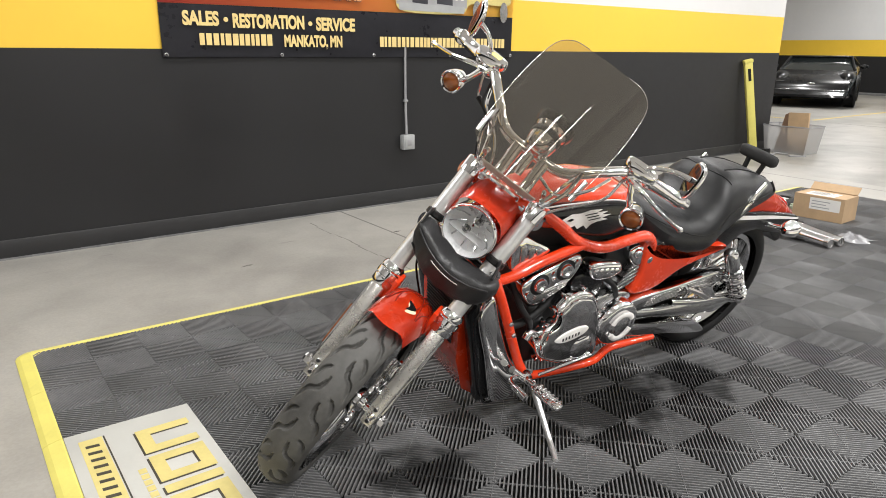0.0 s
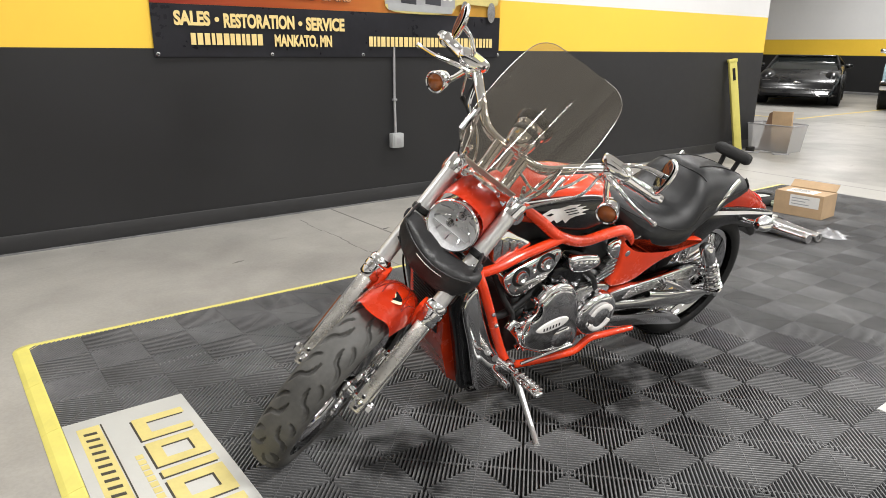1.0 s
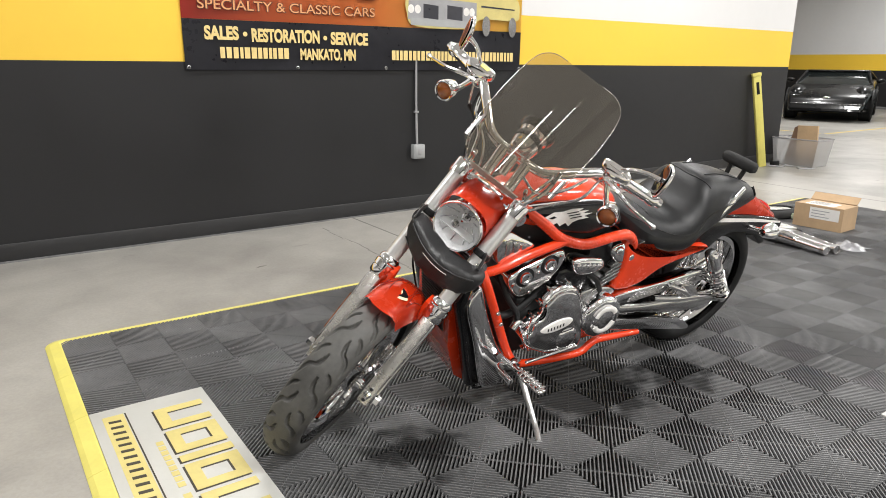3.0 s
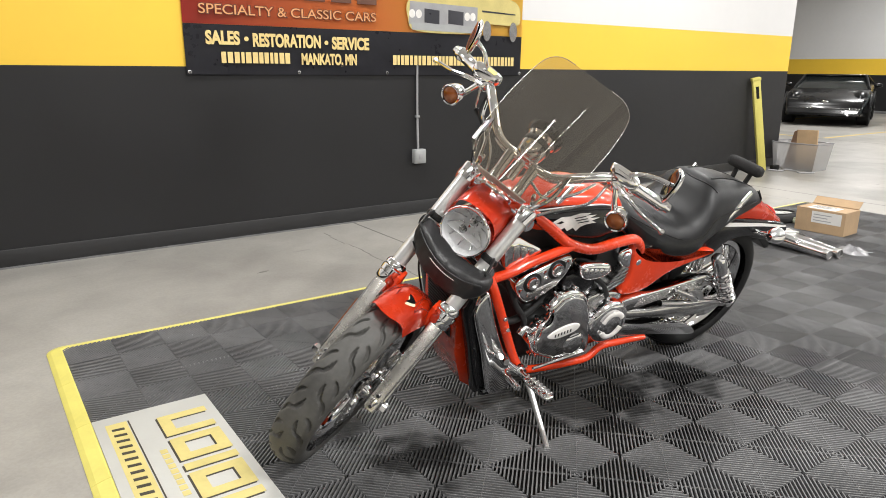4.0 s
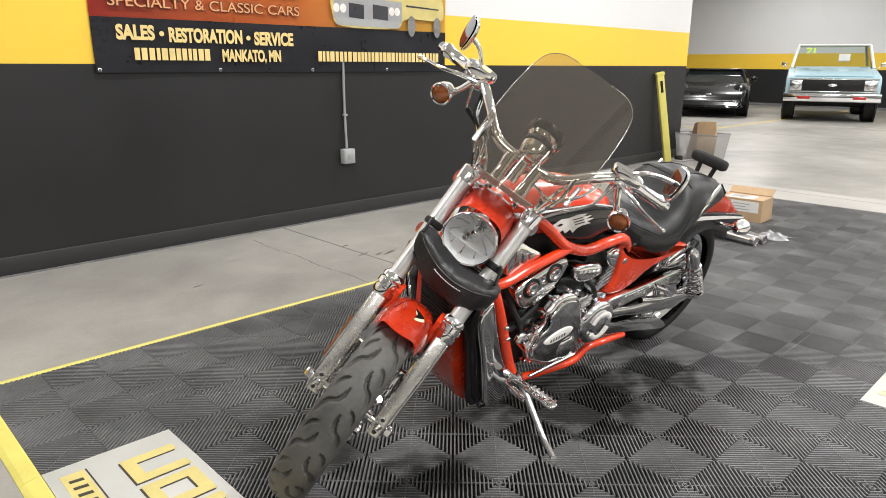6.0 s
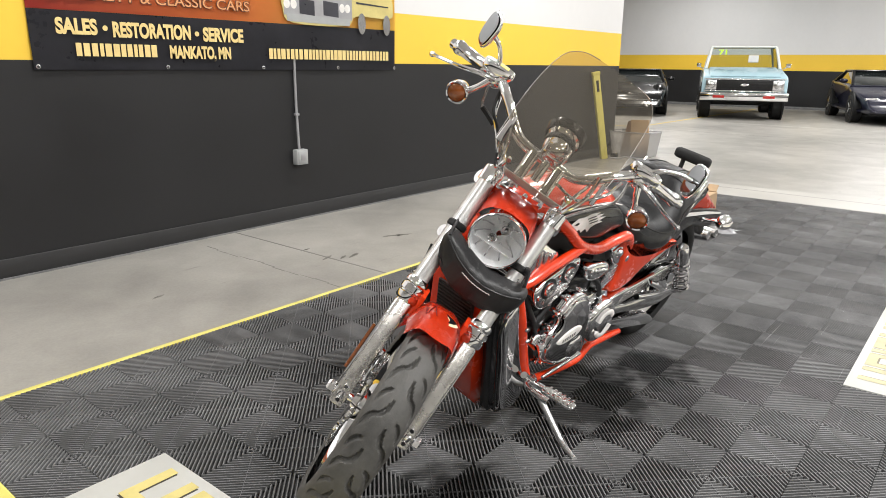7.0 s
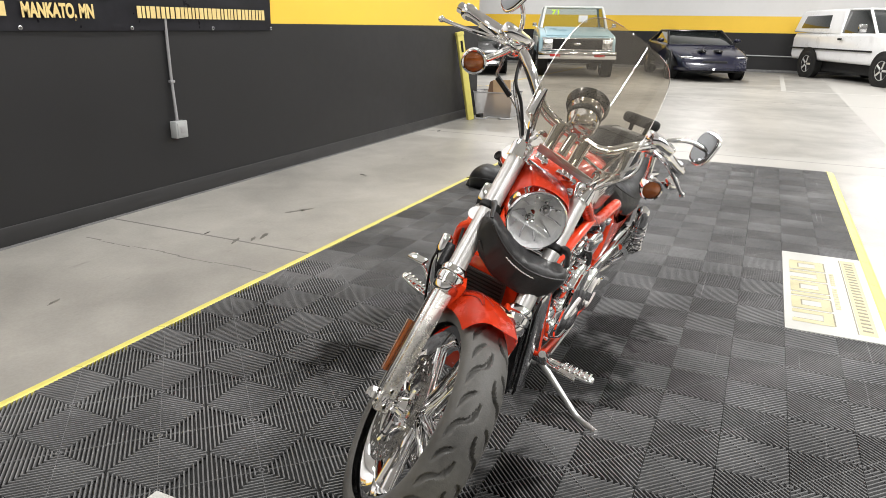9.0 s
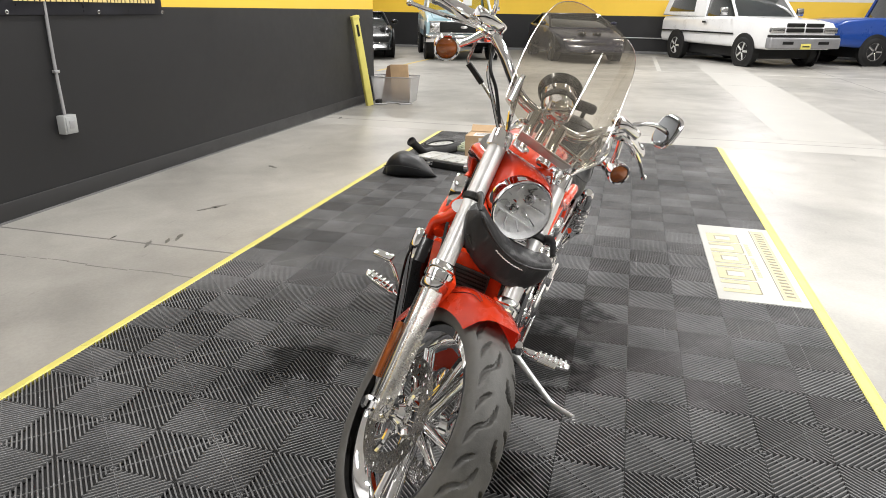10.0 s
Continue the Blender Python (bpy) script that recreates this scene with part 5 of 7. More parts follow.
for s in (1, -1):
    bp("post", tube([(-0.06, s * 0.03, 0.78), (-0.075, s * 0.033, 0.82), (-0.085, s * 0.036, 0.855)], 0.010, 10, 4), "black_satin", parent=rest)

# rear wheel, swingarm, shocks
RA = (0.0, 0.0, 0.325)
rw = wheel("rear_wheel", RA, 0.325, 0.235, 0.19, False, "polished twin-spoke rear wheel with a wide tyre", w_rim=0.07, grooves=19, tread="rubber_dark")
bp("belt_pulley", lathe([(0.03, 0), (0.11, 0), (0.115, 0.004), (0.115, 0.028), (0.105, 0.032), (0.06, 0.024), (0.03, 0.024)], (0, 0.095, 0.325), (0, 1, 0), 48), "chrome", "chrome belt pulley", parent=rw)
bp("brake_disc", disc_bm(RA, -0.10, 0.09, 0.145), "steel", "drilled rear disc", parent=rw)


def swing(s):
    bm = tube([(0.62, s * 0.135, 0.362), (0.46, s * 0.152, 0.346), (0.33, s * 0.158, 0.338), (0.16, s * 0.158, 0.312), (0.0, s * 0.15, 0.306), (-0.06, s * 0.15, 0.304)], [0.030, 0.022, 0.040, 0.038, 0.034, 0.02], 18, 6, flat=0.62, side=(0, 1, 0))
    arm = bp("swingarm", bm, "alloy", "polished alloy swingarm", smooth=70)
    bp("axle_cap", lathe([(0, 0.02), (0.014, 0.02), (0.02, 0.014), (0.024, 0.0), (0.018, -0.01)], (0, s * 0.172, 0.32), (0, s, 0), 20), "chrome", parent=arm)
    bp("adjuster", box(-0.09, min(s * 0.14, s * 0.165), 0.305, -0.045, max(s * 0.14, s * 0.165), 0.338, 0.005), "chrome", parent=arm)
    if s > 0:
        guard = round_outline([(0.65, 0.446), (0.50, 0.460), (0.38, 0.466), (0.165, 0.482), (0.12, 0.462), (0.10, 0.430), (0.28, 0.418), (0.45, 0.408), (0.56, 0.394), (0.63, 0.400)], 3)
        bp("belt_guard", slab(guard, 0.125, 0.175, 0.006, 2), "chrome", "chrome upper belt guard")
        low = round_outline([(0.58, 0.318), (0.40, 0.284), (0.192, 0.238), (0.10, 0.184), (0.10, 0.160), (0.20, 0.180), (0.362, 0.222), (0.592, 0.272)], 3)
        bp("belt_guard", slab(low, 0.13, 0.165, 0.005, 2), "chrome", "chrome lower belt guard")
        bp("guard_arm", tube([(0.42, 0.18, 0.40), (0.28, 0.185, 0.375), (0.14, 0.185, 0.355), (0.02, 0.18, 0.33)], [0.013, 0.017, 0.013, 0.01], 12, 5), "chrome", "chrome brace over the swingarm")
        bp("brace", slab([(0.28, 0.44), (0.20, 0.43), (0.14, 0.36), (0.17, 0.355)], 0.176, 0.192, 0.004), "chrome")
        bp("brace", tube([(0.36, 0.185, 0.455), (0.28, 0.195, 0.42), (0.22, 0.195, 0.385)], 0.012, 10, 4), "chrome")
    a, b = Vector((0.172, s * 0.195, 0.572)), Vector((-0.025, s * 0.19, 0.318))
    d = (b - a).normalized()
    sh = bp("shock", rod(a + d * 0.02, b, 0.016), "chrome", "chrome coil-over rear shock")
    bp("top_cover", lathe([(0, -0.022), (0.018, -0.018), (0.026, -0.006), (0.028, 0.01), (0.028, 0.088), (0.033, 0.092), (0.033, 0.106), (0.016, 0.108)], a, d, 24), "chrome", parent=sh)
    helix = [a + d * (0.112 + 0.165 * k / 110) + 0.0285 * (Vector((0, 1, 0)) * math.cos(k * 2 * math.pi * 9 / 110) + d.cross(Vector((0, 1, 0))) * math.sin(k * 2 * math.pi * 9 / 110)) for k in range(111)]
    bp("spring", tube(helix, 0.0068, 8, 2), "chrome", parent=sh)
    bp("spring_seat", lathe([(0.016, 0), (0.036, 0), (0.038, 0.004), (0.036, 0.012), (0.016, 0.012)], a + d * 0.278, d, 24, close=True), "chrome", parent=sh)
    bp("eye", lathe([(0, 0.014), (0.016, 0.014), (0.02, 0.01), (0.02, -0.02), (0, -0.02)], b, (0, s, 0), 18), "chrome", parent=sh)


mirror_pair(swing)

# engine
eng = bp("engine", box(0.50, -0.125, 0.24, 1.08, 0.125, 0.50, 0.03, 3), "black_satin", "black liquid-cooled V-twin engine with chrome covers")
for nm, pts in (("front_cylinder", [(0.90, 0.45), (1.06, 0.47), (1.17, 0.66), (1.10, 0.70), (0.98, 0.70)]), ("rear_cylinder", [(0.85, 0.45), (0.66, 0.45), (0.56, 0.62), (0.62, 0.69), (0.76, 0.68)])):
    bp(nm, slab(pts, -0.115, 0.115, 0.015, 2), "black_satin", "black cylinder and head", parent=eng)
for k in range(7):
    x0, z0 = 0.70 - 0.018 * k, 0.485 + 0.024 * k
    bp("fin", slab([(x0 - 0.11, z0 + 0.052), (x0 + 0.05, z0 - 0.01), (x0 + 0.053, z0 - 0.003), (x0 - 0.107, z0 + 0.060)], 0.09, 0.15, 0.001), "alloy", "bright cylinder fin", parent=eng)
bp("head_cover", slab(round_outline([(0.70, 0.655), (0.60, 0.675), (0.555, 0.64), (0.585, 0.585), (0.66, 0.59)], 3), 0.09, 0.152, 0.012, 3), "chrome", "chrome rear head cover", parent=eng)
for x, z in ((0.665, 0.645), (0.60, 0.61)):
    bp("plug_cap", lathe([(0, 0.012), (0.012, 0.010), (0.017, 0.004), (0.018, 0)], (x, 0.153, z), (0, 1, 0), 18), "chrome", parent=eng)
for s in (1, -1):
    rc = bp("cam_cover", slab(round_outline([(1.158, 0.598), (1.135, 0.632), (1.060, 0.660), (0.960, 0.692), (0.925, 0.672), (0.932, 0.625), (0.978, 0.572), (1.075, 0.524), (1.125, 0.545)], 4), s * 0.085, s * 0.153, 0.014, 3), "chrome", "chrome front cam cover with round plugs", parent=eng, smooth=60)
for x, z in ((1.091, 0.609), (0.994, 0.644)):
    bp("plug_well", lathe([(0, 0.0015), (0.037, 0.0015), (0.037, -0.002)], (x, 0.153, z), (0, 1, 0), 28), "black_satin", "dark recess round the plug", parent=eng)
    bp("plug_cap", lathe([(0.010, 0.008), (0.014, 0.014), (0.022, 0.014), (0.026, 0.006), (0.026, 0)], (x, 0.152, z), (0, 1, 0), 24), "chrome", parent=eng)
    bp("plug_core", lathe([(0, 0.007), (0.012, 0.006), (0.013, 0)], (x, 0.152, z), (0, 1, 0), 18), "alloy", parent=eng)
for x, z in ((1.045, 0.642), (1.035, 0.618), (0.955, 0.668), (1.135, 0.585), (1.06, 0.545)):
    bp("bolt", lathe([(0, 0.008), (0.006, 0.008), (0.008, 0.004), (0.008, 0)], (x, 0.152, z), (0, 1, 0), 8), "chrome", parent=eng)
bp("cam_fins", slab(round_outline([(1.10, 0.566), (0.985, 0.590), (0.99, 0.578), (1.075, 0.540)], 3), 0.153, 0.158, 0.001), "steel", parent=eng)
bp("coolant_cover", slab(round_outline([(0.896, 0.632), (0.882, 0.654), (0.820, 0.650), (0.758, 0.634), (0.745, 0.598), (0.805, 0.578), (0.870, 0.590)], 4), 0.11, 0.176, 0.016, 3), "chrome", "chrome housing between the cylinders", parent=eng, smooth=60)
for k in range(5):
    bp("tooth", ball((0.775 + 0.025 * k, 0.176, 0.612 + 0.004 * k), 0.010, 1, 0.5, 1.1, 12), "chrome", parent=eng)
bp("intake", slab(round_outline([(0.93, 0.60), (0.80, 0.585), (0.78, 0.52), (0.83, 0.47), (0.92, 0.50)], 3), 0.08, 0.145, 0.015, 2), "black_gloss", "glossy black intake housing", parent=eng)
prim = round_outline([(1.066, 0.372), (1.048, 0.392), (1.036, 0.432), (1.004, 0.450), (0.998, 0.480), (1.006, 0.505), (0.982, 0.530), (0.960, 0.552), (0.918, 0.560), (0.870, 0.545), (0.838, 0.512), (0.806, 0.45), (0.786, 0.37), (0.766, 0.30), (0.772, 0.258), (0.82, 0.246), (0.87, 0.252), (0.925, 0.258), (0.975, 0.280), (1.035, 0.315)], 4)
pc = bp("alternator_cover", slab(prim, 0.10, 0.188, 0.016, 3), "chrome", "large chrome alternator cover", smooth=60)
bp("dome", slab([(0.925 + (x - 0.925) * 0.90, 0.395 + (z - 0.395) * 0.90) for x, z in prim], 0.184, 0.197, 0.010, 3), "chrome", "domed centre of the cover", parent=pc, smooth=60)
bp("badge", slab(round_outline([(1.000, 0.388), (0.965, 0.412), (0.900, 0.424), (0.858, 0.414), (0.878, 0.388), (0.950, 0.374)], 4), 0.1965, 0.2015, 0.002, 2), "silver_ink", "raised pale oval badge", parent=pc)
for k in range(6):
    x, z = 0.895 + 0.0135 * k, 0.398 - 0.0018 * k
    bp("bar", slab([(x, z - 0.006), (x + 0.007, z - 0.0065), (x + 0.009, z + 0.007), (x + 0.002, z + 0.0075)], 0.2016, 0.2020), "steel", parent=pc)
bp("boss", lathe([(0, 0.012), (0.030, 0.011), (0.042, 0.007), (0.050, 0.0)], (0.862, 0.1955, 0.325), (0, 1, 0), 32), "chrome", "round raised boss", parent=pc, smooth=50)
n = len(prim)
for k in range(2, n, 8):
    x, z = prim[k]
    cx, cz = 0.92, 0.40
    bp("bolt", lathe([(0, 0.01), (0.007, 0.01), (0.009, 0.006), (0.009, -0.03)], (x + (cx - x) * -0.01, 0.165, z + (cz - z) * -0.01), (0, 1, 0), 10), "chrome", parent=pc)
pul = bp("pulley_cover", lathe([(0, 0.022), (0.045, 0.022), (0.05, 0.018), (0.054, 0.012), (0.078, 0.010), (0.088, 0.004), (0.092, -0.01), (0.092, -0.07)], (0.691, 0.185, 0.374), (0, 1, 0), 48), "chrome", "round chrome pulley cover with a raised broken ring", smooth=50)
for a0, a1 in ((20, 150), (200, 330)):
    arc = [(0.691 + 0.050 * math.cos(radians(a0 + (a1 - a0) * k / 14)), 0.205, 0.374 + 0.050 * math.sin(radians(a0 + (a1 - a0) * k / 14))) for k in range(15)]
    bp("ring", tube(arc, 0.012, 8, 2, flat=0.35, side=(0, 1, 0)), "silver_ink", "raised pale arc", parent=pul)
bp("crankcase_cover", slab(round_outline([(0.80, 0.47), (0.70, 0.49), (0.62, 0.46), (0.59, 0.36), (0.63, 0.27), (0.74, 0.25), (0.80, 0.30)], 4), 0.09, 0.150, 0.012, 2), "alloy", "alloy side cover")
bp("cross_pipe", tube([(1.05, 0.15, 0.40), (1.08, 0.155, 0.42), (1.10, 0.16, 0.40)], 0.014, 10, 4), "chrome")

# radiator and its shrouds
for s in (1, -1):
    out = round_outline([(1.325, 0.54), (1.310, 0.612), (1.285, 0.622), (1.245, 0.52), (1.175, 0.37), (1.110, 0.265), (1.120, 0.185), (1.180, 0.172), (1.215, 0.205), (1.270, 0.38)], 4)
    sc = bp("radiator_shroud", slab(out, s * 0.150, s * 0.188, 0.014, 3), "chrome", "chrome radiator side shroud", smooth=60)
    inner = [(1.352, 0.555), (1.315, 0.616), (1.25, 0.52), (1.125, 0.265), (1.145, 0.172), (1.245, 0.176)]
    bp("scoop", slab(inner, s * 0.118, s * 0.158, 0.006), "black_gloss", "black air scoop", parent=sc)
    bp("lip", tube([(1.325, s * 0.176, 0.58), (1.34, s * 0.178, 0.53), (1.30, s * 0.18, 0.38), (1.25, s * 0.178, 0.22), (1.22, s * 0.172, 0.175), (1.15, s * 0.165, 0.168)], 0.004, 8, 5), "black_gloss", parent=sc)
    for k in range(3):
        bp("vent", box(1.155 + 0.025 * k, min(s * 0.11, s * 0.16), 0.160, 1.167 + 0.025 * k, max(s * 0.11, s * 0.16), 0.168, 0.002), "chrome", parent=sc)
bm = loft([[(1.36, -0.11, 0.64), (1.36, 0.11, 0.64), (1.335, 0.11, 0.64), (1.335, -0.11, 0.64)], [(1.345, -0.108, 0.50), (1.345, 0.108, 0.50), (1.30, 0.108, 0.50), (1.30, -0.108, 0.50)], [(1.325, -0.105, 0.34), (1.325, 0.105, 0.34), (1.24, 0.105, 0.34), (1.24, -0.105, 0.34)], [(1.27, -0.095, 0.19), (1.27, 0.095, 0.19), (1.16, 0.10, 0.18), (1.16, -0.10, 0.18)], [(1.20, -0.075, 0.125), (1.20, 0.075, 0.125), (1.11, 0.08, 0.14), (1.11, -0.08, 0.14)]])
rad = bp("radiator_surround", bm, "red", "orange-red radiator surround and chin fairing", smooth=50)
core = slab([(-0.072, 0.385), (0.072, 0.385), (0.074, 0.60), (-0.074, 0.60)], 0, 0.01, plane="yz")
for v in core.verts:
    v.co.x += 1.325 + (v.co.z - 0.385) * 0.155
bp("radiator_core", core, "radiator", "dark finned radiator core", parent=rad)
for k in range(17):
    z = 0.392 + 0.0125 * k
    x = 1.337 + (z - 0.385) * 0.155
    bp("fin", box(x, -0.070, z, x + 0.003, 0.070, z + 0.003), "black_satin", parent=rad)

# pegs, pedals and side stand
def peg(s, end, root, label):
    r, e = Vector(root), Vector(end)
    pg = bp("footpeg", rod(root, r.lerp(e, 0.34), 0.012, 0.013), "chrome", label)
    mid = [r.lerp(e, t) for t in (0.30, 0.38, 0.6, 0.85, 0.97, 1.0)]
    bp("pad", tube(mid, [0.012, 0.022, 0.025, 0.024, 0.018, 0.010], 16, 3, flat=0.46, side=(0, 0, 1)), "chrome", parent=pg, smooth=60)
    for k in range(6):
        c = r.lerp(e, 0.42 + 0.095 * k)
        bp("rib", box(c.x - 0.021, c.y - 0.004, c.z + 0.006, c.x + 0.021, c.y + 0.0055, c.z + 0.0115, 0.002), "chrome", parent=pg)
    return pg


peg(1, (1.096, 0.378, 0.284), (1.115, 0.20, 0.283), "chrome ribbed rider footpeg")
peg(-1, (1.165, -0.345, 0.35), (1.13, -0.20, 0.285), "chrome ribbed rider footpeg")
bp("peg_bracket", tube([(1.06, 0.175, 0.25), (1.10, 0.20, 0.275), (1.13, 0.21, 0.29), (1.17, 0.205, 0.33)], [0.02, 0.022, 0.018, 0.012], 12, 4), "chrome", "chrome forward control bracket")
bp("shift_lever", tube([(1.12, 0.21, 0.29), (1.17, 0.225, 0.315), (1.21, 0.25, 0.33), (1.215, 0.30, 0.333)], [0.008, 0.008, 0.008, 0.009], 10, 5), "chrome", "chrome shift lever")
bp("shift_peg", rod((1.215, 0.275, 0.333), (1.213, 0.335, 0.332), 0.0115), "chrome")
bp("peg_bracket", tube([(1.06, -0.175, 0.25), (1.10, -0.20, 0.275), (1.14, -0.21, 0.29), (1.17, -0.20, 0.33)], [0.02, 0.022, 0.018, 0.012], 12, 4), "chrome", "chrome forward control bracket")
bp("brake_pedal", tube([(1.14, -0.21, 0.29), (1.19, -0.22, 0.36), (1.20, -0.25, 0.42), (1.195, -0.285, 0.442)], [0.009, 0.008, 0.008, 0.009], 10, 5), "chrome", "chrome brake pedal")
bp("pedal_pad", box(1.172, -0.325, 0.437, 1.212, -0.262, 0.452, 0.005), "chrome")
stand = bp("side_stand", tube([(1.050, 0.190, 0.225), (1.058, 0.235, 0.200), (1.076, 0.335, 0.143), (1.086, 0.376, 0.124), (1.108, 0.415, 0.130), (1.130, 0.450, 0.139)], [0.014, 0.0115, 0.010, 0.010, 0.010, 0.009], 12, 6), "fork_alloy", "chrome side stand resting on the mat")
bp("foot", slab([(1.110, 0.445), (1.125, 0.432), (1.152, 0.462), (1.148, 0.478), (1.125, 0.474)], 0.124, 0.136, 0.003, plane="xy"), "fork_alloy", parent=stand)
bp("rod", rod((1.04, 0.205, 0.265), (0.80, 0.20, 0.275), 0.006), "chrome", "chrome shift linkage")

for pts, r, mat in (
    ([(1.16, 0.10, 0.60), (1.13, 0.135, 0.52), (1.08, 0.14, 0.45), (1.06, 0.13, 0.38)], 0.011, "rubber_dark"),
    ([(1.20, 0.09, 0.50), (1.14, 0.12, 0.44), (1.06, 0.125, 0.46), (0.98, 0.12, 0.52)], 0.014, "rubber_dark"),
    ([(0.80, 0.13, 0.57), (0.74, 0.15, 0.53), (0.70, 0.15, 0.47)], 0.010, "rubber_dark"),
):
    bp("hose", tube(pts, r, 10, 5), mat, "engine hose")
for x, z in ((1.16, 0.42), (1.13, 0.36), (1.02, 0.29), (0.70, 0.47), (0.62, 0.44), (0.60, 0.30)):
    bp("bolt", lathe([(0, 0.009), (0.007, 0.009), (0.009, 0.005), (0.009, -0.02)], (x, 0.152, z), (0, 1, 0), 10), "chrome")
# steel lines drawn on the belt guard for the mat's reflected ribs
for k in range(7):
    z = 0.408 + 0.006 * k
    bp("guard_rib", slab([(0.56 - 0.004 * k, z), (0.18, z + 0.022), (0.18, z + 0.0235), (0.56 - 0.004 * k, z + 0.002)], 0.175, 0.1775), "steel")

# ---- on the wall ----
def banner():
    b = thing("banner", "vinyl wall banner, black below a red to yellow field, gold lettering", "banner")
    z0, zm, z1, y = 1.172, 1.508, 2.15, WALL_Y

    def sheet(x0, x1, za, zb, off, mat, name, nx=48, nz=10):
        bm = bmesh.new()
        g = []
        for j in range(nz + 1):
            row = []
            for i in range(nx + 1):
                x, z = x0 + (x1 - x0) * i / nx, za + (zb - za) * j / nz
                d = 0.003 * math.sin(x * 2.3 + z * 6.0) + 0.002 * math.sin(x * 5.1 - z * 9.0) + 0.004 * max(0, math.sin((x - 0.6 * z) * 1.9)) ** 3
                row.append(bm.verts.new((x, y - 0.016 - off - d, z)))
            g.append(row)
        for j in range(nz):
            for i in range(nx):
                bm.faces.new([g[j][i], g[j][i + 1], g[j + 1][i + 1], g[j + 1][i]])
        bmesh.ops.solidify(bm, geom=list(bm.faces), thickness=0.0015)
        return part(name, bm, M[mat], b, smooth=60)

    sheet(1.085, 4.095, z0, zm, 0, "vinyl_black", "lower_field")
    sheet(1.085, 4.095, zm + 0.001, z1, 0, "vinyl_print", "upper_field")
    put = lambda x, z: Matrix.Translation((x, y - 0.0285, z)) @ Matrix.Rotation(radians(90), 4, "X")
    for word, x, w, z in (("SALES", 1.225, 0.240, 1.379), ("RESTORATION", 1.558, 0.525, 1.370), ("SERVICE", 2.176, 0.322, 1.364)):
        lettering("letter", word, 0.120, M["gold_ink"], b, put(x, z), w, "gold capital lettering", bold=0.045)
    for x, z in ((1.512, 1.416), (2.130, 1.406)):
        part("dot", lathe([(0, 0.001), (0.016, 0.001), (0.016, -0.001), (0, -0.001)], (x, y - 0.0285, z), (0, -1, 0), 16), M["gold_ink"], b)
    lettering("letter", "MANKATO, MN", 0.108, M["gold_ink"], b, put(1.923, 1.248), 0.463, "gold capital lettering", bold=0.045)
    # unlettered lines: one plain bar for each sign
    bars = random.Random(5)
    for x0, x1 in ((1.326, 1.80), (2.716, 3.985)):
        x = x0
        while x < x1:
            w = bars.uniform(0.022, 0.040)
            part("print_bar", box(x, y - 0.0295, 1.250, x + w, y - 0.0275, 1.326), M["gold_ink"], b)
            x += w + bars.uniform(0.008, 0.013)
    lettering("letter", "SPECIALTY & CLASSIC CARS", 0.092, M["brown_ink"], b, put(1.190, 1.576), 1.375, "dark outlined capitals", bold=0.045)
    lettering("letter", "SPECIALTY & CLASSIC CARS", 0.092, M["peach_ink"], b, put(1.193, 1.576) @ Matrix.Translation((0, 0, 0.0014)), 1.369, "pale orange capitals", bold=0.004)
    for k in range(6):
        part("mark", box(1.30 + 0.22 * k, y - 0.0295, 1.70, 1.47 + 0.22 * k, y - 0.0275, 1.95, 0.0), M["brown_ink"], b)
    # printed car: flat shapes
    def flat(pts, mat, dy, name):
        part(name, slab(pts, y - 0.0285 - dy, y - 0.0277 - dy), M[mat], b)
    flat(round_outline([(2.86, 1.62), (2.87, 1.76), (3.10, 1.86), (3.60, 1.86), (4.0, 1.80), (4.06, 1.66), (4.0, 1.60), (3.62, 1.60), (3.50, 1.52), (2.95, 1.52)], 4), "sign_yellow", 0, "printed_car")
    flat([(2.87, 1.575), (3.57, 1.565), (3.57, 1.735), (2.88, 1.75)], "conduit", 0.0006, "printed_front")
    for x0, x1 in ((3.02, 3.17), (3.26, 3.42)):
        flat([(x0, 1.59), (x1, 1.58), (x1, 1.69), (x0, 1.70)], "vinyl_black", 0.001, "printed_grille")
    for x in (2.90, 2.965, 3.46, 3.52):
        flat([(x + 0.03 * math.cos(a), 1.655 + 0.034 * math.sin(a)) for a in [2 * math.pi * i / 14 for i in range(14)]], "silver_ink", 0.001, "printed_lamp")
    flat([(2.90, 1.53), (3.54, 1.52), (3.55, 1.575), (2.89, 1.585)], "grey_plastic", 0.0015, "printed_bumper")
    for x in (3.68, 3.98):
        flat([(x + 0.045 * math.cos(a), 1.545 + 0.085 * math.sin(a)) for a in [2 * math.pi * i / 18 for i in range(18)]], "steel", 0.0016, "printed_wheel")
    flat([(3.62, 1.70), (4.0, 1.69), (4.0, 1.70), (3.62, 1.715)], "vinyl_black", 0.0018, "printed_line")
    for x in (1.105, 1.90, 2.66, 3.40, 4.075):
        part("eyelet", lathe([(0.005, 0), (0.012, 0), (0.013, 0.003), (0.008, 0.004)], (x, y - 0.025, 1.188), (0, -1, 0), 14), M["alloy"], b, "metal eyelet")


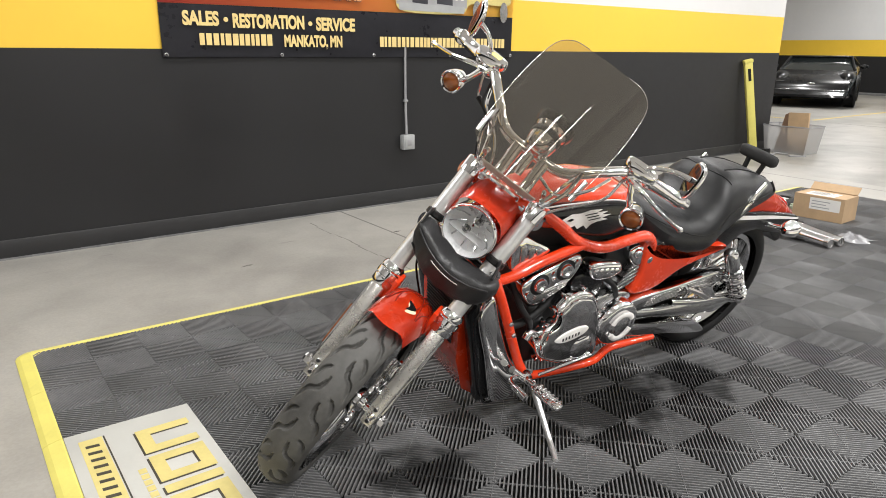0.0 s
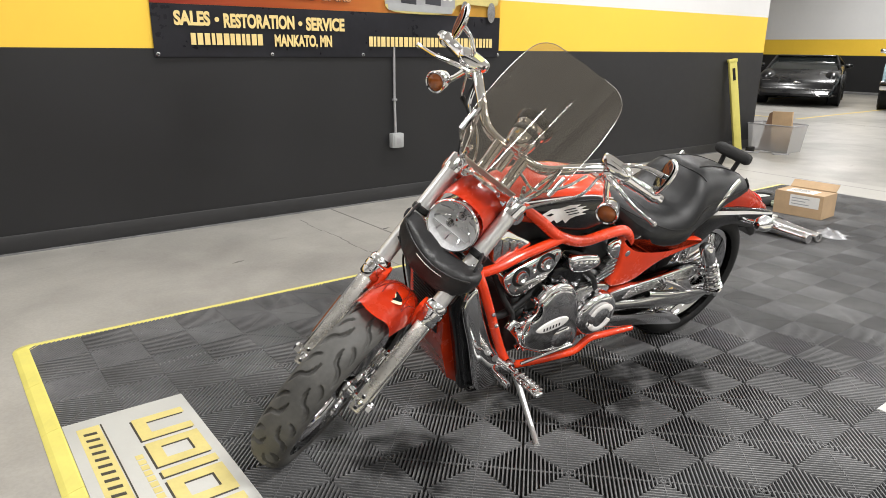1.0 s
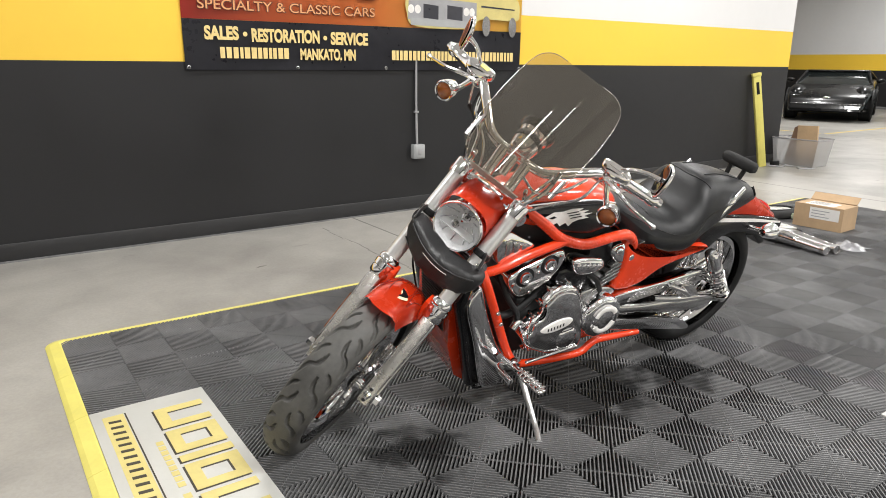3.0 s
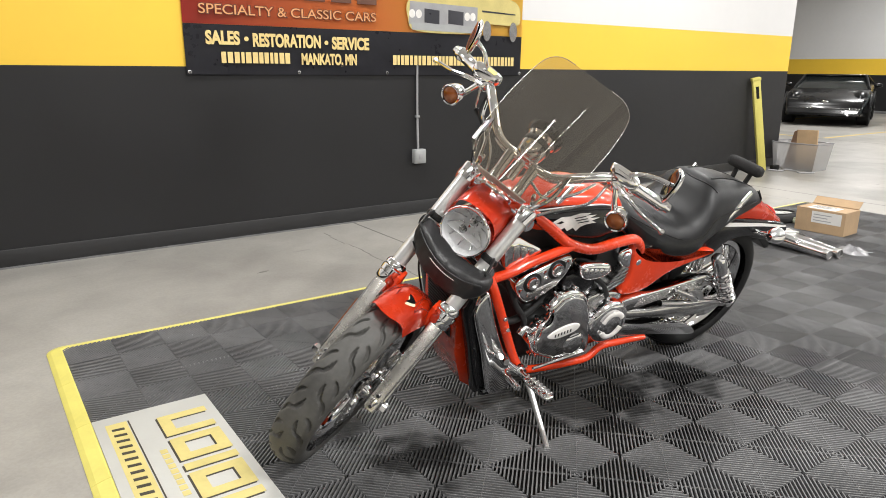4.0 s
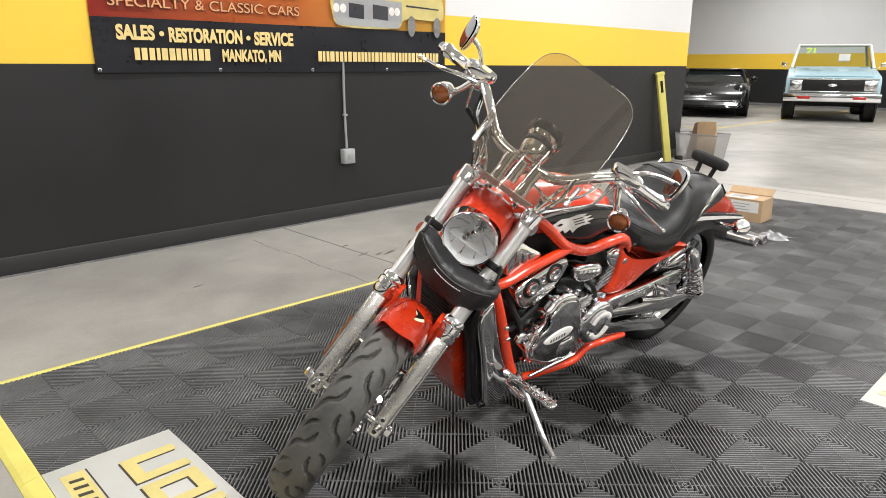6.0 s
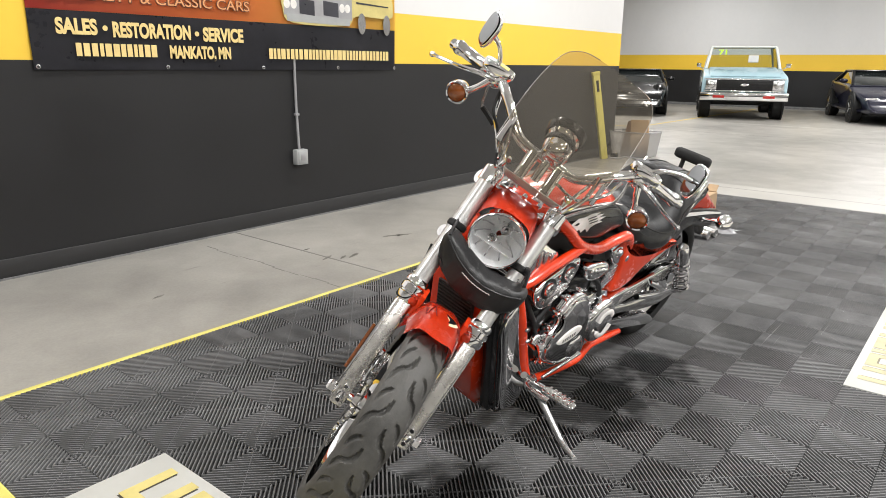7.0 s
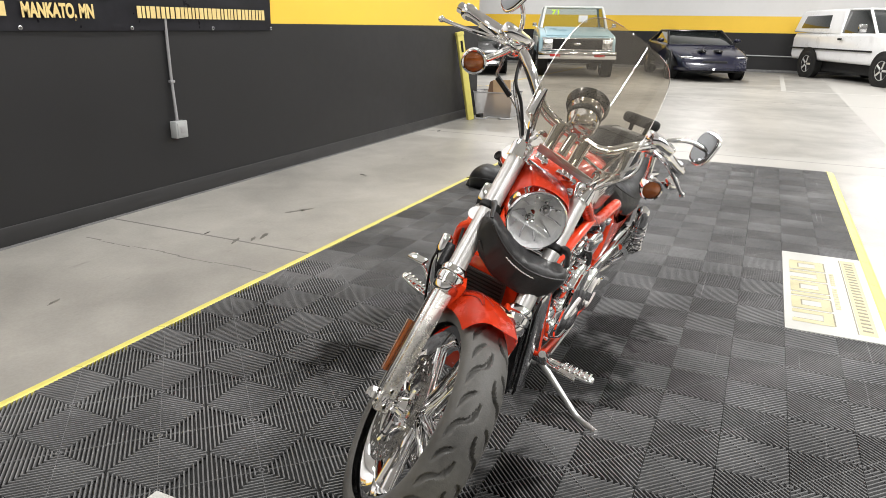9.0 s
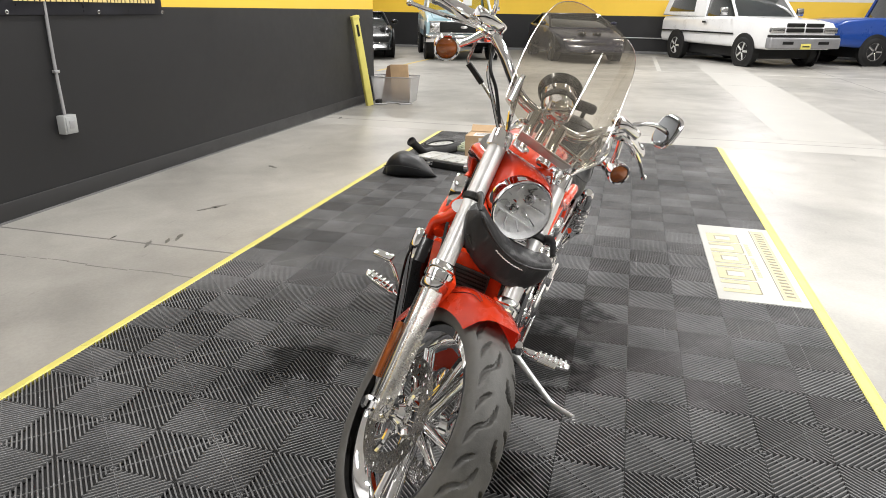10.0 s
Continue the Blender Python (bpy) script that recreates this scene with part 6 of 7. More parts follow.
banner()
ob = thing("wall_outlet", "grey outlet box with a metal conduit on the dark wall", "outlet box")
part("box", box(2.908, WALL_Y - 0.062, 0.435, 3.018, WALL_Y - 0.002, 0.555, 0.006), M["grey_plastic"], ob)
part("cover", box(2.920, WALL_Y - 0.068, 0.447, 3.006, WALL_Y - 0.062, 0.543, 0.003), M["grey_plastic"], ob)
part("socket", box(2.942, WALL_Y - 0.071, 0.470, 2.984, WALL_Y - 0.068, 0.520, 0.002), M["conduit"], ob)
part("conduit", tube([(2.957, WALL_Y - 0.028, 0.555), (2.957, WALL_Y - 0.02, 0.72), (2.957, WALL_Y - 0.014, 0.9), (2.957, WALL_Y - 0.014, 1.25)], 0.0105, 12, 4), M["conduit"], ob, "thin metal conduit")
part("clip", box(2.938, WALL_Y - 0.03, 0.82, 2.976, WALL_Y - 0.002, 0.838, 0.003), M["conduit"], ob)
ob = thing("far_outlet", "small pale outlet and conduit on the distant wall", "outlet box")
part("box", box(FAR_X - 0.07, 1.36, 0.40, FAR_X - 0.003, 1.50, 0.54, 0.01), M["grey_plastic"], ob)
part("conduit", rod((FAR_X - 0.03, 1.36, 0.47), (FAR_X - 0.03, -2.2, 0.45), 0.018), M["grey_plastic"], ob)

# yellow pole leaning in the wall's end
ob = thing("yellow_pole", "worn yellow timber pole with a slotted top leaning by the wall", "pole")
bm = box(-0.048, -0.03, 0, 0.048, 0.03, 1.18, 0.008)
part("shaft", bm, M["edge_yellow"], ob)
part("slot", box(-0.018, -0.0312, 0.93, 0.018, -0.0300, 1.08, 0.0), M["black_satin"], ob, "dark slot")
part("collar", box(-0.055, -0.036, 1.15, 0.055, 0.036, 1.19, 0.006), M["edge_yellow"], ob)
ob.matrix_basis = Matrix.Translation((8.16, WALL_Y - 0.15, FLOOR)) @ Matrix.Rotation(radians(-5), 4, "X") @ Matrix.Rotation(radians(-11), 4, "Y") @ Matrix.Rotation(radians(-35), 4, "Z")

# clear storage bin with a cardboard sheet
def storage_bin():
    b = thing("storage_bin", "clear plastic storage bin holding cardboard, standing on concrete", "storage bin")
    prof = lambda k, z: [(8.74 + 0.20 * k * a, 4.12 + 0.30 * k * c, z) for a, c in ((-1, -1), (1, -1), (1, 1), (-1, 1))]
    bm = loft([prof(0.86, FLOOR + 0.002), prof(0.9, FLOOR + 0.10), prof(1.0, FLOOR + 0.345)], True, caps=False)
    bm.faces.new([v for v in bm.verts][:4])
    bmesh.ops.solidify(bm, geom=list(bm.faces), thickness=0.003)
    part("tub", bm, M["bin_clear"], b, smooth=30)
    part("rim", tube([(8.54, 3.82, 0.33), (8.94, 3.82, 0.33), (8.94, 4.42, 0.33), (8.54, 4.42, 0.33), (8.54, 3.83, 0.33)], 0.008, 8, 2), M["poly"], b)
    ob = solid("cardboard_sheet", slab([(3.90, 0.0), (4.16, 0.0), (4.19, 0.49), (3.93, 0.50)], 8.70, 8.73, plane="yz"), M["cardboard"], "tall folded brown cardboard in the plastic bin", "cardboard")
    ob2 = solid("cardboard_flap", slab([(4.16, 0.0), (4.34, 0.0), (4.25, 0.46), (4.19, 0.49)], 8.74, 8.765, plane="yz"), M["card_shaded"], "folded cardboard side in the plastic bin, its shade painted in", "cardboard")


storage_bin()
solid("cable", tube([(8.22, 4.25, 0.0), (8.32, 4.12, -0.008), (8.42, 4.14, 0.0), (8.46, 4.0, -0.008), (8.36, 3.92, -0.009), (8.5, 3.8, -0.009)], 0.009, 8, 5), M["conduit"], "coiled grey cable on the concrete by the pole", "cable")
ob = thing("power_adapter", "dark power adapter lying by the pole", "adapter")
part("body", box(8.28, 4.20, FLOOR, 8.40, 4.27, 0.05, 0.012), M["black_satin"], ob)
solid("pebble", ball((6.95, 4.22, FLOOR + 0.006), 0.03, 1.6, 0.4, 0.25, 10), M["joint"], "small grey scrap on the concrete", "scrap")

# paler strips on the concrete, and parking lines
pale = node_mat("pale_concrete", (0.37, 0.357, 0.33), 0.46, vary=0.14, scale=2.2, bump=0.1, bump_scale=90)
for x0, y0, x1, y1 in ((6.52, -9, 7.18, WALL_Y - 0.03), (7.2, -1.75, 21.5, -0.75)):
    part("patch", box(x0, y0, FLOOR, x1, y1, FLOOR + 0.0006), pale, floor)
for i, (x0, y0, x1, y1, mat) in enumerate(((13.4, 6.06, 22, 6.16, "line_yellow"), (13.4, 9.3, 22, 9.4, "line_yellow"), (13.3, 6.2, 13.42, 9.3, "line_yellow"), (16.0, 0.2, 22, 0.3, "line_white"), (15.9, -9, 16.0, 6.0, "line_white"))):
    part("floor_line", box(x0, y0, FLOOR, x1, y1, FLOOR + 0.0012), M[mat], floor)

# a sawn joint across the bare concrete, and small oily smears
rng = random.Random(12)
for k in range(11):
    y0 = 2.86 + 0.125 * k
    x = 1.955 + 0.012 * math.sin(k * 1.3)
    part("joint_line", slab([(x, y0), (x + 0.009, y0), (x + 0.009 + rng.uniform(-0.006, 0.006), y0 + 0.126), (x + rng.uniform(-0.004, 0.006), y0 + 0.126)], FLOOR, FLOOR + 0.0007, plane="xy"), M["joint"], floor)
smear = node_mat("oily_smear", (0.12, 0.115, 0.10), 0.3, vary=0.4, scale=20)
for x, y, a, r in ((2.33, 3.40, 0.4, 0.045), (2.40, 3.33, 0.5, 0.035), (2.48, 3.31, 0.3, 0.05), (3.02, 3.50, 2.6, 0.045), (3.10, 3.46, 2.7, 0.06), (2.36, 3.66, 0.2, 0.03), (4.3, 3.7, 1.0, 0.05), (1.2, 3.5, 0.3, 0.03)):
    ring = []
    for k in range(14):
        b = 2 * math.pi * k / 14
        q = r * rng.uniform(0.55, 1.15)
        u, v = 1.5 * q * math.cos(b), 0.35 * q * math.sin(b)
        ring.append((x + u * math.cos(a) - v * math.sin(a), y + u * math.sin(a) + v * math.cos(a)))
    part("smear", slab(ring, FLOOR, FLOOR + 0.0007, plane="xy"), smear, floor)

# ---- parts lying on the mat ----
def loose_seat():
    b = thing("loose_seat", "black leather motorcycle seat lying on the mat", "seat")
    rings = []
    for i in range(25):
        t = i / 24
        y = 2.70 - 0.41 * t
        k = min(1.0, 2.0 * math.sqrt(t * (1 - 0.9 * t))) * (1 - t ** 4) ** 0.5 + 0.05
        hw, hh = 0.125 * k, (0.195 - 0.08 * t ** 2) * k
        rings.append([(4.27 + hw * math.copysign(abs(math.cos(a)) ** 0.75, math.cos(a)) + 0.03 * t, y + 0.02 * math.cos(a), 0.002 + hh * (0.5 + 0.5 * math.copysign(abs(math.sin(a)) ** 0.8, math.sin(a)))) for a in [2 * math.pi * j / 24 for j in range(24)]])
    part("cushion", loft(rings), M["vinyl_seat"], b, smooth=70)
    part("seam", tube([(4.15, 2.66, 0.10), (4.142, 2.5, 0.105), (4.16, 2.36, 0.08)], 0.003, 6, 4), M["black_satin"], b)


loose_seat()


def hard_case():
    b = thing("open_case", "open black case with pale lined edges lying on the mat", "case")
    part("tray", box(4.66, 1.95, 0.001, 4.98, 2.52, 0.06, 0.012), M["black_satin"], b)
    part("lining", box(4.69, 1.98, 0.058, 4.95, 2.49, 0.074, 0.006), M["case_lining"], b, "pale padded lining")
    for k in range(3):
        part("rib", box(4.70, 2.06 + 0.13 * k, 0.073, 4.94, 2.085 + 0.13 * k, 0.079, 0.002), M["case_lining"], b)
    part("latch", box(4.645, 2.28, 0.025, 4.662, 2.34, 0.055, 0.004), M["chrome"], b, "bright latch")
    m = Matrix.Translation((4.74, 2.29, 0)) @ Matrix.Rotation(radians(-20), 4, "Z") @ Matrix.Translation((-4.82, -2.23, 0))
    b.matrix_basis = m


hard_case()


def trim_shell():
    """A shallow black shell with a pale oval window in it."""
    b = thing("plastic_trim", "black plastic trim shell with a pale oval window on the mat", "trim part", pose(5.36, 2.53, 0, 0, 0, -24))
    rings = [[(0.26 * k * math.copysign(abs(math.cos(a)) ** 0.8, math.cos(a)), 0.16 * k * math.copysign(abs(math.sin(a)) ** 0.8, math.sin(a)) * (1 - 0.25 * math.cos(a)), z) for a in [2 * math.pi * i / 32 for i in range(32)]] for k, z in ((0.95, 0.001), (1.0, 0.012), (0.92, 0.05), (0.70, 0.066), (0.66, 0.050))]
    part("shell", loft(rings), M["rubber_dark"], b, smooth=50)
    part("window", loft([[(0.17 * k * math.cos(a), 0.095 * k * math.sin(a), z) for a in [2 * math.pi * i / 28 for i in range(28)]] for k, z in ((1.0, 0.052), (0.9, 0.060), (0.4, 0.064))]), M["case_lining"], b, "pale oval window", smooth=50)
    part("rim", tube([(0.175 * math.cos(a), 0.10 * math.sin(a), 0.064) for a in [2 * math.pi * i / 20 for i in range(21)]], 0.009, 8, 2), M["black_satin"], b)


trim_shell()
stub = thing("rubber_hose", "short black rubber hose stub leaning on the mat", "hose")
part("tube", tube([(4.83, 2.65, 0.165), (4.90, 2.615, 0.105), (4.97, 2.58, 0.055), (5.08, 2.54, 0.040)], [0.036, 0.034, 0.036, 0.038], 16, 5), M["rubber_dark"], stub)
part("lip", lathe([(0.030, -0.012), (0.041, -0.012), (0.042, 0.006), (0.036, 0.012), (0.028, 0.010)], (4.83, 2.65, 0.165), (-0.7, 0.35, 0.6), 20, close=True), M["rubber_dark"], stub, "thick hose lip")
pad = thing("foam_pad", "pale green ribbed foam pad lying on the mat", "pad", pose(5.60, 2.27, 0, 0, 0, -10))
part("slab", box(-0.26, -0.11, 0.001, 0.26, 0.11, 0.035, 0.012), M["foam_pad"], pad)
for k in range(6):
    part("rib", box(-0.25, -0.10 + 0.036 * k, 0.034, 0.25, -0.082 + 0.036 * k, 0.048, 0.005), M["foam_pad"], pad)


def carton():
    b = thing("cardboard_box", "open brown cardboard box with a white label on the mat", "box")
    t = 0.005
    for nm, q in (("base", (-0.2, -0.13, 0.001, 0.2, 0.13, 0.006)), ("side", (-0.2, -0.13, 0.006, 0.2, -0.13 + t, 0.13)), ("side", (-0.2, 0.13 - t, 0.006, 0.2, 0.13, 0.13)), ("end", (-0.2, -0.13 + t, 0.006, -0.2 + t, 0.13 - t, 0.13)), ("end", (0.2 - t, -0.13 + t, 0.006, 0.2, 0.13 - t, 0.13))):
        part(nm, box(*q), M["cardboard"], b)
    part("flap", slab([(0.13, 0.13), (0.19, 0.165), (0.188, 0.169), (0.126, 0.133)], -0.19, 0.19, plane="yz"), M["cardboard"], b)
    part("top", box(-0.19, -0.12, 0.124, 0.19, 0.12, 0.129), M["cardboard"], b)
    part("label", box(-0.13, -0.1, 0.1292, 0.10, 0.06, 0.1300), M["paper"], b, "white printed label")
    part("label", box(-0.07, -0.1312, 0.055, 0.17, -0.1304, 0.118), M["paper"], b, "white printed label")
    for k in range(3):
        part("print_bar", box(-0.055, -0.1316, 0.066 + 0.016 * k, 0.09 - 0.03 * (k % 2), -0.1312, 0.071 + 0.016 * k), M["grey_plastic"], b)
    part("label", box(-0.2012, -0.09, 0.03, -0.2004, 0.05, 0.11), M["paper"], b, "white printed label")
    for k in range(4):
        part("print_bar", box(-0.11, 0.03 - 0.03 * k, 0.1301, 0.05 - 0.02 * (k % 2), 0.042 - 0.03 * k, 0.1305), M["sign_dark"], b)
    b.matrix_basis = pose(5.30, 2.075, 0, 0, 0, -88) @ Matrix.Diagonal((0.93, 0.93, 1.42, 1))


carton()


def pipes():
    b = thing("muffler_pair", "pair of chrome mufflers with dark tips lying on the mat", "muffler")
    for dx, dy in ((0.0, 0.0), (0.10, -0.02)):
        p = part("muffler", tube([(4.50 + dx, 2.10 + dy, 0.05), (4.49 + dx, 1.95 + dy, 0.052), (4.46 + dx, 1.78 + dy, 0.042), (4.43 + dx, 1.62 + dy, 0.034)], [0.036, 0.046, 0.036, 0.030], 18, 5), M["chrome"], b)
        part("tip", lathe([(0.022, -0.01), (0.0335, -0.03), (0.035, 0.0), (0.030, 0.004), (0.026, -0.01)], (4.43 + dx, 1.62 + dy, 0.034), (-0.2, -1, -0.05), 18), M["steel"], p, "dark slash-cut tip")
        part("bore", lathe([(0, -0.002), (0.027, -0.002)], (4.43 + dx, 1.62 + dy, 0.034), (-0.2, -1, -0.05), 18), M["black_satin"], p)
    part("heat_shield", tube([(4.47, 2.06, 0.088), (4.46, 1.95, 0.094), (4.44, 1.84, 0.082)], [0.03, 0.034, 0.028], 14, 4, flat=0.5, side=(0, 0, 1)), M["chrome"], b)


pipes()
bm = bmesh.new()
bmesh.ops.create_grid(bm, x_segments=18, y_segments=14, size=1.0)
for v in bm.verts:
    x, y = v.co.x, v.co.y
    v.co = Vector((4.80 + 0.10 * x + 0.02 * math.sin(3 * y), 1.63 + 0.10 * y + 0.02 * math.sin(4 * x), 0.004 + 0.06 * (1 - x * x) * (1 - y * y) * max(0.0, 0.45 + 0.9 * noise.noise(Vector((x * 4, y * 4, 1))))))
bmesh.ops.solidify(bm, geom=list(bm.faces), thickness=0.002)
solid("plastic_bag", bm, M["poly"], "crumpled clear plastic bag on the mat", "bag", smooth=40)


# ---- parked vehicles in the hall ----
paint = lambda nm, c, coat=0.8: node_mat(nm, c, 0.3, vary=0.06, scale=2, coat=coat, spec=0.3)
PAINT = dict(sky=paint("sky_blue_paint", (0.36, 0.52, 0.58)), cream=paint("white_truck_paint", (0.75, 0.77, 0.74)), black=paint("black_car_paint", (0.004, 0.004, 0.0045), 0.3), navy=paint("navy_car_paint", (0.006, 0.0065, 0.020), 0.5), white=paint("white_paint", (0.80, 0.80, 0.80)), blue=paint("royal_blue_paint", (0.012, 0.05, 0.24)))


def veh_wheel(v, x, y, r, w, rim):
    s = 1 if y > 0 else -1
    t = part("wheel", lathe([(r * 0.62, -w / 2), (r * 0.9, -w / 2), (r, -w / 2 + 0.03), (r, w / 2 - 0.03), (r * 0.9, w / 2), (r * 0.62, w / 2)], (x, y, r), (0, s, 0), 28, close=True), M["rubber_dark"], v)
    part("rim", lathe([(0, w / 2 - 0.06), (r * 0.15, w / 2 - 0.03), (r * 0.5, w / 2 - 0.05), (r * 0.58, w / 2 - 0.01), (r * 0.63, w / 2 - 0.01), (r * 0.62, -w / 2)], (x, y, r), (0, s, 0), 20), M[rim], t)
    for k in range(5):
        a = 2 * math.pi * k / 5
        part("spoke", rod((x + 0.1 * r * math.cos(a), y + s * (w / 2 - 0.03), r + 0.1 * r * math.sin(a)), (x + 0.58 * r * math.cos(a), y + s * (w / 2 - 0.03), r + 0.58 * r * math.sin(a)), 0.09 * r, seg=8), M[rim], t)


def taper(bm, z0, k, nose=0.0, x0=0.0):
    """Draw a body in towards its top and its nose."""
    for v in bm.verts:
        f = 1 - k * max(0, v.co.z - z0)
        g = 1 - nose * max(0, abs(v.co.x) - x0) ** 2
        v.co.y *= f * g
    return bm


def vehicle(name, label, m, side, cabin, width, paintwork, wheels, wr, ww, z_belt, rim="alloy", roof=None, lean=0.28, nose=0.0, nose_x=1.4, glaze="car_glass", soft_edge=0.07, rounded=True):
    """A parked vehicle: painted body, dark glasshouse with pillars and roof, wheels."""
    v = thing(name, label, "car", m, group="parked vehicles")
    body = slab(round_outline(side, 4) if rounded else side, -width / 2, width / 2, soft_edge, 3)
    part("body", taper(body, z_belt - 0.25, 0.12, nose, nose_x), PAINT[paintwork], v, smooth=50)
    hw = width / 2 - 0.09
    glass = slab(cabin, -hw, hw, 0.03, 2)
    part("glasshouse", taper(glass, z_belt, lean), M[glaze], v, "window glass", smooth=40)
    zt = max(z for _, z in cabin)
    top = [(x, z) for x, z in cabin if z > zt - 0.12]
    xa, xb = min(x for x, _ in top), max(x for x, _ in top)
    kw = hw * (1 - lean * (zt - z_belt)) + 0.012
    part("roof", box(xa - 0.03, -kw, zt - 0.02, xb + 0.03, kw, zt + 0.035, 0.03, 2), PAINT[roof or paintwork], v, smooth=50)
    for x, z in cabin:
        if z <= zt - 0.12:
            tx = xb if x > (xa + xb) / 2 else xa
            for s in (1, -1):
                part("pillar", rod((x, s * (hw + 0.005), z), (tx, s * (kw - 0.02), zt), 0.035, seg=8), PAINT[roof or paintwork], v)
    for x in wheels:
        for s in (1, -1):
            part("arch", lathe([(0, -0.02), (wr * 1.18, -0.02), (wr * 1.18, 0.015), (wr * 1.12, 0.02), (0, 0.02)], (x, s * (width / 2 - 0.01), wr * 1.02), (0, s, 0), 28), M["rubber_dark"], v)
            veh_wheel(v, x, s * (width / 2 - ww * 0.42), wr, ww, rim)
    part("underside", box(min(wheels) - 0.3, -width / 2 + 0.25, wr * (1.0 if wr > 0.38 else 0.55), max(wheels) + 0.3, width / 2 - 0.25, wr * 1.45), M["rubber_dark"], v)
    return v


def lamp(v, x, y, z, r, mat="lens", sx=0.5):
    part("headlight", ball((x, y, z), r, sx, 1.0, 1.0, 14), M["alloy"] if mat == "lens" else M[mat], v, smooth=60)


# sky-blue old pickup
pk = vehicle("pickup_truck", "old sky-blue and white lifted pickup truck with chrome bumper", pose(18.85, 5.75, FLOOR, 0, 0, 180 + 20), [(1.76, 0.55), (1.83, 0.64), (1.83, 0.95), (1.74, 1.04), (0.62, 1.205), (-2.34, 1.20), (-2.45, 1.10), (-2.45, 0.68), (-2.36, 0.58)], [(0.62, 1.2), (0.28, 1.74), (-0.72, 1.74), (-0.85, 1.2)], 1.92, "sky", (1.12, -1.7), 0.40, 0.28, 1.2, "chrome", "cream", 0.2, glaze="clear_glass", soft_edge=0.035, rounded=False)
part("bonnet", slab([(0.62, 1.15), (1.74, 1.0), (1.775, 1.03), (1.74, 1.062), (1.2, 1.165), (0.62, 1.245)], -0.80, 0.80, 0.03, 3), PAINT["sky"], pk, smooth=50)
part("grille", box(1.80, -0.80, 0.70, 1.875, 0.80, 0.95, 0.02), M["black_satin"], pk, "wide black grille")
for z in (0.685, 0.965):
    part("grille_frame", rod((1.875, -0.90, z), (1.875, 0.90, z), 0.017), M["chrome"], pk)
for k in range(4):
    part("grille_bar", box(1.876, -0.60, 0.735 + 0.055 * k, 1.884, 0.60, 0.745 + 0.055 * k), M["rubber_dark"], pk)
for s in (1, -1):
    part("lamp_bezel", box(1.82, s * 0.75 - 0.13, 0.705, 1.89, s * 0.75 + 0.13, 0.945, 0.02), M["alloy"], pk)
    lamp(pk, 1.89, s * 0.75, 0.825, 0.09)
    part("marker", box(2.0, s * 0.56 - 0.13, 0.52, 2.012, s * 0.56 + 0.13, 0.585, 0.005), M["red_lens"], pk, "orange-red marker lamp")
    part("door_mirror", box(0.55, s * 1.06 - 0.05, 1.24, 0.60, s * 1.06 + 0.06, 1.34, 0.015), M["chrome"], pk)
    part("mirror_arm", rod((0.57, s * 0.94, 1.20), (0.57, s * 1.05, 1.26), 0.012), M["chrome"], pk)
    part("lower_panel", box(-2.40, s * 0.945 - 0.012, 0.66, 0.75, s * 0.945 + 0.012, 0.98, 0.01), PAINT["cream"], pk, "white lower side panel")
part("bumper", box(1.82, -0.99, 0.46, 2.0, 0.99, 0.655, 0.03, 3), M["chrome"], pk, "chrome front bumper")
part("axle", rod((1.12, -0.8, 0.38), (1.12, 0.8, 0.38), 0.06), M["rubber_dark"], pk)
part("emblem", ball((1.888, 0, 0.83), 0.07, 0.2, 1.3, 0.5, 12), M["chrome"], pk)
part("price_card", box(0.50, 0.12, 1.36, 0.505, 0.36, 1.54), M["paper"], pk, "white card behind the windscreen")
pk.children_recursive[-1].matrix_basis = Matrix.Translation((0.055, 0, 0))
lettering("numeral", "71", 0.2, node_mat("neon_paint", (0.55, 0.85, 0.05), 0.5), pk, Matrix.Translation((0.425, -0.60, 1.56)) @ Matrix.Rotation(radians(90), 4, "Z") @ Matrix.Rotation(radians(58), 4, "X"), 0.20, "bright yellow-green painted numerals")

# black low sports coupe
vt = vehicle("sports_coupe", "low glossy black sports coupe parked by the wall", pose(18.5, 8.55, FLOOR, 0, 0, 180 + 22), [(2.1, 0.22), (2.15, 0.42), (1.9, 0.62), (1.0, 0.78), (0.55, 0.84), (-1.4, 0.92), (-2.1, 0.88), (-2.15, 0.4), (-2.0, 0.22)], [(0.75, 0.80), (0.0, 1.12), (-0.7, 1.14), (-1.7, 0.92)], 1.85, "black", (1.30, -1.35), 0.34, 0.28, 0.82, "steel", None, 0.5, 0.10, 1.0)
for s in (1, -1):
    part("headlight", box(1.80, s * 0.68 - 0.12, 0.52, 1.98, s * 0.68 + 0.12, 0.60, 0.03), M["alloy"], vt)
    part("door_mirror", ball((0.55, s * 1.0, 0.92), 0.08, 0.8, 1.2, 0.7, 12), PAINT["black"], vt)
    part("fender", ball((1.25, s * 0.72, 0.60), 0.36, 1.6, 0.6, 0.62, 20), PAINT["black"], vt, smooth=60)
part("grille", box(2.12, -0.55, 0.27, 2.165, 0.55, 0.37, 0.015), M["black_satin"], vt)
part("splitter", box(2.12, -0.75, 0.40, 2.175, 0.75, 0.415, 0.004), M["alloy"], vt, "thin bright lip")
part("emblem", ball((2.08, 0, 0.55), 0.06, 0.3, 1.4, 0.5, 12), M["chrome"], vt)

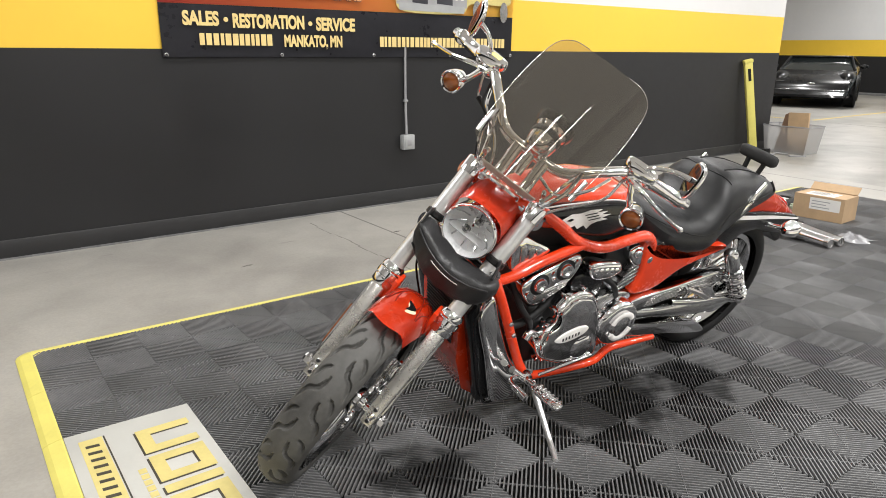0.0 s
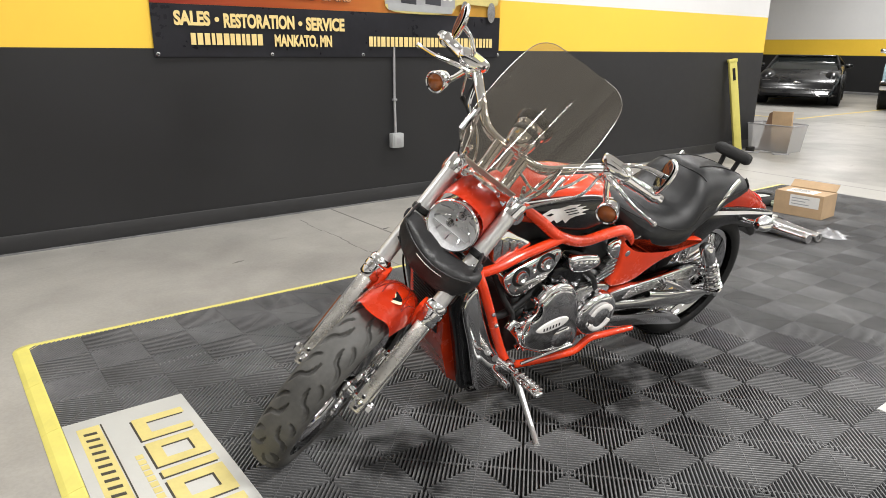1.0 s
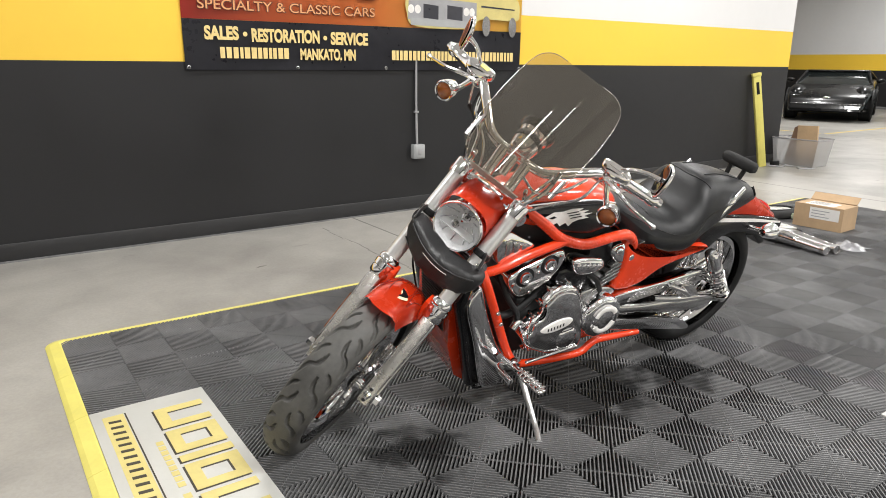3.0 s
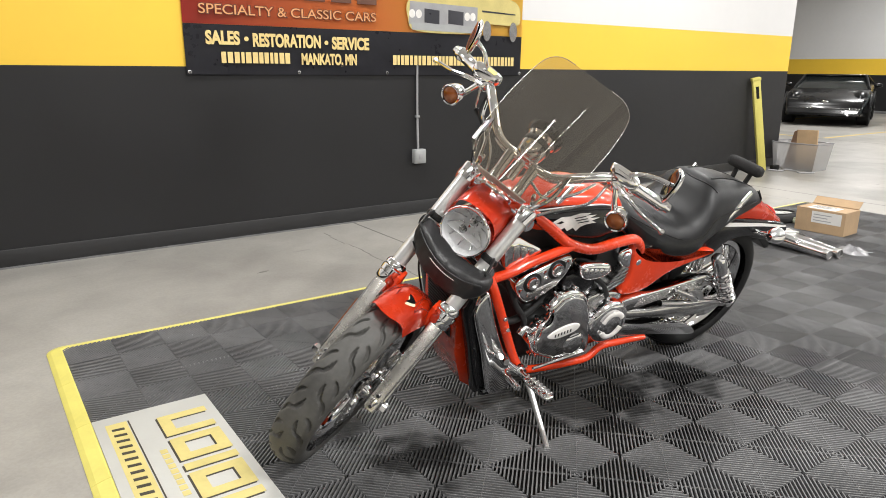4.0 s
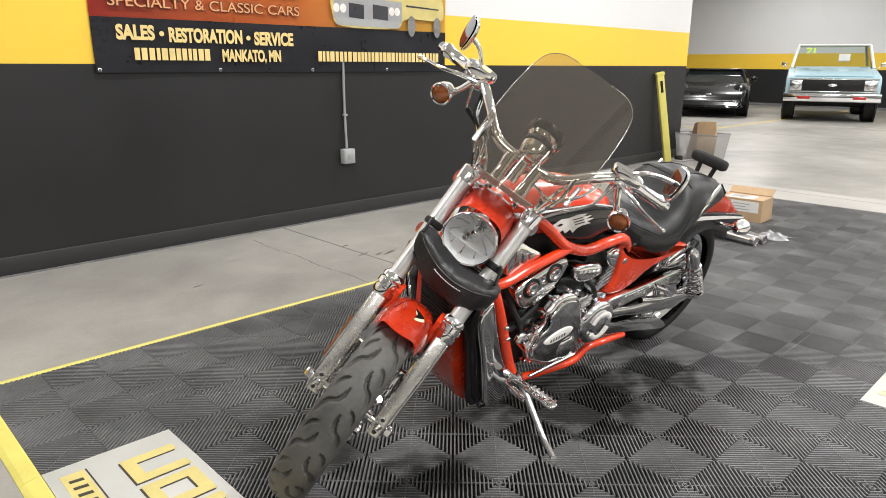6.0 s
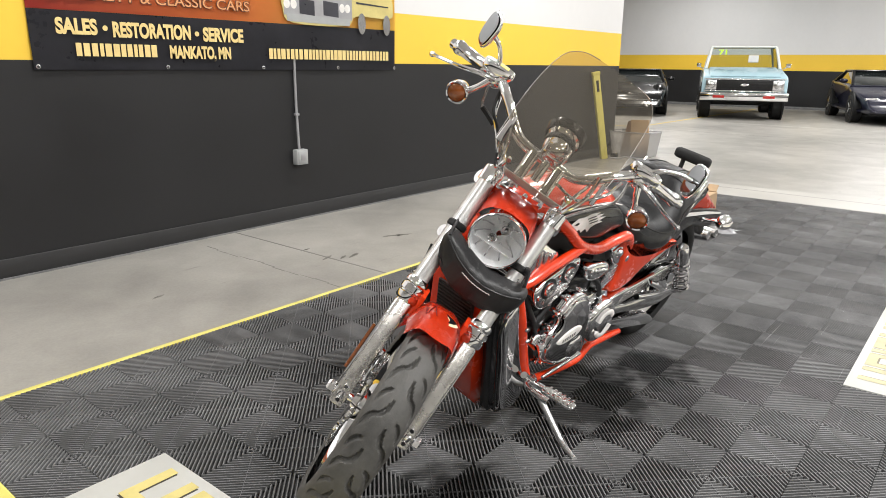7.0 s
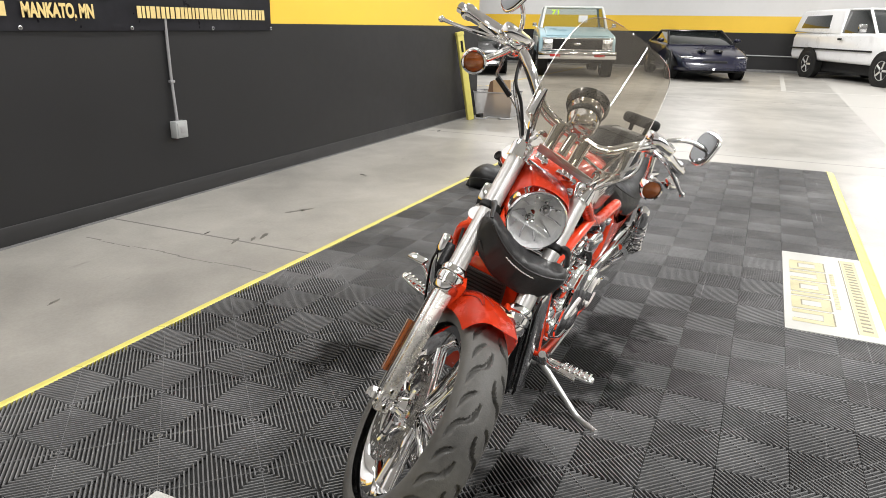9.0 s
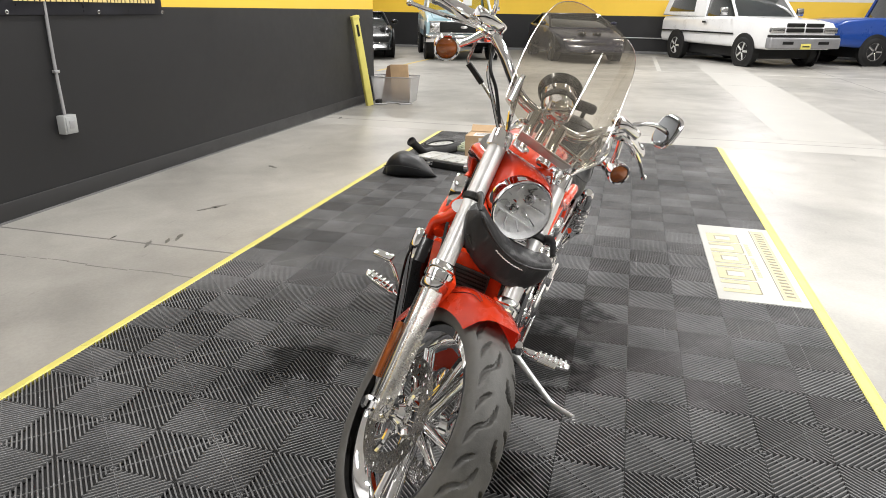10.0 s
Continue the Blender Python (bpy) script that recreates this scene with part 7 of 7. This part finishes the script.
# navy sports convertible
nv = vehicle("convertible", "dark navy low convertible with a soft top, parked", pose(20.0, 2.62, FLOOR, 0, 0, 180 + 20), [(2.25, 0.25), (2.3, 0.45), (2.05, 0.62), (1.0, 0.80), (0.7, 0.86), (-1.5, 0.92), (-2.2, 0.88), (-2.25, 0.4), (-2.1, 0.25)], [(0.85, 0.84), (0.1, 1.16), (-0.75, 1.18), (-1.3, 0.92)], 1.85, "navy", (1.38, -1.25), 0.33, 0.25, 0.86, "alloy", "black", 0.45, 0.12, 1.1)
for s in (1, -1):
    part("headlight", box(2.10, s * 0.66 - 0.14, 0.53, 2.20, s * 0.66 + 0.14, 0.60, 0.02), M["alloy"], nv)
    part("fog_lamp", ball((2.27, s * 0.5, 0.33), 0.07, 0.4, 1.0, 0.9, 12), M["alloy"], nv)
    part("nostril", ball((1.75, s * 0.2, 0.70), 0.13, 1.5, 0.8, 0.5, 14), PAINT["black"], nv, smooth=60)
    part("door_mirror", ball((0.62, s * 1.0, 0.95), 0.08, 0.8, 1.2, 0.7, 12), PAINT["navy"], nv)
part("grille", box(2.27, -0.30, 0.40, 2.315, 0.30, 0.50, 0.02), M["black_satin"], nv)
part("lip", box(2.24, -0.70, 0.22, 2.32, 0.70, 0.27, 0.01), M["black_satin"], nv)

# white full-size pickup with a cap over its bed
wt = vehicle("cap_pickup", "white full-size pickup truck with a camper cap, parked side on", pose(20.35, -1.95, FLOOR, 0, 0, 180 + 28), [(2.28, 0.45), (2.41, 0.56), (2.41, 0.97), (2.30, 1.08), (1.9, 1.14), (0.95, 1.21), (-2.56, 1.18), (-2.67, 1.06), (-2.67, 0.58), (-2.56, 0.47)], [(0.98, 1.18), (0.42, 1.74), (-0.45, 1.76), (-0.60, 1.18)], 1.95, "white", (1.50, -1.65), 0.37, 0.27, 1.18, "fork_alloy", None, 0.2, nose=0.05, nose_x=1.5, soft_edge=0.085, rounded=False)
part("camper_cap", taper(slab([(-0.42, 1.16), (-0.40, 1.74), (-0.50, 1.79), (-2.30, 1.77), (-2.42, 1.72), (-2.64, 1.20)], -0.93, 0.93, 0.05, 3), 1.2, 0.15), PAINT["white"], wt, "white hard top over the rear", smooth=50)
for s in (1, -1):
    part("cap_window", taper(slab([(-0.95, 1.30), (-0.98, 1.64), (-2.12, 1.62), (-2.28, 1.30)], s * 0.90, s * 0.942, 0.01), 1.2, 0.15), M["car_glass"], wt)
    part("rub_strip", box(-2.6, s * 0.965 - 0.012, 0.76, 1.0, s * 0.965 + 0.012, 0.80, 0.004), M["rubber_dark"], wt)
    part("headlight", box(2.30, s * 0.74 - 0.19, 0.84, 2.44, s * 0.74 + 0.19, 0.97, 0.02), M["alloy"], wt)
    part("door_mirror", box(0.72, s * 1.14 - 0.1, 1.22, 0.80, s * 1.14 + 0.1, 1.42, 0.03), M["alloy"], wt)
    part("door_handle", box(-0.42, s * 0.972 - 0.01, 1.02, -0.26, s * 0.972 + 0.01, 1.07, 0.005), M["rubber_dark"], wt)
    for z in (0.86, 0.98):
        part("grille", box(2.40, s * 0.27 - 0.24, z, 2.455, s * 0.27 + 0.24, z + 0.09, 0.015), M["black_satin"], wt)
    part("bumper_slot", box(2.53, s * 0.5 - 0.15, 0.58, 2.545, s * 0.5 + 0.15, 0.65, 0.004), M["black_satin"], wt)
part("trim_band", box(2.36, -0.97, 0.74, 2.50, 0.97, 0.80, 0.01), M["rubber_dark"], wt)
part("bumper", box(2.34, -0.99, 0.48, 2.54, 0.99, 0.74, 0.04, 3), node_mat("grey_bumper", (0.30, 0.30, 0.31), 0.38, metal=0.5, vary=0.1, scale=6), wt, "silver front bumper")
part("number_plate", box(2.545, -0.14, 0.47, 2.555, 0.14, 0.60, 0.003), M["edge_yellow"], wt, "small yellow plate")
part("plate_bar", box(2.556, -0.10, 0.52, 2.559, 0.10, 0.55), M["sign_dark"], wt)

# royal-blue pickup beyond it
bl = vehicle("blue_pickup", "royal-blue pickup truck parked beyond the white one", pose(21.6, -6.35, FLOOR, 0, 0, 270 + 22), [(2.3, 0.45), (2.35, 0.95), (2.2, 1.05), (0.9, 1.18), (-2.5, 1.16), (-2.55, 0.5)], [(0.95, 1.15), (0.4, 1.70), (-0.5, 1.72), (-0.65, 1.15)], 1.95, "blue", (1.5, -1.6), 0.37, 0.26, 1.16)
